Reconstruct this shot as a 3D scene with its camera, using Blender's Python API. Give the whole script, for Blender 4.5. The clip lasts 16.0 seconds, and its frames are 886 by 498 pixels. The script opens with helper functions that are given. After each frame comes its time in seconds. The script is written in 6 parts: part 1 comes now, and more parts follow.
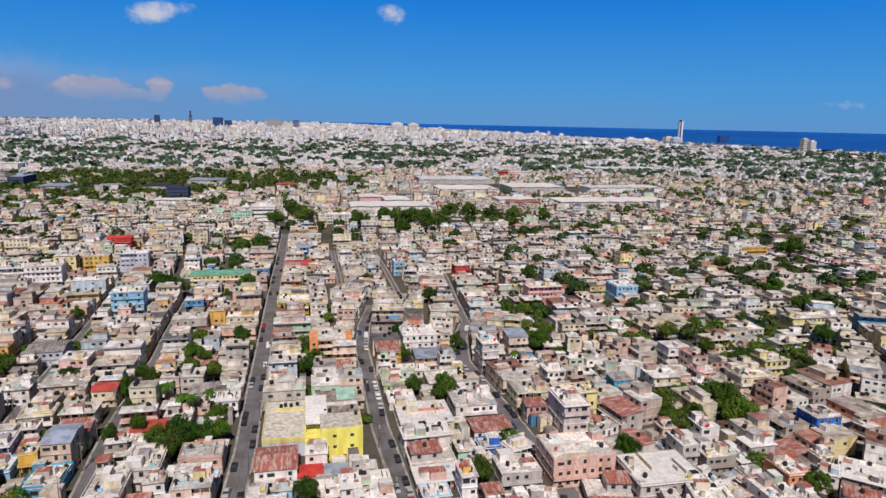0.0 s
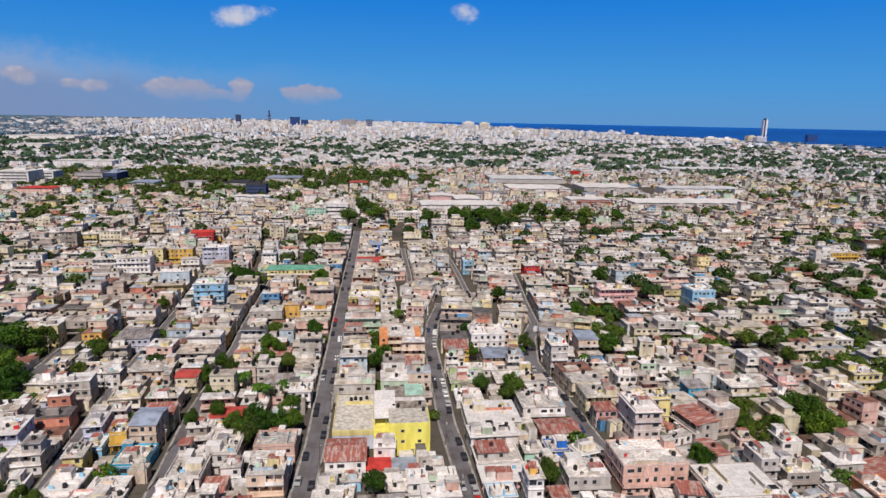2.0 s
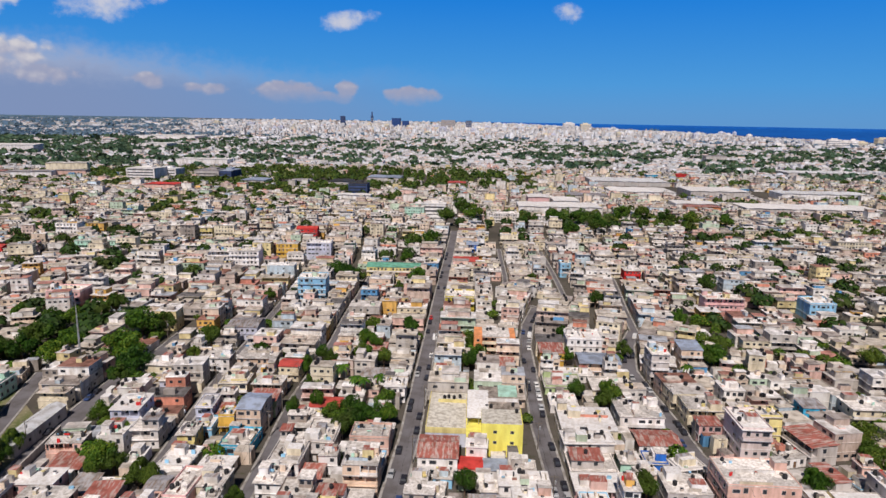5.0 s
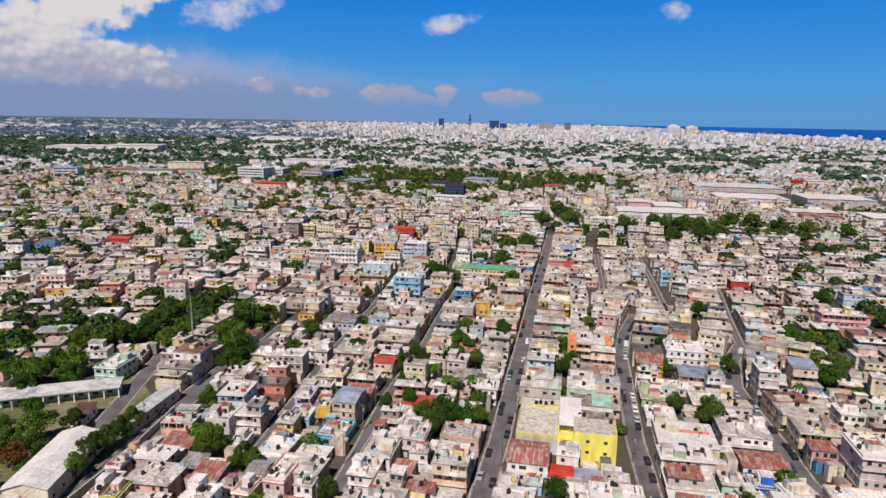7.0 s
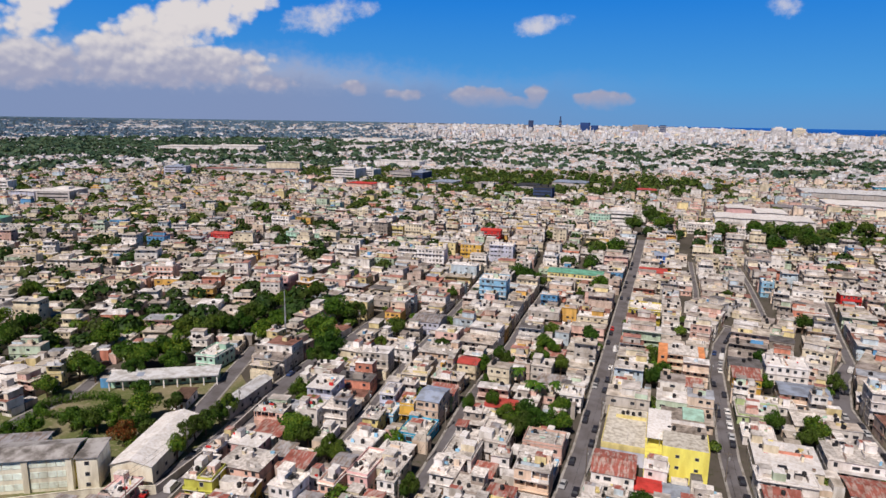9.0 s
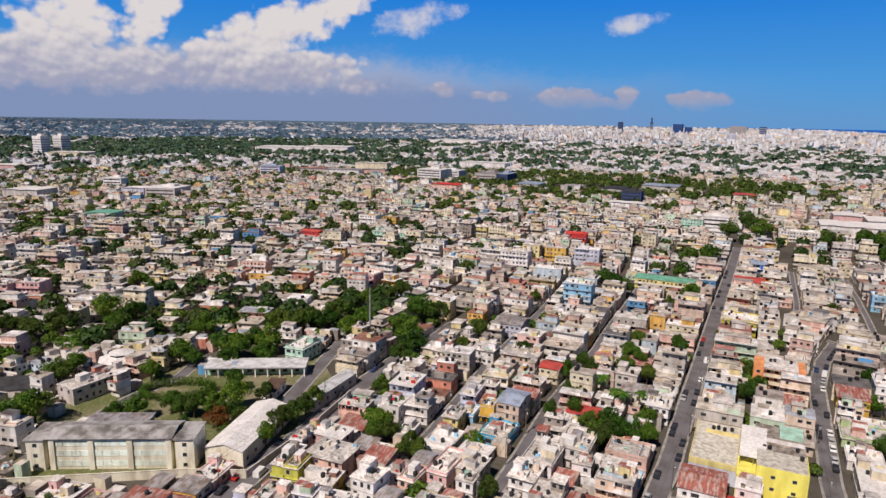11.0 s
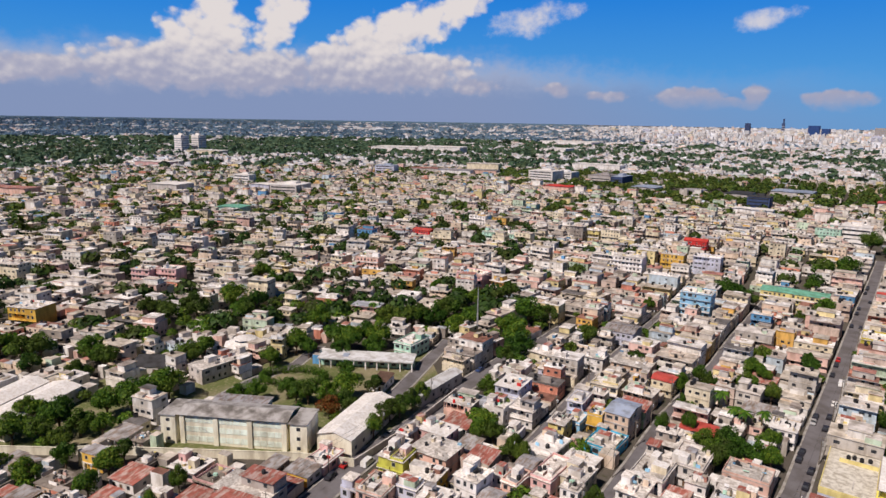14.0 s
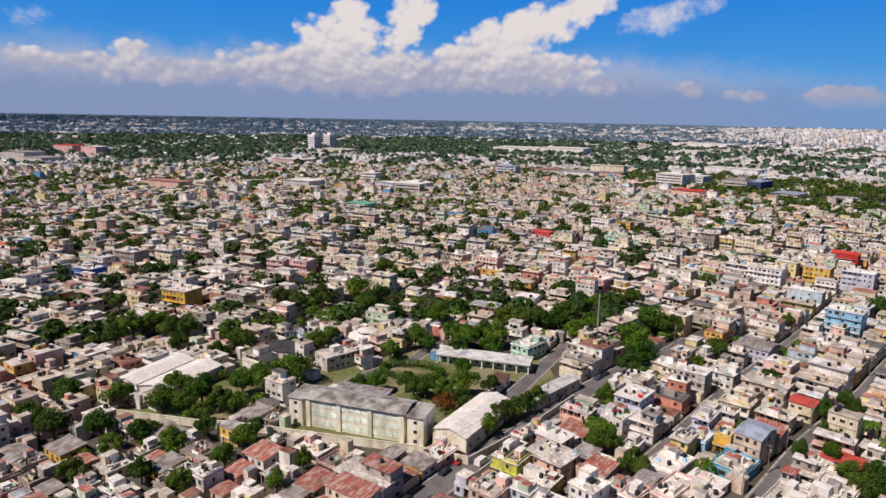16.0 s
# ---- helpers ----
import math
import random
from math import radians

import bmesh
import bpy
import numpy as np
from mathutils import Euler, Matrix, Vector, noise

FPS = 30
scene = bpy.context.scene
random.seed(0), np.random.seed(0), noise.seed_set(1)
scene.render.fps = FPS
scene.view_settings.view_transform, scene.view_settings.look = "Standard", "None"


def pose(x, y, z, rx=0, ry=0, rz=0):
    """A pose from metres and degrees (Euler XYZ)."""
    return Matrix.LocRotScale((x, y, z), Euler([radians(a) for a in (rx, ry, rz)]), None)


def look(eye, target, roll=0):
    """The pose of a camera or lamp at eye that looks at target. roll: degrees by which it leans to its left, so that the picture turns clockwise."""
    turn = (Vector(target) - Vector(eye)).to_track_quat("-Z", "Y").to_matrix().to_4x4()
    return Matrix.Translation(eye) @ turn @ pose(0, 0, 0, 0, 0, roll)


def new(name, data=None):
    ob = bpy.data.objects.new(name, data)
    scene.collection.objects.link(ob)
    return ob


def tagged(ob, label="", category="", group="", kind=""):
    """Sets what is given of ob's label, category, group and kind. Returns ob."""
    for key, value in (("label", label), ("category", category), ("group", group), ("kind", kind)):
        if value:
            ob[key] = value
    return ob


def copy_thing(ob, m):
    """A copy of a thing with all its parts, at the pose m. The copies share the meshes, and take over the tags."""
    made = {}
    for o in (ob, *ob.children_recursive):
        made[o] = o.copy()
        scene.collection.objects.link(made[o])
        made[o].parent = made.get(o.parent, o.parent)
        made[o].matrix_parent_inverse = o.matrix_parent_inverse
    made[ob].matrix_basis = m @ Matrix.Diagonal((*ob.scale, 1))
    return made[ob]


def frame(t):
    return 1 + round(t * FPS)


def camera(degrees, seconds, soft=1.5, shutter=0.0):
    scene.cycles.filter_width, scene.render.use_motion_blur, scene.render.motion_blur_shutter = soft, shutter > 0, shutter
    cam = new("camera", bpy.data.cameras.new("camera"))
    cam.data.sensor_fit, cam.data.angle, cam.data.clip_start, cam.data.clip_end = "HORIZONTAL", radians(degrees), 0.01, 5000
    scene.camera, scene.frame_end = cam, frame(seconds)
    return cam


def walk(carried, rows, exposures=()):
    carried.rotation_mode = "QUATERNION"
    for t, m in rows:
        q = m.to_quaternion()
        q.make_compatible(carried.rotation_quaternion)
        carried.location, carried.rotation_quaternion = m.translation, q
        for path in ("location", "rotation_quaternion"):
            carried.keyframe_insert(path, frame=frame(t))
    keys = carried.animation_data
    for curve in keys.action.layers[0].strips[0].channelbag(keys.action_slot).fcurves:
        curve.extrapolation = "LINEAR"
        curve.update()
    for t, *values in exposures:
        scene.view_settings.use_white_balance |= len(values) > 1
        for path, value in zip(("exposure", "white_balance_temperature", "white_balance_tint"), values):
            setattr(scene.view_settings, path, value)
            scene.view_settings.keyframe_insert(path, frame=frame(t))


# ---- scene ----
cam = camera(69.0, 16.0, soft=1.5)
# seconds, place, yaw, pitch, roll
ROWS = [
    (0, 0.00, 0.00, 100.00, 0.000, -11.190, -1.149),
    (0.5, -0.05, -0.19, 99.99, 1.676, -11.205, -1.121),
    (1, -0.17, -0.25, 100.05, 3.028, -11.261, -1.081),
    (1.5, -0.33, -0.33, 100.10, 4.463, -11.338, -1.085),
    (2, -0.45, -0.39, 100.08, 6.206, -11.396, -1.027),
    (2.5, -0.46, -0.41, 100.03, 7.790, -11.446, -0.995),
    (3, -0.54, -0.30, 99.94, 9.153, -11.493, -0.976),
    (3.5, -0.67, -0.20, 99.81, 10.437, -11.481, -0.968),
    (6, -1.41, -0.04, 99.55, 18.995, -11.407, -0.940),
    (6.5, -1.51, -0.07, 99.47, 21.433, -11.373, -0.931),
    (7, -1.70, 0.02, 99.45, 23.334, -11.369, -0.937),
    (7.5, -1.84, 0.21, 99.46, 25.230, -11.354, -0.930),
    (8, -1.90, 0.25, 99.48, 27.293, -11.349, -0.869),
    (8.5, -2.01, 0.20, 99.41, 29.200, -11.336, -0.890),
    (11, -2.62, 0.01, 99.22, 38.604, -11.307, -0.883),
    (11.5, -2.78, -0.00, 99.14, 40.252, -11.315, -0.920),
    (12, -2.97, 0.10, 99.11, 41.787, -11.311, -0.911),
    (12.5, -3.20, 0.12, 99.07, 43.295, -11.320, -0.898),
    (13, -3.43, 0.05, 99.04, 44.932, -11.340, -0.931),
    (13.5, -3.57, 0.01, 99.05, 46.581, -11.361, -0.933),
    (14, -3.62, -0.07, 99.06, 48.383, -11.381, -0.919),
    (14.5, -3.60, -0.18, 99.09, 50.111, -11.402, -0.893),
    (15, -3.75, -0.39, 99.17, 52.108, -11.422, -0.888),
    (15.5, -4.01, -0.71, 99.17, 54.997, -11.462, -0.915),
    (16, -4.36, -1.10, 99.19, 59.043, -11.526, -1.025),
]
walk(cam, [(t, pose(x, y, z, 90 + pitch, roll, yaw)) for t, x, y, z, yaw, pitch, roll in ROWS],
     [(0, -0.1, 6400, 8), (3.5, -0.07, 6430, 8), (8.5, -0.04, 6550, 9), (12, -0.03, 6720, 10), (16, 0.03, 6760, 10)])

# ------------------------------------------------------------------ sky and sun
SUN_BEARING, SUN_HEIGHT = 174.0, 51.0     # clockwise from +y, above the horizon
sun = new("sun", bpy.data.lights.new("sun", "SUN"))
sun.data.energy, sun.data.angle, sun.data.color = 4.65, radians(0.5), (1.0, 0.905, 0.855)
_sb, _sh = radians(SUN_BEARING), radians(SUN_HEIGHT)
sun.matrix_world = look((0, 0, 0), (-math.sin(_sb) * math.cos(_sh), -math.cos(_sb) * math.cos(_sh), -math.sin(_sh)))


class Nodes:
    """Short hand for building a node tree."""

    def __init__(self, tree):
        self.tree = tree
        tree.nodes.clear()

    def add(self, kind, operation=None, use_clamp=False):
        n = self.tree.nodes.new(kind)
        if operation is not None:
            n.operation = operation
        if use_clamp:
            n.use_clamp = True
        return n

    def link(self, a, b):
        self.tree.links.new(a, b)

    def math(self, op, a, b=None, c=None, clamp=False):
        n = self.add("ShaderNodeMath", operation=op, use_clamp=clamp)
        for i, v in enumerate((a, b, c)):
            if v is None:
                continue
            if isinstance(v, (int, float)):
                n.inputs[i].default_value = v
            else:
                self.link(v, n.inputs[i])
        return n.outputs[0]

    def smooth(self, v, lo, hi):
        n = self.add("ShaderNodeMapRange")
        n.interpolation_type = "SMOOTHSTEP"
        self.link(v, n.inputs[0])
        n.inputs[1].default_value, n.inputs[2].default_value = lo, hi
        return n.outputs[0]

    def mix(self, fac, a, b, blend="MIX"):
        n = self.add("ShaderNodeMix")
        n.data_type, n.blend_type = "RGBA", blend
        for i, v in ((0, fac), (6, a), (7, b)):
            if isinstance(v, (int, float)):
                n.inputs[i].default_value = v
            elif isinstance(v, tuple):
                n.inputs[i].default_value = (*v[:3], 1.0)
            else:
                self.link(v, n.inputs[i])
        return n.outputs[2]

    def noise(self, vector, scale, detail=4.0, rough=0.55):
        n = self.add("ShaderNodeTexNoise")
        n.inputs["Scale"].default_value, n.inputs["Detail"].default_value, n.inputs["Roughness"].default_value = scale, detail, rough
        if vector is not None:
            self.link(vector, n.inputs["Vector"])
        return n.outputs["Fac"]

    def ramp(self, v, stops, flat=False):
        n = self.add("ShaderNodeValToRGB")
        n.color_ramp.interpolation = "CONSTANT" if flat else "LINEAR"
        e = n.color_ramp.elements
        while len(e) < len(stops):
            e.new(1.0)
        for el, (p, c) in zip(e, stops):
            el.position, el.color = p, (*c, 1.0)
        self.link(v, n.inputs[0])
        return n.outputs[0]


def make_world():
    world = bpy.data.worlds.new("sky")
    scene.world = world
    world.use_nodes = True
    n = Nodes(world.node_tree)
    out, back = n.add("ShaderNodeOutputWorld"), n.add("ShaderNodeBackground")
    n.link(back.outputs[0], out.inputs[0])
    sky = n.add("ShaderNodeTexSky")
    sky.sky_type, sky.sun_disc = "NISHITA", False
    sky.sun_elevation, sky.sun_rotation = radians(SUN_HEIGHT), radians(SUN_BEARING)
    sky.air_density, sky.dust_density, sky.ozone_density = 1.0, 0.2, 4.0
    tint = n.add("ShaderNodeHueSaturation")
    tint.inputs["Saturation"].default_value = 1.2
    n.link(sky.outputs[0], tint.inputs["Color"])
    coord = n.add("ShaderNodeTexCoord")
    sep = n.add("ShaderNodeSeparateXYZ")
    n.link(coord.outputs["Generated"], sep.inputs[0])
    deg = 180 / math.pi
    az = n.math("MULTIPLY", n.math("ARCTAN2", n.math("MULTIPLY", sep.outputs[0], -1.0), sep.outputs[1]), deg)
    el = n.math("MULTIPLY", n.math("ARCSINE", sep.outputs[2]), deg)
    # clear blue air, paler towards the horizon
    air = n.ramp(n.math("DIVIDE", el, 30.0, clamp=True), [(0.0, (0.75, 2.9, 6.5)), (0.10, (0.45, 2.95, 7.2)), (0.32, (0.05, 2.05, 7.2)), (0.5, (0.02, 0.32, 1.4)), (1.0, (0.02, 0.14, 0.6))])
    clear = n.mix(0.93, tint.outputs[0], air)
    flat = n.add("ShaderNodeCombineXYZ")
    n.link(n.math("MULTIPLY", az, 0.85), flat.inputs[0])
    n.link(el, flat.inputs[1])
    billow = n.noise(flat.outputs[0], 0.42, 3.0, 0.5)
    fine = n.noise(flat.outputs[0], 1.9, 6.0, 0.62)
    rag = n.math("ADD", n.math("MULTIPLY", n.math("SUBTRACT", billow, 0.5), 2.2), n.math("MULTIPLY", n.math("SUBTRACT", fine, 0.5), 1.1))

    def puffs(scale, lift):
        """Rounded heads, 1 at their middles, seen a little higher or lower."""
        moved = n.add("ShaderNodeVectorMath", operation="ADD")
        n.link(flat.outputs[0], moved.inputs[0])
        moved.inputs[1].default_value = (n_shift * lift, lift, 0.0)
        v = n.add("ShaderNodeTexVoronoi")
        v.voronoi_dimensions, v.feature = "2D", "SMOOTH_F1"
        v.inputs["Scale"].default_value, v.inputs["Smoothness"].default_value, v.inputs["Detail"].default_value = scale, 0.35, 1.5
        n.link(moved.outputs[0], v.inputs["Vector"])
        return n.math("SUBTRACT", 1.0, n.math("MULTIPLY", v.outputs["Distance"], 1.6))

    n_shift = 0.4
    heads = puffs(0.8, 0.0)

    def bank(clouds):
        """The largest of several elliptic heaps: bearing to the left, height, half width, half height, lean, strength."""
        total = None
        for a, e, w, h, lean, power in clouds:
            de = n.math("SUBTRACT", el, e)
            da = n.math("SUBTRACT", n.math("SUBTRACT", az, a), n.math("MULTIPLY", de, lean))
            d2 = n.math("ADD", n.math("POWER", n.math("ABSOLUTE", n.math("DIVIDE", da, w)), 2.0), n.math("POWER", n.math("MAXIMUM", n.math("DIVIDE", de, h), n.math("DIVIDE", de, -1.6 * h)), 2.0))
            v = n.math("SUBTRACT", power, d2)
            total = v if total is None else n.math("MAXIMUM", total, v)
        return total

    heaps = bank(CLOUD_HEAPS)
    wisps = bank(CLOUD_WISPS)
    edge = n.math("ADD", n.math("MULTIPLY", rag, 0.75), n.math("MULTIPLY", n.math("SUBTRACT", heads, 0.45), 0.7))
    thick = n.smooth(n.math("ADD", n.math("MULTIPLY_ADD", heaps, 1.5, 0.1), edge), -0.1, 0.95)
    thick = n.math("MULTIPLY", thick, n.smooth(n.math("ADD", el, n.math("MULTIPLY", rag, 0.6)), 0.5, 2.6))
    thin = n.math("MULTIPLY", n.smooth(n.math("ADD", wisps, n.math("MULTIPLY", rag, 1.7)), -0.1, 1.9), 0.8)
    # a pale layer lies low over the land, and fades over the sea
    deep = n.math("MULTIPLY", n.smooth(az, 25.0, 48.0), -1.5)
    low = n.math("MULTIPLY", n.math("SUBTRACT", 1.0, n.smooth(n.math("ADD", n.math("ADD", el, deep), n.math("MULTIPLY", rag, 1.1)), 1.4, 4.8)), n.smooth(az, 6.0, 48.0))
    low = n.math("MULTIPLY", low, 0.9)
    relief = n.math("SUBTRACT", heads, puffs(0.8, 0.35))
    shade = n.smooth(n.math("ADD", n.math("ADD", el, n.math("MULTIPLY", relief, 1.3)), n.math("MULTIPLY", rag, 1.8)), 2.2, 7.2)
    white = n.mix(shade, CLOUD_BASE, CLOUD_TOP)
    colour = n.mix(low, clear, n.mix(n.smooth(n.math("ADD", el, rag), 1.6, 4.6), CLOUD_LAYER, (4.4, 4.6, 5.9)))
    colour = n.mix(thin, colour, CLOUD_TOP)
    colour = n.mix(thick, colour, white)
    n.link(colour, back.inputs[0])
    back.inputs[1].default_value = 0.1


CLOUD_TOP, CLOUD_BASE, CLOUD_LAYER = (7.3, 6.9, 7.1), (3.5, 3.7, 5.2), (2.35, 2.95, 4.9)
CLOUD_HEAPS = [
    (67.8, 6.2, 3.8, 2.5, 0.0, 1.2), (67.2, 8.3, 2.0, 1.5, 0.0, 1.1), (70.6, 5.2, 2.2, 1.3, 0.0, 1.0), (61.8, 8.4, 2.2, 2.3, -0.5, 1.1),
    (52.8, 7.0, 4.9, 2.6, -1.5, 1.2), (47.6, 9.1, 3.0, 1.5, -1.0, 1.1), (58.6, 5.2, 2.2, 1.3, 0.0, 1.0), (67.0, 4.1, 11.0, 1.5, 0.0, 1.35), (54.0, 4.3, 9.0, 1.4, 0.0, 1.3), (80.0, 3.5, 9.0, 1.0, 0.0, 1.1),
    (74.2, 5.0, 2.0, 1.0, 0.0, 1.0), (84.0, 4.8, 1.8, 1.1, 0.0, 0.9), (87.3, 3.8, 2.8, 0.9, 0.0, 0.9), (90.8, 3.8, 2.8, 1.0, 0.0, 0.9), (79.3, 3.7, 3.4, 0.8, 0.0, 0.9), (96.0, 3.7, 3.5, 0.9, 0.0, 0.8),
    (45.7, 3.0, 2.9, 0.7, 0.0, 0.9), (38.7, 2.7, 2.0, 0.6, 0.0, 0.9), (34.5, 2.2, 3.0, 0.5, 0.0, 0.7), (28.1, 2.15, 2.8, 0.75, 0.0, 1.3), (23.0, 2.4, 1.1, 0.75, 0.0, 1.2), (26.0, 1.7, 5.0, 0.5, 0.0, 1.0), (17.6, 2.0, 2.4, 0.65, 0.0, 1.3),
]
CLOUD_WISPS = [(22.2, 8.1, 2.6, 0.7, -1.5, 1.0), (4.5, 8.9, 1.5, 0.6, 0.0, 0.9), (40.4, 8.5, 3.0, 1.1, -1.5, 1.3), (90.6, 6.7, 1.7, 0.7, 0.0, 1.0), (-32.5, 1.9, 2.5, 0.5, 0.0, 0.5)]
make_world()

# ------------------------------------------------------------------ materials
PALETTE = {
    "white": (0.84, 0.81, 0.80), "grey": (0.56, 0.52, 0.50), "cream": (0.74, 0.66, 0.50), "peach": (0.76, 0.58, 0.45),
    "salmon": (0.76, 0.50, 0.42), "pink": (0.74, 0.46, 0.45), "pale_pink": (0.80, 0.68, 0.66), "red": (0.62, 0.04, 0.04), "yellow": (0.84, 0.77, 0.17),
    "pale_yellow": (0.74, 0.64, 0.28), "lime": (0.62, 0.62, 0.12), "olive": (0.50, 0.42, 0.07), "orange": (0.80, 0.33, 0.14),
    "ochre": (0.72, 0.45, 0.09), "sky_blue": (0.30, 0.57, 0.80), "vivid_blue": (0.03, 0.16, 0.62), "vivid_cyan": (0.06, 0.40, 0.66),
    "lavender": (0.60, 0.62, 0.76), "mint": (0.45, 0.70, 0.58), "pale_green": (0.50, 0.62, 0.34), "navy": (0.045, 0.07, 0.16), "pale_cream": (0.84, 0.80, 0.66), "deep_blue": (0.03, 0.075, 0.24), "pale_mint": (0.66, 0.74, 0.66), "raw": (0.40, 0.35, 0.32),
}
MATS = {}


def surface(name, colour, rough=0.85, grain=0.25, stain=0.35, stain_size=0.35, bump=0.15, metal=0.0, vary=0.12, island=False, streak=False, ribs=0.0, other=None, patch=0.0):
    """A painted, poured or rolled surface: base colour, broad stains, fine grain, a relief and a small shift from piece to piece."""
    m = bpy.data.materials.new(name)
    m.use_nodes = True
    n = Nodes(m.node_tree)
    out, bsdf = n.add("ShaderNodeOutputMaterial"), n.add("ShaderNodeBsdfPrincipled")
    n.link(bsdf.outputs[0], out.inputs[0])
    geo = n.add("ShaderNodeNewGeometry")
    place = geo.outputs["Position"]
    if streak:
        sq = n.add("ShaderNodeMapping")
        sq.inputs["Scale"].default_value = (1.0, 1.0, 0.25)
        n.link(place, sq.inputs[0])
        place = sq.outputs[0]
    if island:     # one value for each house, carried by its faces
        tone_node = n.add("ShaderNodeAttribute")
        tone_node.attribute_name = "tone"
        rand = tone_node.outputs["Fac"]
    else:
        rand = n.add("ShaderNodeObjectInfo").outputs["Random"]
    if isinstance(colour, list):
        base = n.ramp(rand, colour, flat=True)
        rand = n.math("FRACT", n.math("MULTIPLY", rand, 37.7))
    else:
        base = None
    broad = n.smooth(n.noise(place, stain_size, 6.0, 0.62), 0.38, 0.68)
    fine = n.noise(geo.outputs["Position"], 3.5, 4.0, 0.6)
    level = n.math("ADD", 1.0 - vary, n.math("MULTIPLY", rand, 2 * vary))
    level = n.math("MULTIPLY", level, n.math("SUBTRACT", 1.0 + grain / 2, n.math("MULTIPLY", fine, grain)))
    level = n.math("MULTIPLY", level, n.math("SUBTRACT", 1.0, n.math("MULTIPLY", broad, stain)))
    if patch:     # pours, screeds and coats of different age side by side, in straight-edged bays
        lay = n.add("ShaderNodeMapping")
        lay.inputs["Rotation"].default_value = (0, 0, 0 if not island else radians(-12))
        n.link(geo.outputs["Position"] if island else n.add("ShaderNodeTexCoord").outputs["Object"], lay.inputs[0])
        cells = n.add("ShaderNodeTexVoronoi")
        cells.distance, cells.feature = "CHEBYCHEV", "F1"
        cells.inputs["Scale"].default_value = 0.26
        n.link(lay.outputs[0], cells.inputs["Vector"])
        hue = n.add("ShaderNodeSeparateColor")
        n.link(cells.outputs["Color"], hue.inputs[0])
        level = n.math("MULTIPLY", level, n.math("ADD", 1.0 - 0.55 * patch, n.math("MULTIPLY", hue.outputs[0], 1.2 * patch)))
    if other is not None:     # a second coat or rust showing through, sheet by sheet and in runs down the slope
        run = n.add("ShaderNodeMapping")
        run.inputs["Scale"].default_value = (1.3, 0.28, 0.3)
        n.link(n.add("ShaderNodeTexCoord").outputs["Object"], run.inputs[0])
        base = n.mix(n.smooth(n.noise(run.outputs[0], 0.9, 3.0, 0.6), 0.46, 0.58), tuple(colour), other)
    tone = n.mix(1.0, base if base is not None else tuple(colour), n.mix(broad, (1, 1, 1), (0.93, 0.88, 0.82)), "MULTIPLY")
    scale = n.add("ShaderNodeVectorMath", operation="SCALE")
    n.link(tone, scale.inputs[0])
    n.link(level, scale.inputs["Scale"])
    n.link(scale.outputs[0], bsdf.inputs["Base Color"])
    bsdf.inputs["Roughness"].default_value, bsdf.inputs["Metallic"].default_value = rough, metal
    bsdf.inputs["Specular IOR Level"].default_value = 0.25
    rise = fine
    if ribs:
        wave = n.add("ShaderNodeTexWave")
        wave.wave_type, wave.bands_direction = "BANDS", "X"
        wave.inputs["Scale"].default_value = ribs
        oc = n.add("ShaderNodeTexCoord")
        n.link(oc.outputs["Object"], wave.inputs["Vector"])
        rise = n.math("ADD", fine, wave.outputs["Fac"])
    b = n.add("ShaderNodeBump")
    b.inputs["Strength"].default_value, b.inputs["Distance"].default_value = bump, 0.1
    n.link(rise, b.inputs["Height"])
    n.link(b.outputs[0], bsdf.inputs["Normal"])
    MATS[name] = m
    return m


for _k, _c in PALETTE.items():
    surface("wall_" + _k, _c, streak=True, stain=0.28 if _k != "yellow" else 0.12, vary=0.10)
surface("roof_concrete", (0.70, 0.655, 0.615), stain=0.4, stain_size=1.1, vary=0.25, grain=0.5, patch=0.5)
surface("roof_white", (0.76, 0.735, 0.72), stain=0.14, stain_size=1.2, vary=0.06, patch=0.15)
surface("roof_terrace", (0.68, 0.64, 0.56), stain=0.4, stain_size=0.7, vary=0.1)
surface("roof_old", (0.40, 0.345, 0.30), stain=0.6, stain_size=0.5, vary=0.25, grain=0.5, patch=0.5)
surface("roof_pale_zinc", (0.74, 0.74, 0.75), rough=0.6, stain=0.35, ribs=2.0, bump=0.3)
surface("roof_red", (0.60, 0.06, 0.05), stain=0.3)
surface("roof_brown", (0.13, 0.08, 0.06), stain=0.4)
surface("roof_black", (0.06, 0.06, 0.065), stain=0.4)
surface("roof_zinc", (0.56, 0.54, 0.55), other=(0.42, 0.33, 0.28), rough=0.5, metal=0.3, stain=0.45, ribs=2.0, bump=0.4)
surface("roof_blue_zinc", (0.42, 0.48, 0.60), rough=0.5, metal=0.2, stain=0.35, ribs=2.0, bump=0.4)
surface("roof_green_zinc", (0.20, 0.50, 0.36), rough=0.5, metal=0.1, stain=0.35, ribs=2.0, bump=0.4)
surface("roof_red_zinc", (0.60, 0.10, 0.08), rough=0.55, metal=0.1, stain=0.35, ribs=2.0, bump=0.4)
surface("roof_rust", (0.40, 0.13, 0.10), other=(0.50, 0.36, 0.32), rough=0.8, stain=0.35, stain_size=0.5, ribs=2.0, bump=0.4)
surface("asphalt", (0.17, 0.16, 0.17), stain=0.3, stain_size=0.12, grain=0.3, vary=0.0)
surface("paving", (0.38, 0.36, 0.34), stain=0.4, stain_size=0.3, vary=0.05)
surface("glass_dark", (0.035, 0.04, 0.05), rough=0.25, stain=0.0, grain=0.0, bump=0.0)
surface("frame_grey", (0.42, 0.41, 0.40), stain=0.1)
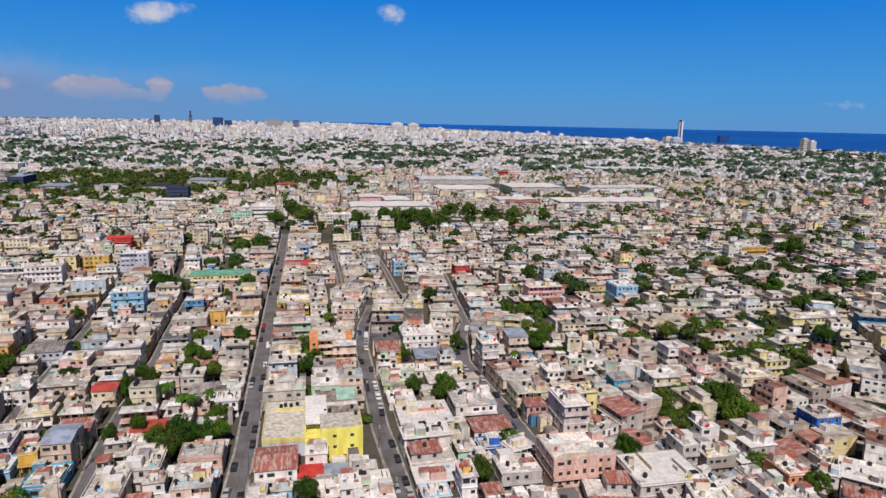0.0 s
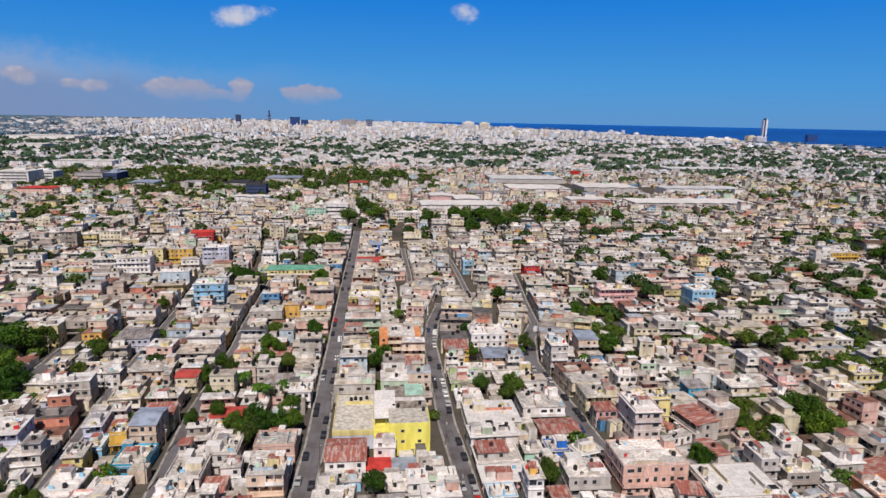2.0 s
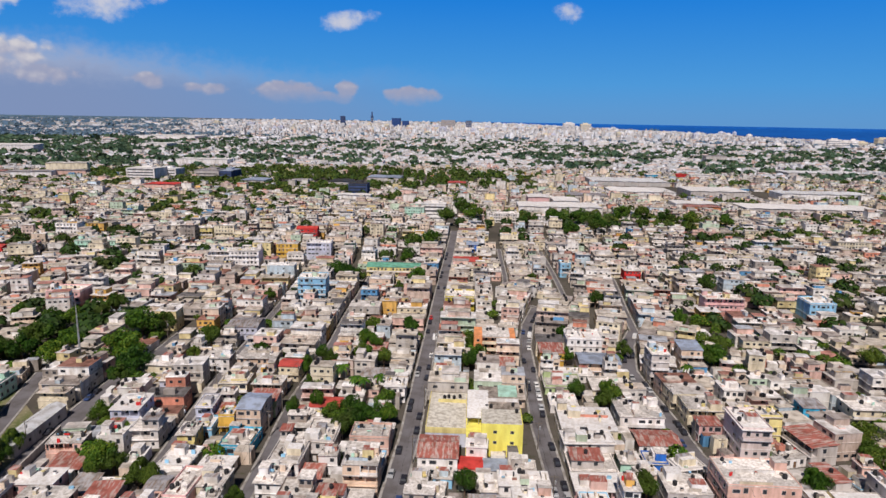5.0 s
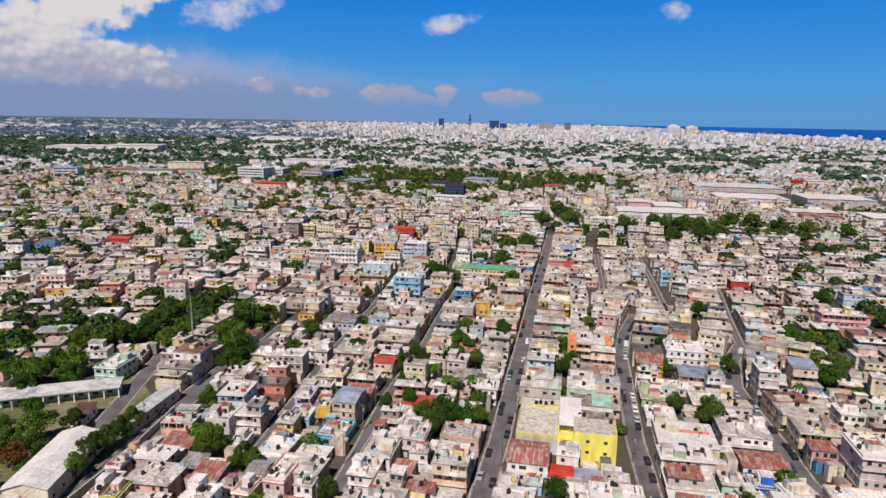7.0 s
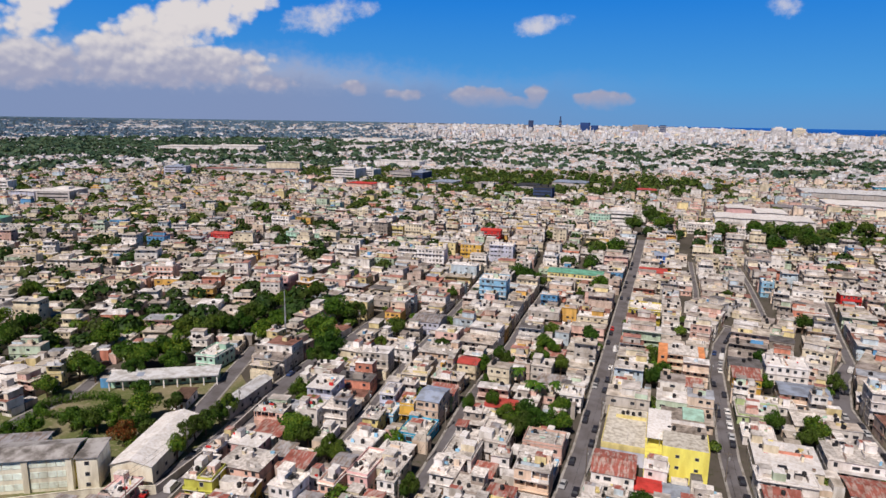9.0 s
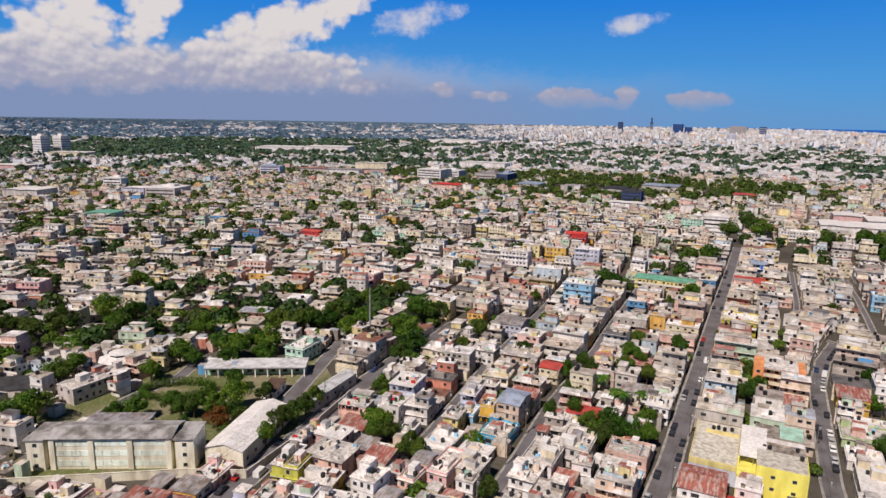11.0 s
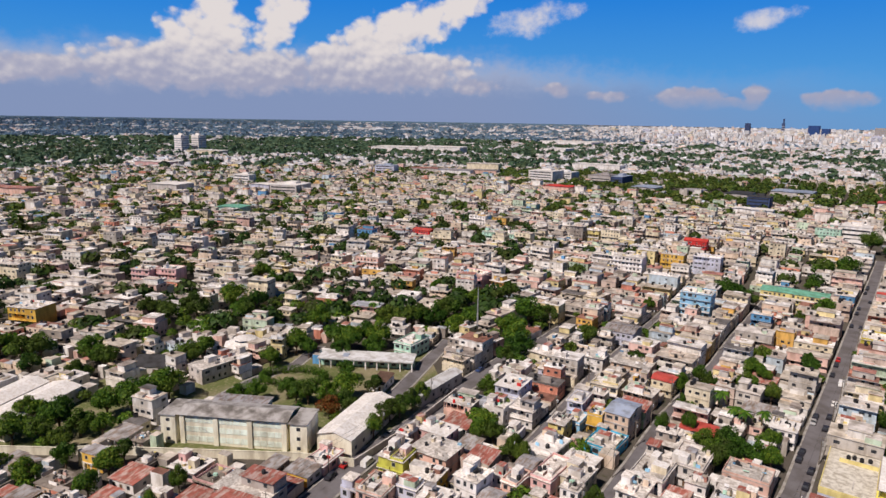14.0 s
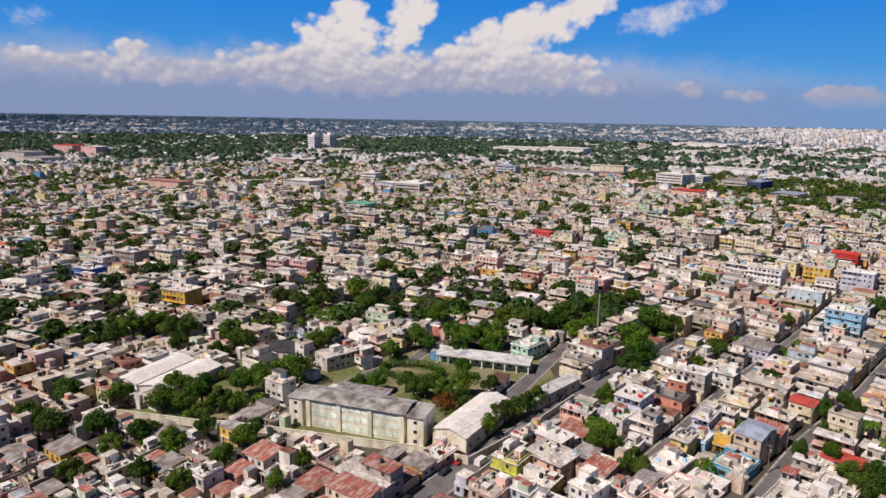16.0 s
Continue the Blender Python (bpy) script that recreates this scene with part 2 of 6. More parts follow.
surface("door_wood", (0.16, 0.09, 0.05), stain=0.3)
surface("tank_black", (0.025, 0.025, 0.028), rough=0.5, stain=0.2, vary=0.3)
surface("rubber", (0.02, 0.02, 0.02), stain=0.1)
surface("pole_wood", (0.22, 0.19, 0.16), stain=0.3)
surface("wire", (0.03, 0.03, 0.03), stain=0.0)
surface("bark", (0.16, 0.11, 0.08), stain=0.4, stain_size=1.5)
surface("glass_tower", (0.30, 0.32, 0.37), rough=0.3, stain=0.1)
surface("steel", (0.55, 0.56, 0.58), rough=0.4, metal=0.6)
for _k, _c in {"white": (0.8, 0.8, 0.8), "silver": (0.45, 0.46, 0.48), "dark": (0.03, 0.03, 0.04), "red": (0.5, 0.03, 0.03), "blue": (0.04, 0.07, 0.18)}.items():
    surface("car_" + _k, _c, rough=0.3, stain=0.08, grain=0.03, bump=0.0)


def leaves(name, stops, island=True):
    m = bpy.data.materials.new(name)
    m.use_nodes = True
    n = Nodes(m.node_tree)
    out, bsdf, glow = n.add("ShaderNodeOutputMaterial"), n.add("ShaderNodeBsdfPrincipled"), n.add("ShaderNodeBsdfTranslucent")
    geo, info = n.add("ShaderNodeNewGeometry"), n.add("ShaderNodeObjectInfo")
    r = n.math("ADD", n.math("MULTIPLY", geo.outputs["Random Per Island"], 0.55), n.math("MULTIPLY", info.outputs["Random"], 0.45))
    c = n.ramp(r, stops)
    c = n.mix(n.math("MULTIPLY", n.smooth(n.noise(geo.outputs["Position"], 0.05, 3.0), 0.45, 0.6), 0.4), c, (0.09, 0.095, 0.02))
    n.link(c, bsdf.inputs["Base Color"])
    n.link(c, glow.inputs[0])
    bsdf.inputs["Roughness"].default_value = 0.6
    bsdf.inputs["Specular IOR Level"].default_value = 0.2
    mix = n.add("ShaderNodeMixShader")
    mix.inputs[0].default_value = 0.2
    n.link(bsdf.outputs[0], mix.inputs[1])
    n.link(glow.outputs[0], mix.inputs[2])
    n.link(mix.outputs[0], out.inputs[0])
    MATS[name] = m


leaves("leaf_green", [(0.0, (0.010, 0.030, 0.004)), (0.45, (0.038, 0.10, 0.009)), (0.75, (0.10, 0.19, 0.016)), (1.0, (0.24, 0.29, 0.03))])
leaves("leaf_red", [(0.0, (0.04, 0.06, 0.012)), (0.45, (0.28, 0.05, 0.015)), (1.0, (0.62, 0.03, 0.012))])
# Paler and bluer than leaf_far: a little distance haze mixed into the colour.
leaves("leaf_distant_haze", [(0.0, (0.04, 0.085, 0.055)), (0.6, (0.08, 0.145, 0.085)), (1.0, (0.15, 0.22, 0.11))])
# Aerial haze painted as blue leaf colour; the woods themselves are green.
leaves("leaf_horizon_haze", [(0.0, (0.12, 0.20, 0.28)), (0.6, (0.16, 0.25, 0.35)), (1.0, (0.22, 0.30, 0.37))])
leaves("leaf_far", [(0.0, (0.015, 0.036, 0.01)), (0.6, (0.046, 0.096, 0.016)), (1.0, (0.16, 0.20, 0.035))])

WALL_STOPS = [(0.0, (0.80, 0.77, 0.74)), (0.27, (0.56, 0.52, 0.48)), (0.37, (0.76, 0.68, 0.52)), (0.51, (0.76, 0.62, 0.50)), (0.60, (0.60, 0.48, 0.42)),
              (0.66, (0.74, 0.50, 0.44)), (0.74, (0.38, 0.34, 0.31)), (0.79, (0.78, 0.66, 0.36)), (0.86, (0.54, 0.64, 0.72)), (0.905, (0.54, 0.66, 0.52)),
              (0.95, (0.66, 0.28, 0.20)), (0.975, (0.70, 0.42, 0.12)), (0.988, (0.12, 0.32, 0.58))]
ROOF_STOPS = [(0.0, (0.56, 0.50, 0.43)), (0.22, (0.62, 0.575, 0.54)), (0.44, (0.38, 0.33, 0.30)), (0.55, (0.78, 0.75, 0.735)), (0.74, (0.56, 0.49, 0.43)),
              (0.85, (0.30, 0.15, 0.115)), (0.905, (0.42, 0.44, 0.49)), (0.94, (0.46, 0.22, 0.18)), (0.965, (0.16, 0.15, 0.15))]
# Far whites and greys lean blue: distance haze mixed into the wall paint.
FAR_HAZE_STOPS = [(0.0, (0.76, 0.77, 0.81)), (0.36, (0.58, 0.59, 0.62)), (0.52, (0.73, 0.70, 0.67)), (0.70, (0.50, 0.49, 0.50)), (0.80, (0.68, 0.52, 0.45)),
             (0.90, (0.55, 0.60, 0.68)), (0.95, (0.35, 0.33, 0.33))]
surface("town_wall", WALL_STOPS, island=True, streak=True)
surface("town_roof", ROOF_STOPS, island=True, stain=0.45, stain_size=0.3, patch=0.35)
surface("far_wall_haze", FAR_HAZE_STOPS, island=True, stain=0.2, stain_size=0.05)
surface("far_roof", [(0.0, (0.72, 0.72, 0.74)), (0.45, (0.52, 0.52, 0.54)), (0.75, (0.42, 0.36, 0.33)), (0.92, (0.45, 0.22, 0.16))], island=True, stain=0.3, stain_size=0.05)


def ground_material(name, a, b, c, size):
    m = bpy.data.materials.new(name)
    m.use_nodes = True
    n = Nodes(m.node_tree)
    out, bsdf = n.add("ShaderNodeOutputMaterial"), n.add("ShaderNodeBsdfPrincipled")
    n.link(bsdf.outputs[0], out.inputs[0])
    geo = n.add("ShaderNodeNewGeometry")
    one, two = n.noise(geo.outputs["Position"], size, 7.0, 0.6), n.noise(geo.outputs["Position"], size * 14, 5.0, 0.6)
    col = n.mix(n.smooth(one, 0.42, 0.62), a, b)
    col = n.mix(n.smooth(two, 0.5, 0.75), col, c)
    n.link(col, bsdf.inputs["Base Color"])
    bsdf.inputs["Roughness"].default_value = 0.95
    bsdf.inputs["Specular IOR Level"].default_value = 0.1
    bump = n.add("ShaderNodeBump")
    bump.inputs["Strength"].default_value, bump.inputs["Distance"].default_value = 0.3, 0.2
    n.link(two, bump.inputs["Height"])
    n.link(bump.outputs[0], bsdf.inputs["Normal"])
    MATS[name] = m


ground_material("earth", (0.11, 0.095, 0.08), (0.075, 0.066, 0.055), (0.05, 0.06, 0.025), 0.03)
# Blue instead of green: haze over the wooded plain is put into its colour.
ground_material("woodland_haze", (0.07, 0.125, 0.18), (0.09, 0.15, 0.20), (0.24, 0.28, 0.32), 0.006)
ground_material("grass", (0.12, 0.14, 0.05), (0.24, 0.21, 0.13), (0.34, 0.29, 0.20), 0.06)
ground_material("sea", (0.006, 0.08, 0.33), (0.008, 0.095, 0.37), (0.010, 0.11, 0.40), 0.002)


# ------------------------------------------------------------------ building helpers
def mesh_object(name, verts, faces, mats, parent=None, index=None, label=""):
    me = bpy.data.meshes.new(name)
    me.from_pydata(verts, [], faces)
    for m in mats:
        me.materials.append(MATS[m])
    if index is not None:
        me.polygons.foreach_set("material_index", index)
    me.update()
    ob = new(name, me)
    if parent is not None:
        ob.parent = parent
    if label:
        tagged(ob, label)
    return ob


def shared(name, me, parent, at, turn=0.0, size=(1, 1, 1)):
    """One more object on the mesh me, as a part of parent."""
    ob = new(name, me)
    ob.parent = parent
    ob.location, ob.rotation_euler, ob.scale = at, (0, 0, turn), size
    return ob


BOX_FACES = [(0, 3, 2, 1), (4, 5, 6, 7), (0, 1, 5, 4), (1, 2, 6, 5), (2, 3, 7, 6), (3, 0, 4, 7)]


class Solid:
    """Boxes and prisms gathered into one mesh, each with a material slot."""

    def __init__(self):
        self.v, self.f, self.m = [], [], []

    def box(self, x0, y0, z0, x1, y1, z1, mat=0):
        k = len(self.v)
        self.v += [(x0, y0, z0), (x1, y0, z0), (x1, y1, z0), (x0, y1, z0), (x0, y0, z1), (x1, y0, z1), (x1, y1, z1), (x0, y1, z1)]
        self.f += [tuple(k + i for i in q) for q in BOX_FACES]
        self.m += [mat] * 6
        return self

    def tube(self, x, y, z0, z1, r0, r1, sides=10, mat=0, cap=True):
        k = len(self.v)
        for z, r in ((z0, r0), (z1, r1)):
            self.v += [(x + r * math.cos(2 * math.pi * i / sides), y + r * math.sin(2 * math.pi * i / sides), z) for i in range(sides)]
        self.f += [(k + i, k + (i + 1) % sides, k + sides + (i + 1) % sides, k + sides + i) for i in range(sides)]
        self.m += [mat] * sides
        if cap:
            self.f += [tuple(k + sides + i for i in range(sides))]
            self.m += [mat]
        return self

    def sheet(self, corners, thick, mat=0):
        """A slab with the given upper corners, seen anticlockwise from above."""
        k, c = len(self.v), len(corners)
        self.v += [(x, y, z - thick) for x, y, z in corners] + list(corners)
        self.f += [tuple(k + c - 1 - i for i in range(c)), tuple(k + c + i for i in range(c))]
        self.f += [(k + i, k + (i + 1) % c, k + c + (i + 1) % c, k + c + i) for i in range(c)]
        self.m += [mat] * (c + 2)
        return self

    def data(self, name, mats):
        me = bpy.data.meshes.new(name)
        me.from_pydata(self.v, [], self.f)
        for m in mats:
            me.materials.append(MATS[m])
        me.polygons.foreach_set("material_index", self.m)
        me.update()
        return me

    def part(self, name, mats, parent, label=""):
        ob = new(name, self.data(name, mats))
        ob.parent = parent
        return tagged(ob, label) if label else ob

    def thing(self, name, mats):
        return new(name, self.data(name, mats))


class Mass:
    """Very many boxes in one mesh, worked out with numpy. Each face carries a tone, which picks its colour."""

    def __init__(self):
        self.v, self.f, self.m, self.t, self.n = [], [], [], [], 0

    def boxes(self, x, y, w, d, z0, z1, yaw, wall=0, roof=1, tone=None, top=None):
        """w along the box's own x, d along its y. tone and top: the tones of walls and roof."""
        x, y, w, d, z0, z1, yaw = np.broadcast_arrays(*[np.asarray(a, float) for a in (x, y, w, d, z0, z1, yaw)])
        k = len(x)
        if not k:
            return
        tone = np.random.rand(k) if tone is None else tone
        top = np.random.rand(k) if top is None else top
        c, s = np.cos(yaw), np.sin(yaw)
        sx, sy = np.array([-0.5, 0.5, 0.5, -0.5]), np.array([-0.5, -0.5, 0.5, 0.5])
        px = x[:, None] + (w[:, None] * sx) * c[:, None] - (d[:, None] * sy) * s[:, None]
        py = y[:, None] + (w[:, None] * sx) * s[:, None] + (d[:, None] * sy) * c[:, None]
        lo = np.stack([px, py, np.repeat(z0[:, None], 4, 1)], -1)
        hi = np.stack([px, py, np.repeat(z1[:, None], 4, 1)], -1)
        verts = np.concatenate([lo, hi], 1).reshape(-1, 3)
        base = self.n + 8 * np.arange(k)[:, None, None]
        quads = np.array([(0, 1, 5, 4), (1, 2, 6, 5), (2, 3, 7, 6), (3, 0, 4, 7), (4, 5, 6, 7)])
        self.v.append(verts)
        self.f.append((base + quads).reshape(-1, 4))
        self.m.append(np.tile(np.array([wall] * 4 + [roof]), k))
        self.t.append(np.stack([tone, tone, tone, tone, top], -1).ravel())
        self.n += 8 * k

    def quads(self, centre, across, up, mat=0):
        """One quad for each centre, spanned by two half vectors."""
        k = len(centre)
        if not k:
            return
        verts = np.stack([centre - across - up, centre + across - up, centre + across + up, centre - across + up], 1).reshape(-1, 3)
        self.v.append(verts)
        self.f.append(self.n + np.arange(4 * k).reshape(-1, 4))
        self.m.append(np.full(k, mat))
        self.t.append(np.random.rand(k))
        self.n += 4 * k

    def windows(self, x, y, w, d, yaw, z, back, mat=2, size=(0.6, 0.5)):
        """Dark openings at the height z on the front and both sides of each house; the front is set back by some metres."""
        for side in (0, 1, 3):
            length = w if side == 0 else d - back
            ang = yaw + (side - 1) * math.pi / 2
            nx, ny = np.cos(ang), np.sin(ang)
            tx, ty = -ny, nx
            shift = (0.0, back / 2, 0.0, -back / 2)[side]
            r = (d / 2 - back if side == 0 else w / 2) + 0.04
            for i in range(4):
                count = np.clip(np.round(length / 2.9), 1, 4)
                ok = (i < count) & (np.random.rand(len(x)) < (0.7 if side == 0 else 0.4))
                off = ((i + 0.5) / count - 0.5) * length * 0.88 + shift
                cx, cy = x + nx * r + tx * off, y + ny * r + ty * off
                c = np.stack([cx, cy, np.full(len(x), z)], -1)[ok]
                a = (np.stack([tx, ty, np.zeros(len(x))], -1) * (size[0] * np.random.uniform(0.7, 1.5, len(x)))[:, None])[ok]
                u = np.tile(np.array([0, 0, size[1]]), (len(c), 1))
                self.quads(c, a, u, mat)

    def build(self, name, mats, label, category, far=False):
        v, f, m = np.concatenate(self.v), np.concatenate(self.f), np.concatenate(self.m)
        if far:
            v = sink(v)
        me = bpy.data.meshes.new(name)
        me.vertices.add(len(v))
        me.vertices.foreach_set("co", v.astype(np.float32).ravel())
        me.loops.add(f.size)
        me.loops.foreach_set("vertex_index", f.astype(np.int32).ravel())
        me.polygons.add(len(f))
        me.polygons.foreach_set("loop_start", (4 * np.arange(len(f))).astype(np.int32))
        me.polygons.foreach_set("material_index", m.astype(np.int32))
        for mt in mats:
            me.materials.append(MATS[mt])
        me.update(calc_edges=True)
        me.attributes.new("tone", "FLOAT", "FACE").data.foreach_set("value", np.concatenate(self.t).astype(np.float32))
        me.shade_flat()
        return tagged(new(name, me), label, category, kind="stuff")


EYE = 100.0
NEAR_LAND, FAR_SPAN = 2500.0, 2300.0


def sink(v):
    """Draws the land past 2.5 km together, so that 19 km of it ends on the horizon 4.8 km away, rising a little as it goes."""
    v = np.array(v, float)
    r = np.hypot(v[:, 0], v[:, 1])
    near = NEAR_LAND + FAR_SPAN * (1 - np.exp(-np.maximum(r - NEAR_LAND, 0) / FAR_SPAN))
    k = np.where(r > NEAR_LAND, near / np.maximum(r, 1.0), 1.0)
    return np.stack([v[:, 0] * k, v[:, 1] * k, EYE - (EYE - v[:, 2]) * k], -1)


def ring_sheet(name, az0, az1, inner, outer, height, mat, label, category, steps=72, rings=40):
    """A sheet of land or water between two bearings (degrees, left of +y); inner may be a function of the bearing."""
    verts, faces = [], []
    for i in range(steps + 1):
        a = radians(az0 + (az1 - az0) * i / steps)
        r0 = inner(math.degrees(a)) if callable(inner) else inner
        for j in range(rings + 1):
            r = r0 + (outer - r0) * (j / rings) ** 3 if r0 < outer else outer
            verts.append((-r * math.sin(a), r * math.cos(a), height))
    verts = sink(verts).tolist()
    w = rings + 1
    faces = [(i * w + j, i * w + j + 1, (i + 1) * w + j + 1, (i + 1) * w + j) for i in range(steps) for j in range(rings)]
    ob = mesh_object(name, verts, [q[::-1] for q in faces], [mat])
    return tagged(ob, label, category, kind="structure")


# ------------------------------------------------------------------ land and sea
LAND_END = 19200.0
ring_sheet("ground", -180, 180, 0.001, LAND_END, 0.0, "earth", "dusty grey-brown ground of the city out to the horizon", "ground", 144, 60)


def coast(az):
    """How far off the shore is, along a bearing: the shore runs away from the city to the left."""
    dx, dy = -math.sin(radians(az)), math.cos(radians(az))
    px, py, qx, qy = 1780.0, 2850.0, -0.335, 0.942
    den = dx * qy - dy * qx
    r = (px * qy - py * qx) / den if den > 1e-3 else LAND_END
    return min(max(r, 1500.0), LAND_END)


ring_sheet("water", -100, 14, coast, LAND_END * 1.12, 9.0, "sea", "deep blue sea behind the white city", "sea", 90, 60)
ring_sheet("woodland_ground", 36, 125, lambda a: 2700 + 900 * max(0, 50 - a) + 500 * math.sin(a * 0.3) + 300 * math.sin(a * 0.9), LAND_END * 1.12, 5.0, "woodland_haze", "wooded plain towards the horizon, coloured blue as if hazy", "woods", 90, 60)

# ------------------------------------------------------------------ streets
STREETS = {
    "A": (2.75, [(-36, 70), (-45, 110), (-53, 149), (-58.3, 180.5), (-66.7, 220), (-77, 270), (-93, 346), (-119, 474), (-137, 560)]),
    "B": (2.4, [(3, 110), (-11.6, 171), (-19, 199), (-27.2, 239), (-34.5, 275), (-37.3, 307), (-36.6, 338)]),
    "B2": (1.1, [(-36.6, 338), (-54.4, 346), (-65, 404), (-72, 435), (-84, 490)]),
    "C": (2.7, [(36, 120), (36.5, 160), (35.5, 181), (28.5, 194), (24, 212), (16.2, 238), (10.5, 260), (10, 290), (13.7, 312)]),
    "C2": (1.5, [(13.7, 312), (9, 350), (4.7, 395), (0, 437)]),
    "C3": (1.0, [(-20, 345), (-29.3, 391.5), (-38.5, 434), (-52, 490)]),
    "D": (1.6, [(-78, 90), (-90.4, 137.4), (-96, 159), (-101.4, 178), (-105.4, 193), (-111, 220.5), (-117.8, 254.5), (-127.5, 293), (-134.5, 325), (-146, 375)]),
    "E": (1.2, [(-122, 140), (-137, 185.5), (-144.3, 207.7), (-151.5, 234), (-161.5, 271), (-174.3, 318.5), (-191.3, 373), (-214.3, 448), (-238, 520)]),
    "F": (3.8, [(-128, 52), (-140, 78), (-149, 100), (-157, 128), (-168, 157), (-177, 190), (-182, 223), (-189, 250)]),
    "G": (2.6, [(-172, 122), (-184, 143.5), (-201.5, 173.5), (-211, 190)]),
    "H": (2.2, [(-205, 60), (-213.5, 77.5), (-223, 99), (-228.5, 122), (-241, 140)]),
    "K": (2.2, [(35, 184), (53, 190), (75, 199), (110, 208), (150, 222)]),
    "M": (2.4, [(112, 120), (128, 150), (150, 185), (172, 225), (196, 270), (208, 320)]),
}


def ribbon(points, half, height):
    """Left and right edges of a strip along a line of points."""
    verts = []
    for i, (x, y) in enumerate(points):
        a, b = Vector(points[max(i - 1, 0)]), Vector(points[min(i + 1, len(points) - 1)])
        t = (b - a).normalized()
        verts += [(x - t.y * -half, y + t.x * -half, height), (x - t.y * half, y + t.x * half, height)]
    return verts


def street(half, points):
    n = len(points)
    road = mesh_object("road", ribbon(points, half, 0.06), [(2 * i, 2 * i + 2, 2 * i + 3, 2 * i + 1)[::1] for i in range(n - 1)], ["asphalt"])
    tagged(road, "worn grey asphalt street between rows of houses", "road", "city streets", "structure")
    for side in (-1, 1):
        inner, outer = ribbon(points, side * half, 0.0), ribbon(points, side * (half + 0.75), 0.0)
        s = Solid()
        for i in range(n - 1):
            q = [inner[2 * i + 1], outer[2 * i + 1], outer[2 * i + 3], inner[2 * i + 3]]
            q = [(x, y, 0.2) for x, y, _ in (q if side < 0 else q[::-1])]
            s.sheet(q, 0.19)
        tagged(s.thing("pavement", ["paving"]), "narrow cracked concrete pavement with a low kerb", "pavement", "city pavements", "structure")


for _half, _pts in STREETS.values():
    street(_half, _pts)

SEGS = np.array([(*a, *b, h) for h, p in STREETS.values() for a, b in zip(p, p[1:])])


def street_gap(x, y):
    """The distance to the nearest street's edge, and that street's turn from the y axis."""
    a, b = SEGS[:, :2], SEGS[:, 2:4]
    ab = b - a
    t = np.clip(((np.array([x, y]) - a) * ab).sum(1) / (ab * ab).sum(1), 0, 1)
    d = np.hypot(*(np.array([x, y]) - a - t[:, None] * ab).T) - SEGS[:, 4]
    i = int(d.argmin())
    return d[i], math.atan2(ab[i][1], ab[i][0]) - math.pi / 2


# ------------------------------------------------------------------ footprints already taken
TAKEN = {}


def corners(x, y, w, d, yaw):
    c, s = math.cos(yaw), math.sin(yaw)
    return [(x + a * w / 2 * c - b * d / 2 * s, y + a * w / 2 * s + b * d / 2 * c) for a, b in ((-1, -1), (1, -1), (1, 1), (-1, 1))]


def overlap(p, q):
    for poly in (p, q):
        for i in range(4):
            ex, ey = poly[(i + 1) % 4][0] - poly[i][0], poly[(i + 1) % 4][1] - poly[i][1]
            pa, qa = [x * -ey + y * ex for x, y in p], [x * -ey + y * ex for x, y in q]
            if max(pa) <= min(qa) + 1e-6 or max(qa) <= min(pa) + 1e-6:
                return False
    return True


def is_free(x, y, w, d, yaw):
    p = corners(x, y, w, d, yaw)
    i, j = int(x // 40), int(y // 40)
    return not any(overlap(p, q) for a in (-1, 0, 1) for b in (-1, 0, 1) for q in TAKEN.get((i + a, j + b), ()))


def take(x, y, w, d, yaw):
    p = corners(x, y, w, d, yaw)
    TAKEN.setdefault((int(x // 40), int(y // 40)), []).append(p)


def off_street(x, y, w, d, yaw):
    return min(street_gap(*c)[0] for c in corners(x, y, w, d, yaw) + [(x, y)]) > 0.85


# ------------------------------------------------------------------ house parts shared by all houses
def framed(name, w, h, rim, proud, mats, cross=False):
    """A frame and the sunk pane within it, as one joined shell; its back lies on the wall."""
    z0 = 0.0
    outer = [(-w, z0), (w, z0), (w, h), (-w, h)]
    inner = [(-w + rim, z0 + rim), (w - rim, z0 + rim), (w - rim, h - rim), (-w + rim, h - rim)]
    v = [(x, 0.0, z) for x, z in outer] + [(x, -proud, z) for x, z in outer] + [(x, -proud, z) for x, z in inner] + [(x, -0.012, z) for x, z in inner]
    f, m = [], []
    for k in range(4):
        q = (k + 1) % 4
        f += [(k, q, 4 + q, 4 + k), (4 + k, 4 + q, 8 + q, 8 + k), (8 + k, 8 + q, 12 + q, 12 + k)]
        m += [0, 0, 0]
    s = Solid()
    s.v, s.f, s.m = v, f + [(12, 13, 14, 15)], m + [1]
    return s.data(name, mats)


def window_data():
    return framed("window", 0.62, 1.2, 0.07, 0.05, ["frame_grey", "glass_dark"])


def door_data():
    return framed("door", 0.55, 2.15, 0.1, 0.06, ["frame_grey", "door_wood"])


def lathe(name, profile, sides, mat):
    s = Solid()
    for r, z in profile:
        s.v += [(r * math.cos(2 * math.pi * i / sides), r * math.sin(2 * math.pi * i / sides), z) for i in range(sides)]
    for k in range(len(profile) - 1):
        s.f += [(k * sides + i, k * sides + (i + 1) % sides, (k + 1) * sides + (i + 1) % sides, (k + 1) * sides + i) for i in range(sides)]
    s.f.append(tuple((len(profile) - 1) * sides + i for i in range(sides)))
    s.m = [0] * len(s.f)
    return s.data(name, [mat])


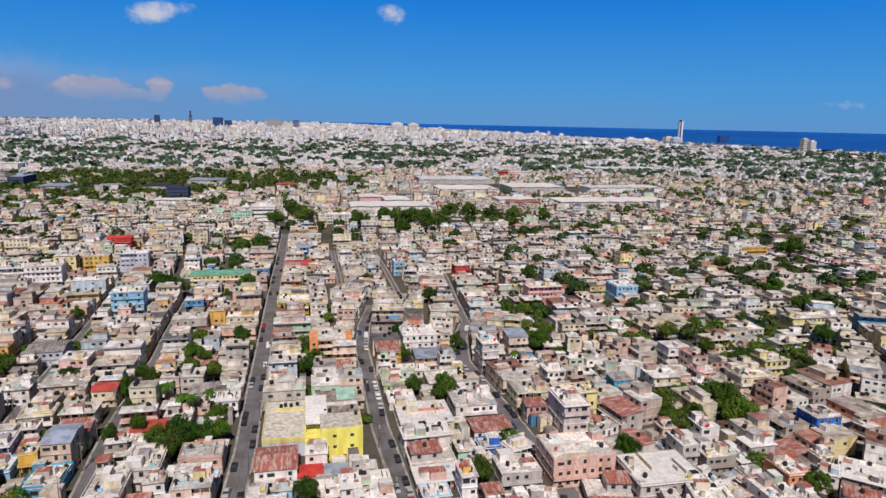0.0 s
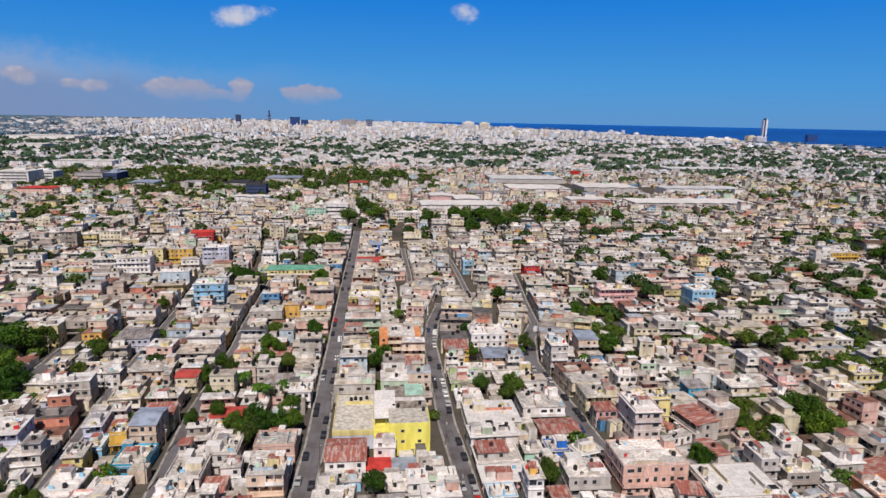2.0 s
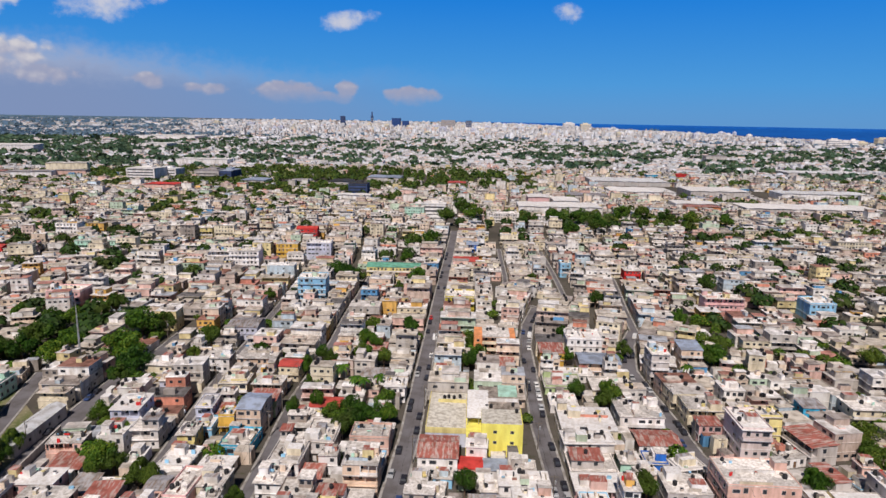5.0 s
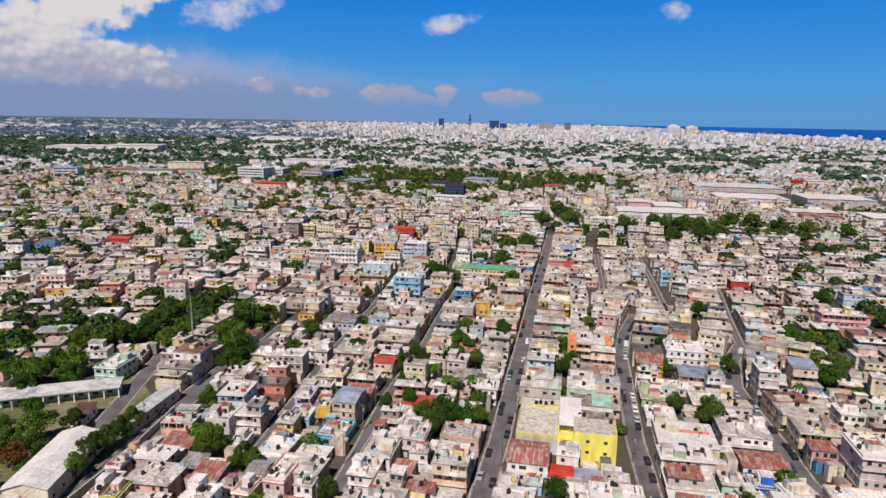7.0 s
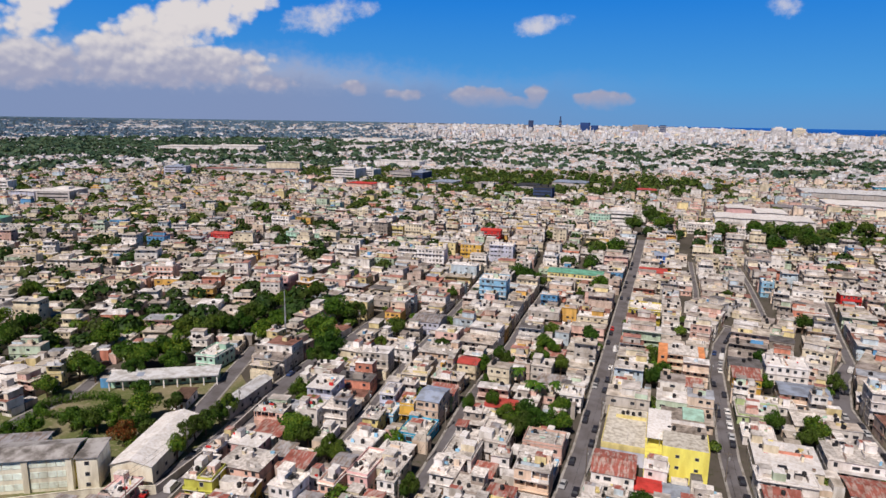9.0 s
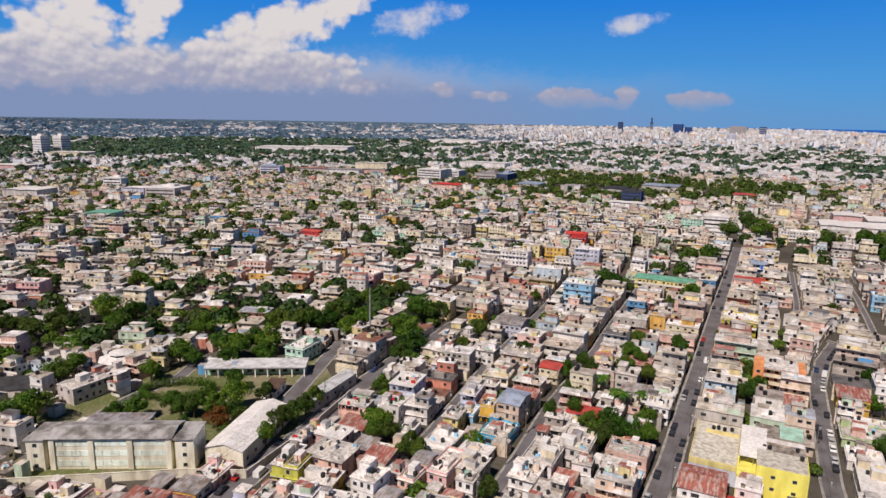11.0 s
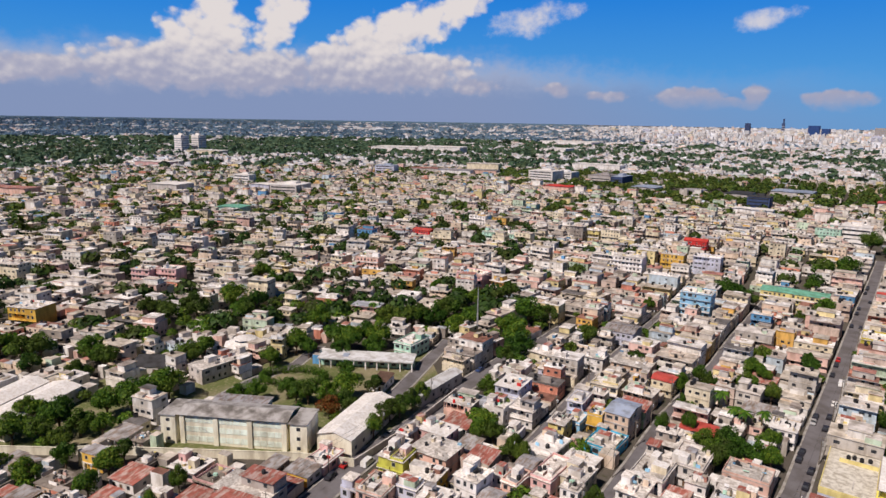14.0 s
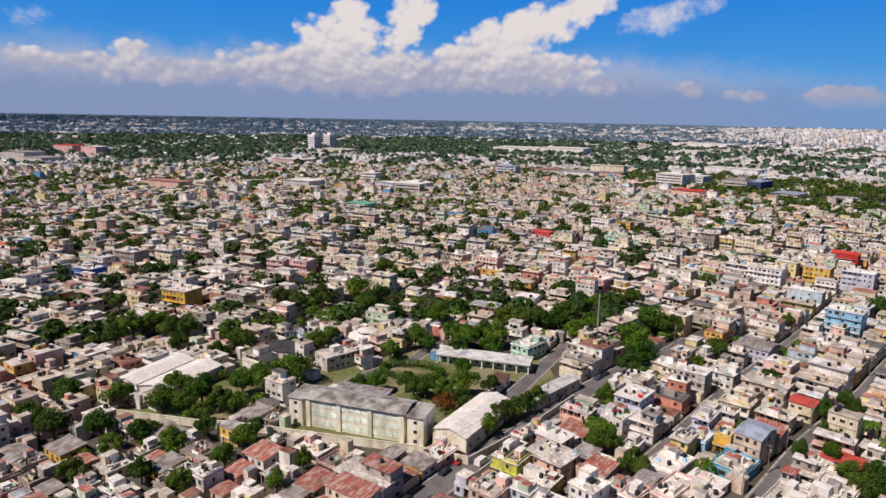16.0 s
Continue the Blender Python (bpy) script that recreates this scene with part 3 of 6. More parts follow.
def tank_data():
    return lathe("water_tank", [(0.52, 0), (0.54, 0.3), (0.57, 0.33), (0.54, 0.36), (0.55, 0.66), (0.58, 0.7), (0.55, 0.74), (0.55, 1.0), (0.32, 1.2), (0.2, 1.2), (0.2, 1.28)], 12, "tank_black")


WINDOW, DOOR, TANK = window_data(), door_data(), tank_data()
COLOUR_WORDS = {"white": "whitewashed", "grey": "grey concrete", "cream": "cream-painted", "peach": "peach-painted", "salmon": "salmon-painted", "pink": "pink-painted", "pale_pink": "pale pink",
                "red": "bright red", "yellow": "bright yellow", "pale_yellow": "pale yellow", "lime": "yellow-green", "olive": "mustard-olive", "orange": "orange",
                "ochre": "ochre yellow", "sky_blue": "light blue", "vivid_blue": "strong blue", "vivid_cyan": "turquoise blue", "lavender": "pale lavender",
                "mint": "mint green", "pale_green": "pale green", "raw": "bare grey-brown concrete"}
ROOF_WORDS = {"concrete": "a flat concrete roof", "white": "a flat white roof", "terrace": "a weathered roof terrace", "red": "a red roof", "brown": "a brown roof", "black": "a black roof",
              "zinc": "a grey zinc roof", "blue_zinc": "a blue-grey zinc roof", "green_zinc": "a green zinc roof", "red_zinc": "a red zinc roof", "rust": "a rusty zinc roof", "old": "a stained old concrete roof"}
COUNT_WORDS = {1: "One-storey", 2: "Two-storey", 3: "Three-storey", 4: "Four-storey", 5: "Five-storey"}


def comb(xs, zs, y0, y1, band):
    """Posts joined by one band: upright strips between xs[0..1], xs[2..3] and so on, and all cells of the given row."""
    s, at, n, m = Solid(), {}, len(xs), len(zs)
    full = {(i, j) for i in range(n - 1) for j in range(m - 1) if i % 2 == 0 or j == band}

    def corner(i, j, k):
        if (i, j, k) not in at:
            at[i, j, k] = len(s.v)
            s.v.append((xs[i], (y0, y1)[k], zs[j]))
        return at[i, j, k]

    for i, j in sorted(full):
        c = [(i, j), (i + 1, j), (i + 1, j + 1), (i, j + 1)]
        s.f += [tuple(corner(*q, 0) for q in c), tuple(corner(*q, 1) for q in reversed(c))]
        for e, (di, dj) in enumerate(((0, -1), (1, 0), (0, 1), (-1, 0))):
            if (i + di, j + dj) not in full:
                p, q = c[e], c[(e + 1) % 4]
                s.f.append((corner(*q, 0), corner(*p, 0), corner(*p, 1), corner(*q, 1)))
    s.m = [0] * len(s.f)
    return s


def house(x, y, w, d, yaw, floors, wall, roof, rng, tanks=None, detail=2):
    """A town house. x, y: the middle of its plan; its front looks along its own -y."""
    h = 3.0 * floors
    name = ("bungalow", "house", "apartment_house")[min(floors, 3) - 1]
    root = new(name)
    root.location, root.rotation_euler = (x, y, 0.0), (0, 0, yaw)
    tagged(root, f"{COUNT_WORDS[floors]} {COLOUR_WORDS[wall]} town house with {ROOF_WORDS[roof]}", name.replace("_", " "), "town houses")
    hw, hd = w / 2, d / 2
    setback = roof == "concrete" and tanks is None and floors <= 2 and min(w, d) > 5.5 and rng.random() < 0.32
    # the front is painted; party walls at the sides are often left as bare render
    side = wall if tanks is not None or rng.random() < 0.6 else rng.choice(("grey", "raw", "grey"))
    # open galleries: the storey's front stands back behind posts, with a rail on the upper floors
    galleries = {}
    for fl in range(floors):
        if w > 4.2 and rng.random() < (0.45 if tanks is None else 0.12):
            g0 = -hw if rng.random() < 0.6 else rng.uniform(-0.5, 0.0) * hw
            g1 = hw if g0 > -hw or rng.random() < 0.5 else rng.uniform(0.1, 0.6) * hw
            galleries[fl] = (g0, g1, min(rng.uniform(1.2, 2.0), d * 0.3))
    shell = Solid()
    for fl in range(floors):
        z0, z1 = 3.0 * fl, 3.0 * fl + 2.84
        if fl == floors - 1:
            z1 = h
        if fl in galleries:
            g0, g1, g = galleries[fl]
            shell.box(-hw, -hd + g, z0, hw, hd, z1)
            if g0 > -hw:
                shell.box(-hw, -hd, z0, g0, -hd + g, z1)
            if g1 < hw:
                shell.box(g1, -hd, z0, hw, -hd + g, z1)
            k = max(1, round((g1 - g0) / 3.0))
            xs = [g0 + 0.03]
            for i in range(k):
                xs += [g0 + 0.25 + (g1 - g0 - 0.28) * i / k, g0 + 0.03 + (g1 - g0 - 0.28) * (i + 1) / k]
            xs.append(g1 - 0.03)
            zs = [z0, z0 + rng.choice((0.75, 0.95)), z1] if fl else [z0, z1 - 0.3, z1]
            comb(xs, zs, -hd + 0.03, -hd + 0.2, 0 if fl else 1).part("gallery", ["wall_" + rng.choice((wall, "white", wall))], root)
        else:
            shell.box(-hw, -hd, z0, hw, hd, z1)
        if fl:
            out = rng.choice((0.12, 0.35, 0.9)) if fl not in galleries else rng.choice((0.12, 0.5))
            Solid().box(-hw - 0.1, -hd - out, z0 - 0.16, hw + 0.1, hd + 0.05, z0).part("floor_slab", ["wall_" + rng.choice((wall, "white", "grey"))], root)
            if out > 0.6:
                b = Solid().box(-hw, -hd - out, z0, hw, -hd - out + 0.1, z0 + 0.85)
                b.box(-hw, -hd - out + 0.1, z0, -hw + 0.1, -hd, z0 + 0.85).box(hw - 0.1, -hd - out + 0.1, z0, hw, -hd, z0 + 0.85)
                b.part("balcony", ["wall_" + rng.choice((wall, wall, "white"))], root)
    shell.m = [0, 0, 0, 1, 1, 1] * (len(shell.m) // 6)
    shell.part("body", ["wall_" + wall, "wall_" + side], root)
    flat = roof in ("concrete", "white", "terrace", "old")
    s = Solid()
    if flat:
        o = rng.choice((0.12, 0.3, 0.45))
        s.box(-hw - o, -hd - o - rng.choice((0.0, 0.3)), h, hw + o, hd + o, h + 0.16)
        p = rng.choice((0.12, 0.12, 0.3, 0.6)) if roof != "terrace" else 0.8
        if p > 0.2:
            z0, z1, k = h + 0.16, h + 0.16 + p, 0.16
            s.box(-hw, -hd, z0, hw, -hd + k, z1, 1).box(-hw, hd - k, z0, hw, hd, z1, 1)
            s.box(-hw, -hd + k, z0, -hw + k, hd - k, z1, 1).box(hw - k, -hd + k, z0, hw, hd - k, z1, 1)
    else:
        o, up = 0.35, 0.10 * d
        if d > 11 or rng.random() < 0.4:
            s.sheet([(-hw - o, -hd - o, h + 0.1), (hw + o, -hd - o, h + 0.1), (hw + o, 0, h + up), (-hw - o, 0, h + up)], 0.06)
            s.sheet([(-hw - o, 0, h + up), (hw + o, 0, h + up), (hw + o, hd + o, h + 0.1), (-hw - o, hd + o, h + 0.1)], 0.06)
            s.box(-hw - o, -0.12, h + up, hw + o, 0.12, h + up + 0.05)
        else:
            s.sheet([(-hw - o, -hd - o, h + 0.1), (hw + o, -hd - o, h + 0.1), (hw + o, hd + o, h + up), (-hw - o, hd + o, h + up)], 0.06)
    s.part("roof", ["roof_" + roof, "wall_" + wall], root)
    if setback:
        ew, ed = w * rng.uniform(0.4, 0.75), d * rng.uniform(0.35, 0.7)
        ex, ey = rng.choice((-1, 1)) * (hw - ew / 2 - 0.05), rng.choice((-0.2, 1, 1)) * (hd - ed / 2 - 0.05)
        Solid().box(ex - ew / 2, ey - ed / 2, h + 0.16, ex + ew / 2, ey + ed / 2, h + 2.9).part("upper_storey", ["wall_" + rng.choice((wall, "grey", "raw"))], root)
        lid = rng.choice(("roof_concrete", "roof_concrete", "roof_zinc", "roof_rust"))
        Solid().box(ex - ew / 2 - 0.25, ey - ed / 2 - 0.6, h + 2.9, ex + ew / 2 + 0.25, ey + ed / 2 + 0.25, h + 3.05).part("upper_roof", [lid], root)
        for k in (-0.25, 0.25):
            shared("window", WINDOW, root, (ex + k * ew, ey - ed / 2, h + 1.1))
        if rng.random() < 0.6:
            shared("water_tank", TANK, root, (ex, ey, h + 3.05))
    elif flat and w > 6 and rng.random() < 0.35:
        sw, sd = rng.uniform(2.2, 3.4), rng.uniform(2.2, 4.0)
        sx, sy = rng.choice((-1, 1)) * (hw - sw / 2 - 0.3), rng.uniform(-0.2, 1) * (hd - sd / 2 - 0.3)
        t = Solid().box(sx - sw / 2, sy - sd / 2, h + 0.16, sx + sw / 2, sy + sd / 2, h + 2.5)
        t.box(sx - sw / 2 - 0.15, sy - sd / 2 - 0.15, h + 2.5, sx + sw / 2 + 0.15, sy + sd / 2 + 0.15, h + 2.62, 1)
        t.part("stair_house", ["wall_" + wall, "roof_concrete"], root)
    for fl in range(floors):
        for side, length, reach, turn in (("front", w, hd, 0.0),) if detail < 1 else (("front", w, hd, 0.0), ("right", d, hw, math.pi / 2), ("left", d, hw, -math.pi / 2)):
            count = max(1, round(length / (2.7 if side == "front" else 4.0)))
            if side != "front" and (detail < 2 or rng.random() < 0.4):
                count = 1
            for i in range(count):
                if rng.random() < 0.15:
                    continue
                off = ((i + 0.5) / count - 0.5) * length * 0.9
                back = galleries[fl][2] if fl in galleries and (side != "front" or galleries[fl][0] < off < galleries[fl][1]) else 0.0
                if side != "front" and off < -hd + back + 0.8:
                    continue
                at = (off, -reach + back, fl * 3 + 1.0) if side == "front" else ((reach, off, fl * 3 + 1.0) if side == "right" else (-reach, off, fl * 3 + 1.0))
                if fl == 0 and side == "front" and i == count // 2:
                    shared("door", DOOR, root, (off, -reach + back, 0.0), turn)
                else:
                    shared("window", WINDOW, root, at, turn, (rng.choice((0.75, 0.9, 1.0, 1.0, 1.7)), 1, rng.choice((0.9, 1.0, 1.1, 1.3))))
    if flat:
        for _ in range(rng.choice((0, 1, 1, 2, 3)) if tanks is None else tanks):
            shared("water_tank", TANK, root, (rng.uniform(-1, 1) * (hw - 0.9), rng.uniform(-0.6, 1) * (hd - 0.9), h + 0.16), 0, (rng.choice((0.9, 1.1)),) * 3)
    ROOFS_NEAR.append((x, y, w, d, yaw, h + 0.16, flat and not setback))
    return root


ROOFS_NEAR = []
RNG = random.Random(7)
GRID = radians(12.0)


def landmark(x, y, w, d, floors, wall, roof, turn=12.0, tanks=2):
    """A house given by the middle of its front's foot."""
    yaw = radians(turn)
    cx, cy = x - math.sin(yaw) * d / 2, y + math.cos(yaw) * d / 2
    take(cx, cy, w, d, yaw)
    return house(cx, cy, w, d, yaw, floors, wall, roof, RNG, tanks, 2 if math.hypot(x, y) < 270 else 0)


landmark(-43.7, 160.5, 11.3, 13.0, 2, "white", "rust")
landmark(-34.6, 162.5, 6.6, 6.5, 1, "salmon", "red")
landmark(-27.6, 163.6, 6.5, 5.5, 1, "white", "blue_zinc")
landmark(-19.9, 164.8, 7.1, 6.5, 1, "grey", "concrete")
landmark(-73.7, 313.5, 15.1, 14.0, 3, "olive", "concrete")
landmark(-133.1, 379.8, 34.0, 14.0, 2, "pale_yellow", "green_zinc", 13)
landmark(-106.5, 343.5, 14.5, 12.0, 2, "white", "concrete")
landmark(-152.8, 304.6, 14.7, 12.0, 5, "sky_blue", "concrete", 15)
landmark(-218.0, 399.1, 14.8, 12.0, 4, "ochre", "concrete", 17)
landmark(-198.5, 408.6, 17.2, 12.0, 4, "lavender", "white", 17)
landmark(-224.7, 355.3, 18.6, 12.0, 5, "white", "concrete", 17)
landmark(-233.7, 461.0, 16.2, 12.0, 4, "red", "red", 18)
landmark(-92.7, 411.6, 16.9, 16.0, 2, "salmon", "red_zinc")
landmark(-71.2, 388.1, 12.8, 12.0, 2, "salmon", "concrete")
landmark(-100.6, 469.7, 9.5, 9.0, 2, "vivid_blue", "blue_zinc")
landmark(-27.0, 412.4, 6.7, 9.0, 3, "sky_blue", "concrete")
landmark(-8.1, 266.6, 14.7, 12.0, 3, "white", "white")
landmark(-1.1, 247.9, 16.0, 12.0, 2, "peach", "blue_zinc")
landmark(-20.5, 254.4, 9.8, 10.0, 2, "ochre", "rust")
landmark(21.2, 248.9, 6.8, 11.0, 4, "grey", "concrete")
landmark(34.7, 266.7, 8.5, 10.0, 3, "peach", "blue_zinc")
landmark(-13.6, 227.4, 13.4, 12.0, 1, "pale_green", "concrete")
landmark(13.2, 203.8, 14.3, 14.0, 2, "white", "concrete")
landmark(-2.9, 190.2, 17.3, 16.0, 2, "cream", "white")
landmark(4.1, 230.1, 14.7, 12.0, 1, "cream", "concrete")
landmark(-11.0, 240.5, 15.0, 6.5, 1, "white", "white")
landmark(34.5, 214.9, 13.0, 12.0, 2, "cream", "concrete")
landmark(-107.2, 166.9, 7.7, 12.0, 3, "peach", "blue_zinc")
landmark(-104.6, 154.3, 9.5, 11.9, 1, "vivid_cyan", "concrete")
landmark(-83.9, 145.9, 8.7, 12.0, 2, "white", "concrete")
landmark(-101.6, 123.3, 6.2, 14.0, 2, "pink", "concrete")
landmark(-131.0, 109.2, 12.3, 10.0, 2, "salmon", "concrete", 16)
landmark(-143.6, 155.6, 8.8, 12.0, 3, "lavender", "white", 18)
landmark(-158.2, 245.3, 13.6, 14.0, 2, "lavender", "zinc", 15)
landmark(-132.2, 213.6, 14.9, 12.0, 2, "peach", "concrete", 15)
landmark(-115.9, 209.4, 8.0, 8.0, 2, "cream", "red_zinc")
landmark(-206.8, 159.6, 8.6, 14.0, 2, "mint", "white", 17)
landmark(-185.6, 130.8, 5.5, 10.0, 1, "white", "brown", 29)
landmark(44.6, 191.9, 8.5, 14.0, 4, "pale_pink", "white")
landmark(41.6, 165.2, 18.5, 14.0, 3, "salmon", "concrete")
landmark(126.6, 193.3, 9.3, 9.0, 3, "vivid_blue", "concrete")
landmark(187.1, 304.8, 29.8, 9.0, 3, "pale_yellow", "concrete")
landmark(135.2, 243.6, 11.0, 9.0, 3, "pale_yellow", "concrete")
landmark(118.6, 226.2, 12.5, 10.0, 3, "cream", "concrete")
landmark(108.0, 359.3, 13.2, 14.0, 3, "sky_blue", "white")
landmark(101.1, 163.1, 7.5, 10.0, 2, "orange", "concrete")
landmark(64.2, 157.7, 19.9, 16.0, 2, "grey", "white")
landmark(242.6, 491.9, 26.8, 12.0, 3, "ochre", "concrete")
landmark(-352.3, 46.3, 15.9, 12.0, 3, "ochre", "concrete", 35)
landmark(-399.3, 113.6, 12.3, 10.0, 3, "pink", "concrete", 35)
landmark(-391.1, 125.8, 13.4, 10.0, 3, "pink", "concrete", 35)
landmark(-137.4, 98.8, 4.0, 12.0, 2, "lime", "concrete", 22)
landmark(-125.4, 84.9, 7.7, 10.0, 2, "salmon", "concrete", 22)
landmark(-58.0, 220.9, 7.8, 8.0, 2, "cream", "concrete")
landmark(-39.7, 241.7, 10.9, 8.0, 1, "white", "rust")
landmark(-12.2, 212.0, 9.4, 9.0, 1, "white", "white")
landmark(9.4, 178.4, 5.9, 7.0, 1, "mint", "concrete")
landmark(16.7, 180.2, 6.3, 7.0, 1, "vivid_blue", "concrete")
landmark(23.6, 161.5, 11.5, 10.0, 2, "grey", "concrete")
landmark(8.9, 154.0, 4.1, 8.0, 3, "white", "concrete")
landmark(51.0, 209.0, 9.4, 7.0, 3, "pale_yellow", "concrete")
landmark(45.9, 235.4, 7.4, 9.0, 2, "white", "white")
landmark(73.7, 189.4, 4.5, 5.0, 2, "salmon", "concrete")
landmark(84.6, 224.5, 10.2, 10.0, 3, "cream", "concrete")
landmark(69.7, 227.8, 7.3, 7.0, 2, "vivid_cyan", "zinc")
landmark(100.8, 224.1, 5.3, 8.0, 2, "white", "concrete")
landmark(104.9, 236.9, 7.4, 8.0, 2, "pink", "concrete")
landmark(87.3, 190.4, 6.4, 7.7, 2, "white", "white")
landmark(96.6, 195.9, 7.8, 5.0, 1, "lavender", "brown")
landmark(74.1, 172.9, 5.1, 9.0, 3, "grey", "white")
landmark(83.1, 172.3, 9.7, 8.0, 2, "raw", "concrete")
landmark(92.2, 174.8, 4.8, 12.0, 1, "white", "white")
landmark(-139.2, 144.3, 7.6, 9.0, 2, "white", "white", 18)
landmark(-127.5, 138.6, 4.8, 9.0, 1, "lavender", "white", 18)
landmark(-114.5, 137.3, 9.2, 14.0, 1, "white", "white")
landmark(-119.3, 152.2, 5.2, 8.0, 2, "pale_yellow", "concrete", 18)
landmark(-125.2, 169.4, 5.2, 10.0, 2, "lavender", "white", 18)
landmark(-120.5, 172.9, 4.4, 7.0, 1, "grey", "rust", 18)
landmark(-162.3, 196.3, 13.0, 9.0, 2, "cream", "concrete", 9)
landmark(-160.6, 184.7, 4.6, 6.0, 1, "ochre", "concrete", 15)
landmark(-151.3, 184.4, 4.0, 6.0, 2, "lavender", "concrete", 18)
landmark(-148.1, 208.7, 12.3, 8.0, 2, "white", "concrete", 15)
landmark(-127.0, 189.3, 9.7, 9.0, 2, "cream", "concrete", 18)
landmark(-157.0, 161.1, 4.5, 8.0, 2, "grey", "concrete", 15)
landmark(-143.0, 130.3, 9.4, 8.0, 1, "white", "rust", 16)
landmark(-133.5, 100.0, 4.1, 7.7, 2, "lime", "concrete", 22)
landmark(-120.8, 99.6, 5.7, 8.0, 2, "ochre", "concrete", 22)
landmark(-110.9, 104.7, 6.9, 8.0, 3, "white", "concrete")
landmark(-105.6, 115.6, 4.5, 8.0, 2, "salmon", "concrete")
landmark(-121.4, 93.7, 5.9, 5.0, 2, "lavender", "white", 22)
landmark(-82.7, 135.9, 7.1, 9.0, 2, "white", "concrete")
landmark(-96.3, 129.9, 6.7, 9.0, 2, "cream", "concrete")
landmark(-75.3, 143.9, 5.9, 8.0, 1, "grey", "rust")
landmark(-115.4, 192.2, 10.1, 8.0, 2, "peach", "concrete")
landmark(-90.7, 186.5, 10.5, 7.0, 1, "white", "red_zinc")
landmark(-79.7, 159.1, 9.1, 14.0, 2, "grey", "concrete")
landmark(-83.8, 215.8, 10.4, 8.0, 1, "white", "zinc")
landmark(-71.1, 203.4, 7.2, 8.0, 2, "white", "white")
landmark(-66.2, 165.6, 11.7, 9.0, 2, "salmon", "concrete")
landmark(-61.2, 146.0, 9.3, 8.0, 3, "peach", "concrete")
landmark(-93.6, 243.4, 8.8, 8.0, 1, "white", "rust")
landmark(-101.7, 228.7, 5.3, 7.0, 2, "peach", "concrete")
landmark(-61.4, 244.7, 10.7, 8.0, 1, "lavender", "concrete")
landmark(-190.1, 683.0, 20.4, 12.0, 3, "white", "white")
landmark(-192.2, 614.2, 19.4, 12.0, 4, "mint", "concrete")
landmark(-103.3, 621.5, 31.6, 14.0, 3, "white", "concrete")
landmark(-62.3, 619.9, 11.5, 12.0, 3, "white", "white")
landmark(-159.3, 794.1, 16.5, 12.0, 4, "raw", "concrete")
landmark(-328.7, 281.8, 16.9, 12.0, 3, "peach", "concrete", 15)
landmark(-345.9, 238.7, 16.3, 12.0, 3, "salmon", "concrete", 30)
landmark(-424.2, 417.9, 17.1, 12.0, 4, "white", "concrete", 18)
landmark(-357.9, 377.9, 31.9, 12.0, 3, "mint", "concrete", 17)
landmark(-302.1, 451.5, 15.8, 10.0, 4, "cream", "concrete", 18)
landmark(-420.4, 346.6, 17.0, 12.0, 2, "red", "red_zinc", 17)
landmark(-271.4, 260.7, 17.7, 12.0, 3, "pink", "concrete", 15)
landmark(-453.4, 32.4, 17.8, 12.0, 4, "raw", "concrete", 35)
landmark(-553.4, 97.7, 15.3, 12.0, 4, "cream", "concrete", 35)
landmark(-485.8, 54.1, 12.5, 12.0, 2, "mint", "concrete", 35)
landmark(-441.1, 8.5, 15.1, 10.0, 2, "vivid_blue", "concrete", 35)
landmark(187.7, 567.8, 26.1, 12.0, 3, "cream", "concrete")
landmark(307.9, 553.4, 36.0, 20.0, 2, "cream", "brown")
landmark(14.5, 406.7, 10.1, 10.0, 3, "red", "concrete")
landmark(60.2, 354.3, 20.3, 10.0, 3, "pink", "concrete")
landmark(4.6, 422.5, 11.6, 10.0, 3, "cream", "concrete")
landmark(208.6, 598.3, 17.2, 10.0, 2, "salmon", "concrete")
landmark(-242.9, 362.4, 23.5, 12.0, 4, "white", "concrete", 17)
landmark(-322.3, 451.1, 16.1, 12.0, 3, "pale_yellow", "concrete", 18)
landmark(-363.2, 226.7, 9.4, 10.0, 3, "cream", "concrete", 17)
landmark(-363.8, 201.7, 18.0, 12.0, 2, "cream", "concrete", 17)
landmark(-268.0, 347.3, 16.2, 10.0, 2, "white", "white", 17)
landmark(-103.5, 142.0, 9, 7.0, 1, "white", "white", 12, 0)

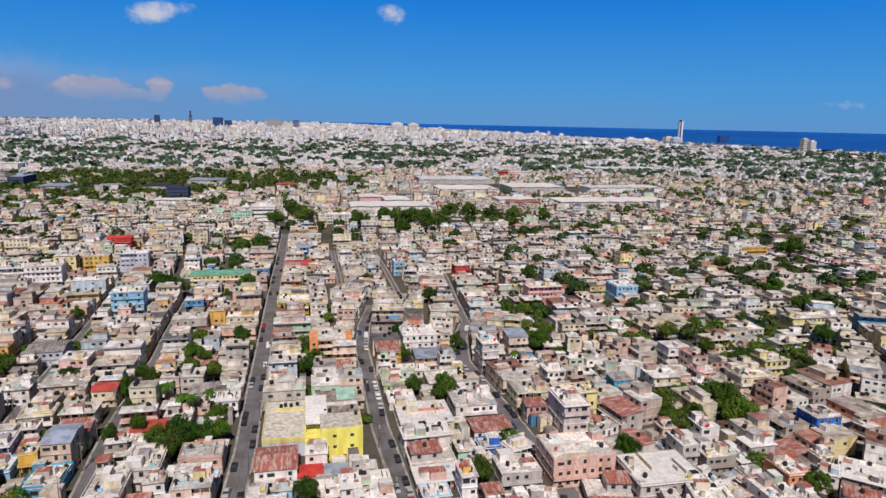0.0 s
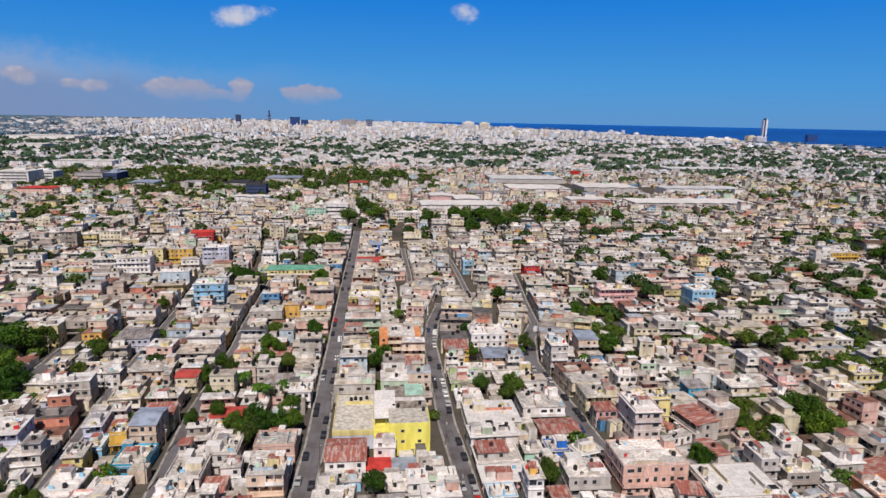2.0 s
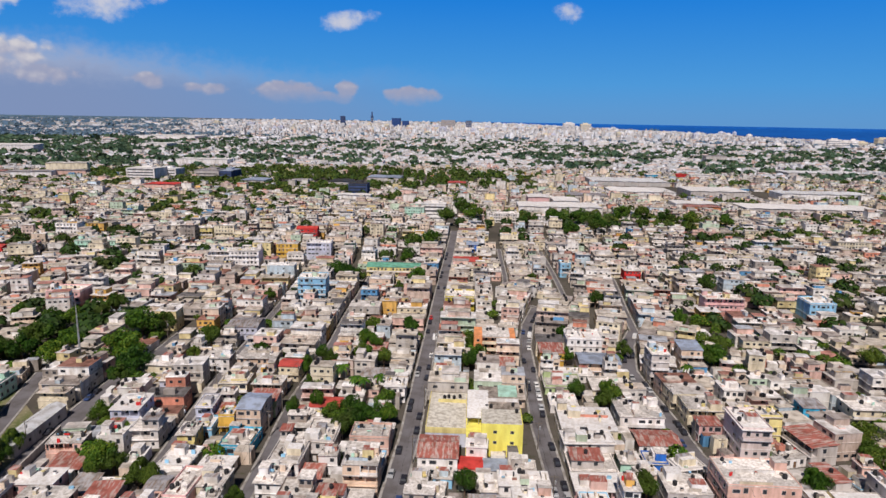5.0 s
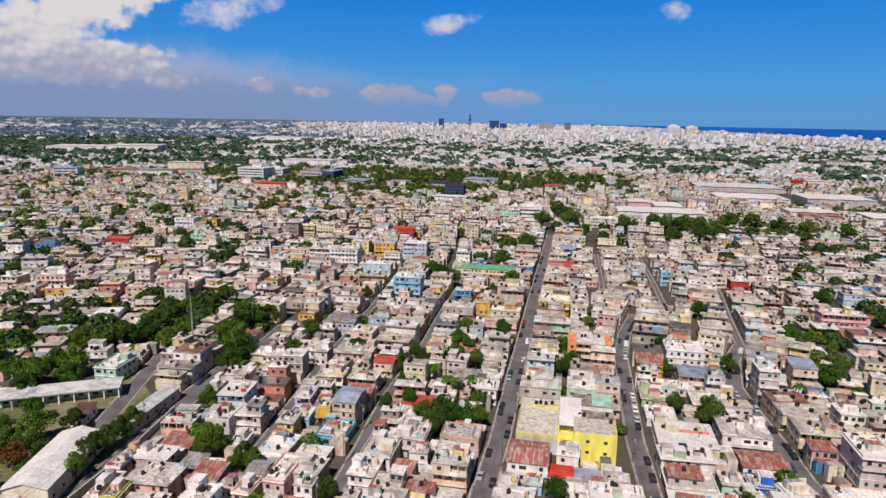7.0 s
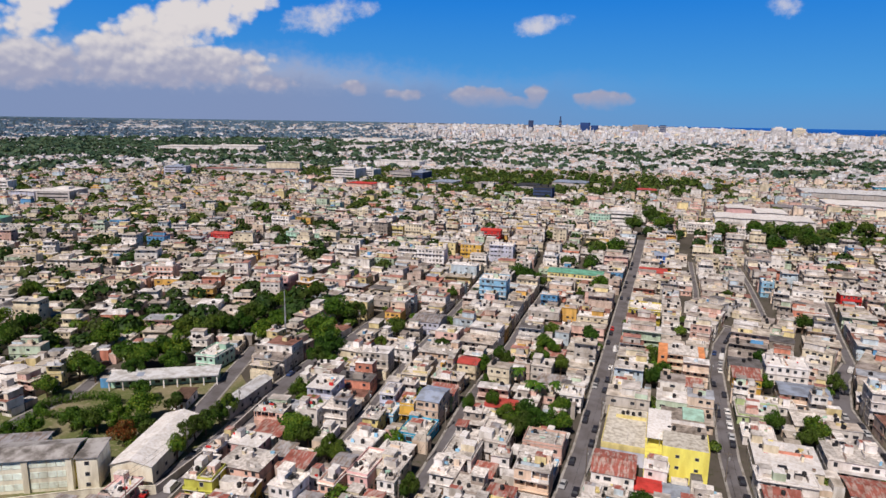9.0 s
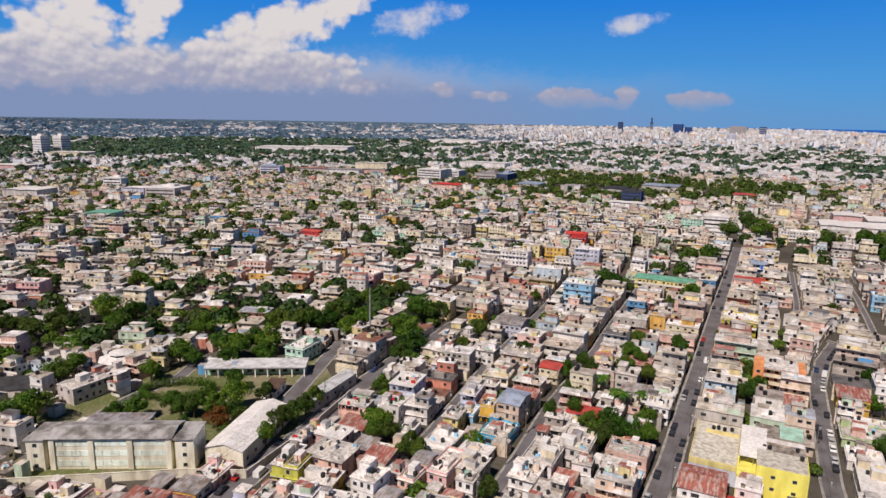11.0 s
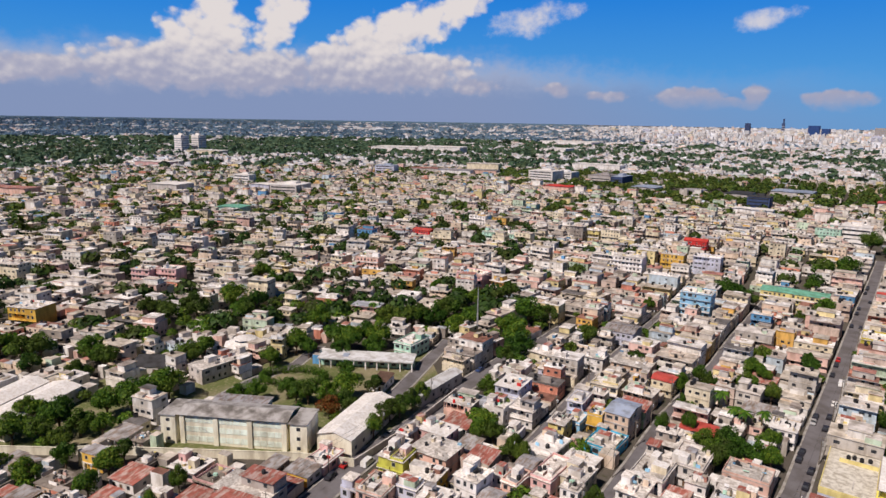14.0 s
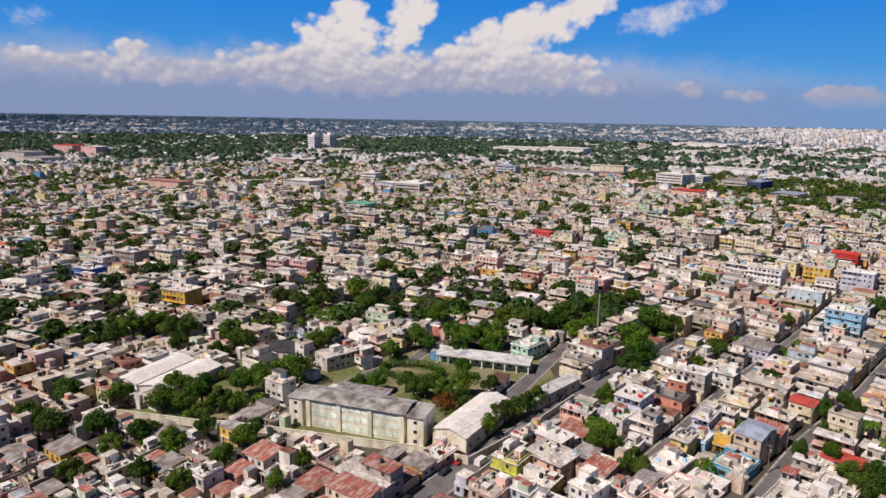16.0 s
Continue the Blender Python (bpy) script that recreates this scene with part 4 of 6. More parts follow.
def yellow_house():
    """The lemon-yellow corner house: a broad low wing, a lower middle and a tall end on the street."""
    root = new("corner_house")
    root.location, root.rotation_euler = (-52.0, 176.6, 0), (0, 0, GRID)
    tagged(root, "Bright lemon-yellow corner house with broad weathered flat roofs", "house")
    c, s = math.cos(GRID), math.sin(GRID)
    take(-52 + 15 * c - 13.5 * s, 176.6 + 15 * s + 13.5 * c, 31, 27.5, GRID)
    take(-52 + 21 * c + 2.5 * s, 176.6 + 21 * s - 2.5 * c, 17.6, 5.2, GRID)
    Solid().box(0, 0.1, 0, 12.6, 27, 4.6, 0).box(0, 0, 4.6, 12.6, 27, 5.9, 1).part("low_wing", ["wall_lavender", "wall_pale_yellow"], root)
    roof = Solid().box(0.25, 0.25, 5.9, 12.4, 26.8, 6.0).box(0, 0, 5.9, 12.6, 0.25, 6.4, 1).box(0, 0.25, 5.9, 0.25, 26.8, 6.4, 1)
    roof.box(3.0, 19.0, 6.0, 12.3, 19.3, 7.1, 1).box(7.2, 3.0, 6.0, 7.5, 9.0, 6.25, 2)
    roof.part("wing_roof", ["roof_terrace", "wall_pale_yellow", "roof_concrete"], root)
    Solid().box(12.6, -4.6, 0, 17.2, 7, 6.4).part("middle", ["wall_yellow"], root)
    Solid().box(17.2, -4.8, 0, 29.6, 6.5, 10.0).box(23.0, -4.92, 0, 23.3, -4.8, 10.0).box(17.2, -4.8, 10.0, 29.6, -4.6, 10.6).box(29.4, -4.6, 10.0, 29.6, 6.5, 10.6).part("tall_end", ["wall_yellow"], root)
    Solid().box(17.2, -4.6, 10.0, 29.4, 6.4, 10.1).part("end_roof", ["roof_terrace"], root)
    Solid().box(16.6, 6.5, 0, 29.6, 27, 8.6).box(12.6, 7, 0, 16.6, 27, 5.6).part("rear", ["wall_white"], root)
    back = Solid().box(16.5, 6.5, 8.6, 29.7, 27.1, 8.75).box(17.0, 15.0, 8.75, 29.4, 15.25, 9.8, 1).box(23.0, 19.0, 8.75, 29.3, 26.6, 9.6, 2).box(12.6, 7, 5.6, 16.5, 27, 5.75)
    back.part("rear_roof", ["roof_old", "wall_white", "wall_mint"], root)
    for u, z, v in ((14.6, 3.4, -4.6), (19.0, 4.2, -4.8), (21.3, 4.2, -4.8), (26.4, 4.2, -4.8), (21.3, 7.6, -4.8), (26.4, 7.6, -4.8), (19.0, 1.2, -4.8), (26.4, 1.2, -4.8)):
        shared("window", WINDOW, root, (u, v, z), 0, (0.9, 1, 0.8))
    shared("door", DOOR, root, (24.2, -4.8, 0))
    for u, v, z in ((19.0, 10.0, 8.75), (20.4, 10.4, 8.75), (27.5, 12.0, 8.75), (18.2, 18.0, 8.75), (5.0, 22.0, 6.0), (6.4, 22.6, 6.0), (8.2, 22.2, 6.0), (10.2, 23.0, 6.0), (28.2, 4.5, 10.1)):
        shared("water_tank", TANK, root, (u, v, z))


yellow_house()


def orange_house():
    """A three-storey house with orange ends and cream open galleries between them."""
    root = new("apartment_house")
    root.location, root.rotation_euler = (-45.2, 257.8, 0), (0, 0, GRID)
    tagged(root, "Three-storey orange-ended house with long cream open galleries", "apartment house")
    take(-45.2 - 6 * math.sin(GRID), 257.8 + 6 * math.cos(GRID), 17.6, 12, GRID)
    for name, x0, x1, y0, h, mat in (("orange_end", -8.8, -5.2, -0.2, 9.5, "wall_orange"), ("orange_end", 6.4, 8.8, -0.2, 9.5, "wall_orange"), ("body", -5.2, 6.4, 1.6, 9.2, "wall_peach")):
        Solid().box(x0, y0, 0, x1, 12, h).part(name, [mat], root)
    for fl in range(1, 4):
        Solid().box(-5.2, -0.1, fl * 3.0 - 0.16, 6.4, 1.6, fl * 3.0).part("floor_slab", ["wall_peach"], root)
        if fl < 3:
            Solid().box(-5.2, 0.0, fl * 3.0, 6.4, 0.14, fl * 3.0 + 1.0).part("rail", ["wall_cream"], root)
    Solid().box(-5.2, 0.0, 9.2, 6.4, 12.1, 9.4).part("roof", ["roof_concrete"], root)
    for fl in range(3):
        for x in (-3.6, -0.8, 2.0, 4.8):
            shared("window", WINDOW, root, (x, 1.6, fl * 3 + 1.0))
        shared("window", WINDOW, root, (-7.0, -0.2, fl * 3 + 1.0))
    for x, y in ((-3.0, 8.0), (-1.6, 8.6), (4.0, 9.0)):
        shared("water_tank", TANK, root, (x, y, 9.4))


orange_house()


def sheet_canopy():
    """A white sheet roof on posts over the middle of the yellow house."""
    root = new("sheet_canopy")
    root.location, root.rotation_euler = (-39.2, 181.5, 0), (0, 0, GRID)
    tagged(root, "White sheet canopy on posts above the roof terrace", "canopy")
    Solid().sheet([(-0.8, 0, 9.0), (6.0, 0, 9.0), (6.0, 17.5, 10.6), (-0.8, 17.5, 10.6)], 0.07).part("sheet", ["roof_white"], root)
    for px, py, z0 in ((-0.5, 0.4, 5.75), (2.9, 0.4, 6.9), (-0.5, 16.5, 5.75), (2.9, 16.5, 5.75)):
        Solid().box(px - 0.08, py - 0.08, z0, px + 0.08, py + 0.08, 9.0 + py * 0.091).part("post", ["steel"], root)


sheet_canopy()

# ------------------------------------------------------------------ the school ground
def along(x, y, yaw):
    """A root for a building: x, y is the left end of its front's foot."""
    ob = new("building")
    ob.location, ob.rotation_euler = (x, y, 0), (0, 0, yaw)
    return ob


def take_front(x, y, yaw, x0, y0, x1, y1):
    c, s = math.cos(yaw), math.sin(yaw)
    mx, my = (x0 + x1) / 2, (y0 + y1) / 2
    take(x + mx * c - my * s, y + mx * s + my * c, x1 - x0, y1 - y0, yaw)


def school():
    x, y, yaw, w, d, h = -193.1, 62.5, radians(41), 34.0, 9.5, 9.8
    root = along(x, y, yaw)
    root.name = "school"
    tagged(root, "Three-storey cream school with pale green louvred windows and grey roof", "school")
    take_front(x, y, yaw, -6, -1, w + 7, d + 9)
    Solid().box(0, 0, 0, w, d, h).part("body", ["wall_pale_cream"], root)
    Solid().sheet([(-0.6, -1.0, h), (w + 0.6, -1.0, h), (w + 0.6, d / 2, h + 1.3), (-0.6, d / 2, h + 1.3)], 0.15).sheet(
        [(-0.6, d / 2, h + 1.3), (w + 0.6, d / 2, h + 1.3), (w + 0.6, d + 0.8, h), (-0.6, d + 0.8, h)], 0.15).part("roof", ["roof_school"], root)
    for k in range(4):
        Solid().box(k * (w - 1.5) / 3, -0.5, 0, 1.5 + k * (w - 1.5) / 3, 0.0, h - 0.1).part("pier", ["wall_pale_cream"], root)
    for fl in range(3):
        for k in range(3):
            x0 = 1.5 + k * (w - 1.5) / 3
            for j in range(4):
                a = x0 + 0.1 + j * 2.3
                s = Solid()
                for q in range(13):      # one pleated sheet of louvres
                    z, o = fl * 3.1 + 0.9 + q * 0.155, (-0.04, -0.16)[q % 2]
                    s.v += [(a, o, z), (a + 2.12, o, z)]
                s.f = [(2 * q, 2 * q + 1, 2 * q + 3, 2 * q + 2) for q in range(12)]
                s.m = [q % 2 for q in range(12)]
                s.part("louvred_window", ["wall_white", "wall_pale_mint"], root)
    for x0, x1 in ((-6.0, -1.2), (w + 1.2, w + 6.5)):
        Solid().box(x0, -0.8, 0, x1, d, h - 0.4).part("stair_tower", ["wall_pale_cream"], root)
        Solid().box(x0 - 0.4, -1.3, h - 0.4, x1 + 0.4, d + 0.4, h - 0.1).part("tower_roof", ["roof_school"], root)
        for fl in range(3):
            shared("window", WINDOW, root, ((x0 + x1) / 2, -0.8, fl * 3.1 + 1.0))
    for x0, x1 in ((-1.2, 0), (w, w + 1.2)):
        Solid().box(x0, 1.2, 0, x1, d, h - 0.6).part("link", ["wall_olive"], root)
    # rear wing with its own pale roof
    Solid().box(4, d + 1.5, 0, 22, d + 9, 8.0).part("rear_wing", ["wall_pale_cream"], root)
    Solid().box(3.5, d + 1.0, 8.0, 22.5, d + 9.5, 8.3).part("rear_roof", ["roof_zinc"], root)


surface("roof_school", (0.46, 0.44, 0.43), stain=0.7, stain_size=0.18, vary=0.02)
school()


def gable_shed(name, x, y, yaw, w, length, eave, ridge, wall, roof, label):
    """A long shed; x, y is the left end of its gable front, and it runs back along its own y."""
    root = along(x, y, yaw)
    root.name = name
    tagged(root, label, "shed")
    take_front(x, y, yaw, 0, 0, w, length)
    k = 2
    line = [(w * i / k, eave + (ridge - eave) * (1 - abs(2 * i / k - 1))) for i in range(k + 1)]
    front = [(0, 0, 0), (w, 0, 0)] + [(a, 0, b) for a, b in reversed(line)]
    n = len(front)
    verts = front + [(a, length, b) for a, _, b in front]
    faces = [tuple(range(n)), tuple(n + n - 1 - i for i in range(n)), (1, n + 1, n + 2, 2), (0, n - 1, 2 * n - 1, n)]
    mesh_object("body", verts, faces, ["wall_" + wall], root)
    s = Solid()
    for z in (0.12, 0.0):
        for yy in (-0.5, length + 0.5):
            s.v += [(a + (a - w / 2) * 0.03, yy, b + z) for a, b in line]
    q = k + 1
    for i in range(k):
        s.f += [(i, i + 1, q + i + 1, q + i), (3 * q + i, 3 * q + i + 1, 2 * q + i + 1, 2 * q + i), (i + 1, i, 2 * q + i, 2 * q + i + 1), (q + i, q + i + 1, 3 * q + i + 1, 3 * q + i)]
    s.f += [(0, q, 3 * q, 2 * q), (k, 2 * q + k, 3 * q + k, q + k)]
    s.m = [0] * len(s.f)
    s.part("roof", ["roof_" + roof], root)
    for i in range(3):
        shared("window", WINDOW, root, (w * (0.28 + 0.22 * i), 0, 1.2))
    for i in range(int(length // 5)):
        shared("window", WINDOW, root, (w, 2.5 + i * 5, 1.6), math.pi / 2)
    return root


gable_shed("assembly_shed", -162.5, 92.0, radians(27), 12.0, 31.0, 5.4, 7.2, "pale_cream", "white", "Long cream hall with a weathered white gabled roof")
gable_shed("workshop", -170.5, 133.5, radians(15), 6.0, 27.0, 4.2, 5.2, "grey", "pale_zinc", "Long grey workshop with a zinc roof beside the road")
gable_shed("market_hall", -251.0, 11.0, radians(35), 11.0, 27.0, 5.0, 6.5, "white", "white", "White warehouse with a pale sheet roof among trees")
gable_shed("market_hall", -241.0, 18.0, radians(35), 12.5, 27.0, 5.0, 6.5, "white", "white", "White warehouse with a pale sheet roof among trees")


def canopy():
    x, y, yaw, w, d = -219.7, 127.0, radians(42.5), 38.0, 9.0
    root = along(x, y, yaw)
    root.name = "classroom_block"
    tagged(root, "Long low open-fronted classroom block with grey roof and green back wall", "school building")
    take_front(x, y, yaw, 0, 0, w, d)
    Solid().box(0, 3.0, 0, w, d, 3.6).part("body", ["wall_mint"], root)
    Solid().box(-0.5, -0.5, 3.9, w + 0.5, d + 0.5, 4.4).part("roof", ["roof_pale_zinc"], root)
    for k in range(9):
        Solid().box(k * (w - 0.4) / 8, 0, 0, 0.4 + k * (w - 0.4) / 8, 0.4, 3.9).part("post", ["wall_white"], root)
    Solid().box(0, 0.1, 3.3, w, 0.3, 3.9).part("beam", ["wall_white"], root)
    for k in range(8):
        shared("window", WINDOW, root, (2.4 + k * 4.6, 3.0, 1.0), 0, (1.5, 1, 1.2))
    Solid().box(9, 2, 4.4, 11.5, 6, 4.5).part("skylight", ["roof_blue_zinc"], root)


canopy()
landmark(-254.5, 73.0, 16.5, 11.0, 1, "white", "black", 52, 0)
landmark(-233.5, 95.0, 22.0, 9.0, 2, "grey", "concrete", 100, 1)


def octagon(r, z):
    return [(r * math.cos(math.pi * (i + 0.5) / 4), r * math.sin(math.pi * (i + 0.5) / 4), z) for i in range(8)]


def pavilion():
    """An eight-sided hall with a low white roof in two tiers."""
    root = new("pavilion")
    root.location, root.rotation_euler = (-255.0, 112.0, 0), (0, 0, radians(15))
    tagged(root, "Eight-sided white pavilion with a low two-tiered roof", "pavilion")
    take(-255, 112, 18, 18, 0)
    for name, r0, r1, z0, z1, mat in (("wall", 7.4, 7.4, 0.0, 3.9, "wall_white"), ("lower_roof", 9.0, 4.6, 3.9, 5.3, "roof_white"), ("lantern", 4.2, 4.2, 5.3, 6.2, "wall_navy"), ("upper_roof", 5.0, 0.3, 6.2, 7.3, "roof_white")):
        s = Solid()
        s.v = octagon(r0, z0) + octagon(r1, z1)
        s.f = [(i, (i + 1) % 8, 8 + (i + 1) % 8, 8 + i) for i in range(8)] + [tuple(range(8, 16)), tuple(range(7, -1, -1))]
        s.m = [0] * len(s.f)
        s.part(name, [mat], root)
    for i in range(8):
        a = math.pi * i / 4
        ob = shared("window", WINDOW, root, (7.4 * math.cos(math.pi / 8) * math.cos(a), 7.4 * math.cos(math.pi / 8) * math.sin(a), 1.1), a + math.pi / 2)
        ob.scale = (2.2, 1, 1.5)


pavilion()


def long_wall(points, height, mat, label):
    """A garden wall along a line of points, with a coping."""
    s = Solid()
    for (x0, y0), (x1, y1) in zip(points, points[1:]):
        t = Vector((x1 - x0, y1 - y0)).normalized()
        nx, ny = -t.y * 0.11, t.x * 0.11
        s.sheet([(x0 - nx, y0 - ny, height), (x1 - nx, y1 - ny, height), (x1 + nx, y1 + ny, height), (x0 + nx, y0 + ny, height)], height)
        s.sheet([(x0 - 2 * nx, y0 - 2 * ny, height + 0.1), (x1 - 2 * nx, y1 - 2 * ny, height + 0.1), (x1 + 2 * nx, y1 + 2 * ny, height + 0.1), (x0 + 2 * nx, y0 + 2 * ny, height + 0.1)], 0.1)
    tagged(s.thing("garden_wall", [mat]), label, "wall")


long_wall([(-233, 5.5), (-208, 32.5), (-203, 40), (-160.5, 84.5), (-147, 95)], 2.6, "wall_pale_cream", "Long cream boundary wall of the school ground")
long_wall([(-147, 95), (-154, 122), (-165, 152)], 2.4, "wall_grey", "Grey boundary wall along the road")

# open grass and yard inside the school ground
yard = mesh_object("lawn", [(-233, 8, 0.05), (-203, 42, 0.05), (-150, 97, 0.05), (-168, 150, 0.05), (-205, 172, 0.05), (-235, 140, 0.05), (-262, 60, 0.05)], [(0, 1, 2, 3, 4, 5, 6)], ["grass"])
tagged(yard, "patchy green and dusty school ground", "grass", kind="structure")
take(-190, 95, 34, 60, radians(20))
take(-203, 118, 52, 34, radians(42))
take(-188, 142, 36, 26, radians(42))
take(-179.5, 64, 58, 4.5, radians(46))
take(-218, 21, 44, 5, radians(47))
take(-218, 150, 26, 40, radians(35))
take(-228, 48, 22, 40, radians(40))
take(-222, 84, 14, 22, radians(41))

# ------------------------------------------------------------------ trees known one by one; nothing is built under their crowns
TREE_GROUPS = {
    "row": [(-190, 209, 7), (-173, 195, 7), (-200, 232, 7), (-197, 242, 6), (-165, 232, 5), (-172, 187, 5)],
    "yard": [(-211, 194, 6), (-216, 209, 6), (-233, 209, 6), (-227, 195, 6), (-234, 191, 6), (-232, 184, 6), (-242, 179, 6), (-223, 159, 6), (-229, 157, 6), (-226, 146, 6),
             (-232, 143, 6), (-215, 151, 5), (-252, 235, 5), (-272, 236, 5), (-236, 257, 6), (-240, 237, 6)],
    "hedge": [(-163, 124, 3.5), (-163, 120, 3.5), (-162, 116, 3.5), (-165, 131, 3.5), (-157, 109, 3.5), (-167, 137, 3)],
    "inner": [(-201, 128, 4), (-178, 112, 5), (-186, 118, 5)],
    "blocks": [(-160, 213, 3), (-136, 225, 4), (-112, 217, 3.5), (-111, 229, 3), (-103, 200, 2.2), (-94, 188, 2.5), (-84, 181, 4), (-77, 178, 4), (-76, 183, 4), (-78, 172, 3.5),
               (-71, 185, 4), (-67, 185, 3), (-101, 254, 4), (-105, 270, 4), (-97, 237, 4), (-86, 233, 3.5), (-89, 278, 4), (-163, 303, 3.5), (-177, 303, 3.5), (-137, 138, 3.5), (-120, 134, 3)],
    "far": [(-155, 355, 6), (-146, 352, 6), (-164, 363, 6), (-111, 361, 6), (-135, 412, 5), (-116, 340, 3.5), (-134, 470, 8), (-142, 453, 8)],
    "mid": [(-55, 261, 4), (-50, 249, 4), (-52, 239, 3.5), (-67, 292, 3), (-19, 285, 3), (-15, 257, 3.3), (-9, 223, 3.5), (3, 224, 4.5), (1, 216, 4), (8, 273, 4), (-6, 348, 4.5),
            (-45, 383, 3.5), (45, 275, 5), (35, 328, 4.5), (56, 397, 6)],
    "belt": [(-51, 600, 9), (-28, 613, 9), (-13, 587, 9), (-33, 552, 8), (9, 653, 9), (29, 684, 9), (52, 658, 9), (74, 652, 9), (105, 652, 9), (-150, 647, 9), (-131, 614, 9), (-150, 582, 9), (-75, 594, 8)],
    "east": [(98, 218, 5), (102, 214, 4), (101, 203, 5), (87, 204, 4), (126, 256, 5), (119, 272, 4), (139, 239, 3), (152, 252, 4), (126, 304, 4), (138, 355, 4.5), (199, 443, 6),
             (200, 374, 6), (196, 335, 7), (275, 498, 9), (181, 289, 5), (105, 161, 3.5), (78, 202, 4), (89, 227, 4), (12, 166, 2.8), (57, 181, 2.8), (48, 287, 4.5), (35, 325, 4)],
    "west": [(-297, 44, 6), (-297, 38, 6), (-269, 60, 6), (-285, 59, 5), (-250, 87, 6), (-255, 94, 6), (-223, 57, 6), (-224, 62, 6), (-226, 70, 6), (-235, 30, 5), (-225, 36, 6),
             (-217, 40, 5), (-219, 30, 5), (-209, 33, 4), (-198, 32, 3.5)],
    "court": [(-206, 87, 4), (-205, 93, 4.5), (-201, 103, 4), (-192, 106, 4), (-189, 112, 4.5), (-231, 129, 4), (-183, 128, 4), (-195, 103, 4), (-180, 96, 3), (-232, 112, 4), (-222, 139, 4)],
    "yards": [(-34, 153, 3), (13, 165, 3), (79, 212, 5), (80, 198, 4), (103, 215, 6), (104, 205, 5), (58, 178, 2.8), (119, 274, 4), (132, 259, 5), (44, 271, 4.5), (107, 289, 5),
              (-136, 138, 4), (-142, 151, 3), (-131, 136, 4), (-133, 132, 3), (-118, 130, 3.5), (-115, 132, 3), (-157, 160, 4), (-102, 253, 3.5), (-95, 248, 3), (-87, 272, 3.5),
              (-88, 128, 3), (-81, 187, 4), (-72, 196, 3.5), (-99, 181, 2.5), (-106, 226, 3)],
    "below": [(-186, 40, 4), (-190, 45, 3.5), (-178, 33, 3.5), (-196, 22, 4), (-205, 14, 4), (-200, 6, 4), (-170, 20, 3.5), (-182, 12, 4), (-214, 4, 5), (-190, -4, 4), (-158, 42, 3), (-166, 52, 3), (-220, -8, 5), (-231, -14, 5), (-246, -4, 5)],
    "park": [(-183, 204, 7), (-224, 23, 5), (-236, 11, 5), (-211, 45, 4), (-312, 23, 6), (-301, 15, 6), (-314, 32, 6), (-281, 37, 5), (-264, 50, 5), (-225, 50, 5), (-356, 21, 5)],
    "west_far": [(-360, 171, 6), (-343, 170, 6), (-317, 134, 7), (-301, 139, 7), (-290, 128, 7), (-312, 113, 7), (-238, 127, 6), (-244, 119, 6), (-323, 95, 6), (-314, 100, 6), (-260, 152, 6), (-225, 145, 6)],
}
PALMS = [(-87, 203), (-82, 202), (-79, 207), (-95, 210), (31, 251), (-239, 190), (-259, 181)]
NO_TREES = [(-257, 72, 13), (-238, 95, 11), (-254, 112, 13)]
for _k, _g in TREE_GROUPS.items():
    TREE_GROUPS[_k] = [q for q in _g if all(math.hypot(q[0] - u, q[1] - v) > r for u, v, r in NO_TREES)]
for _g in TREE_GROUPS.values():
    for _x, _y, _r in _g:
        take(_x, _y, _r * 1.1, _r * 1.1, GRID)

# ------------------------------------------------------------------ rows of houses along the streets, then the gaps behind them
NEAR = 285.0
WALL_ODDS = ["white"] * 16 + ["grey"] * 9 + ["raw"] * 4 + ["cream"] * 7 + ["peach"] * 3 + ["salmon", "sky_blue", "white"] + ["salmon", "pink", "pale_yellow", "lavender", "pink", "ochre", "pale_green", "mint", "lavender", "sky_blue"]
ROOF_ODDS = ["concrete"] * 20 + ["white"] * 9 + ["rust"] * 4 + ["zinc"] * 4
OLD_SHADED_WALLS = ["raw", "raw", "raw", "grey", "cream", "pink", "white", "ochre", "peach"]
OLD_SHADED_ROOFS = ["rust", "rust", "zinc", "zinc", "zinc", "old", "old", "old", "old", "concrete", "concrete", "white"]
LOTS = []


def in_sight(x, y):
    r, a = math.hypot(x, y), math.degrees(math.atan2(-x, y))
    return 118 < r and -46 < a < 104


def lot(x, y, w, d, yaw):
    if in_sight(x, y) and off_street(x, y, w, d, yaw) and is_free(x, y, w, d, yaw):
        take(x, y, w, d, yaw)
        LOTS.append((x, y, w, d, yaw))
        return True
    return False


for _name, (_half, _pts) in STREETS.items():
    for _row in (0, 1):
        for _a, _b in zip(_pts, _pts[1:]):
            _a, _b = Vector(_a), Vector(_b)
            _len, _t = (_b - _a).length, (_b - _a).normalized()
            _yaw = math.atan2(_t.y, _t.x) - math.pi / 2
            for _side in (-1, 1):
                _s = 0.2
                while _s < _len:
                    _front, _deep = RNG.uniform(6.5, 11.0), RNG.uniform(11.0, 17.0) if _row == 0 else RNG.uniform(7, 10)
                    _out = _half + 1.25 + _deep / 2 + RNG.uniform(0, 0.6) + _row * RNG.uniform(14, 17)
                    _m = _a + _t * (_s + _front / 2) + Vector((_t.y, -_t.x)) * _side * _out
                    if lot(_m.x, _m.y, _deep, _front, _yaw) or lot(_m.x - _t.y * _side * _deep * 0.16, _m.y + _t.x * _side * _deep * 0.16, _deep * 0.66, _front * 0.8, _yaw):
                        _s += _front + RNG.choice((0.05, 0.1, 0.5))
                    else:
                        _s += 2.5
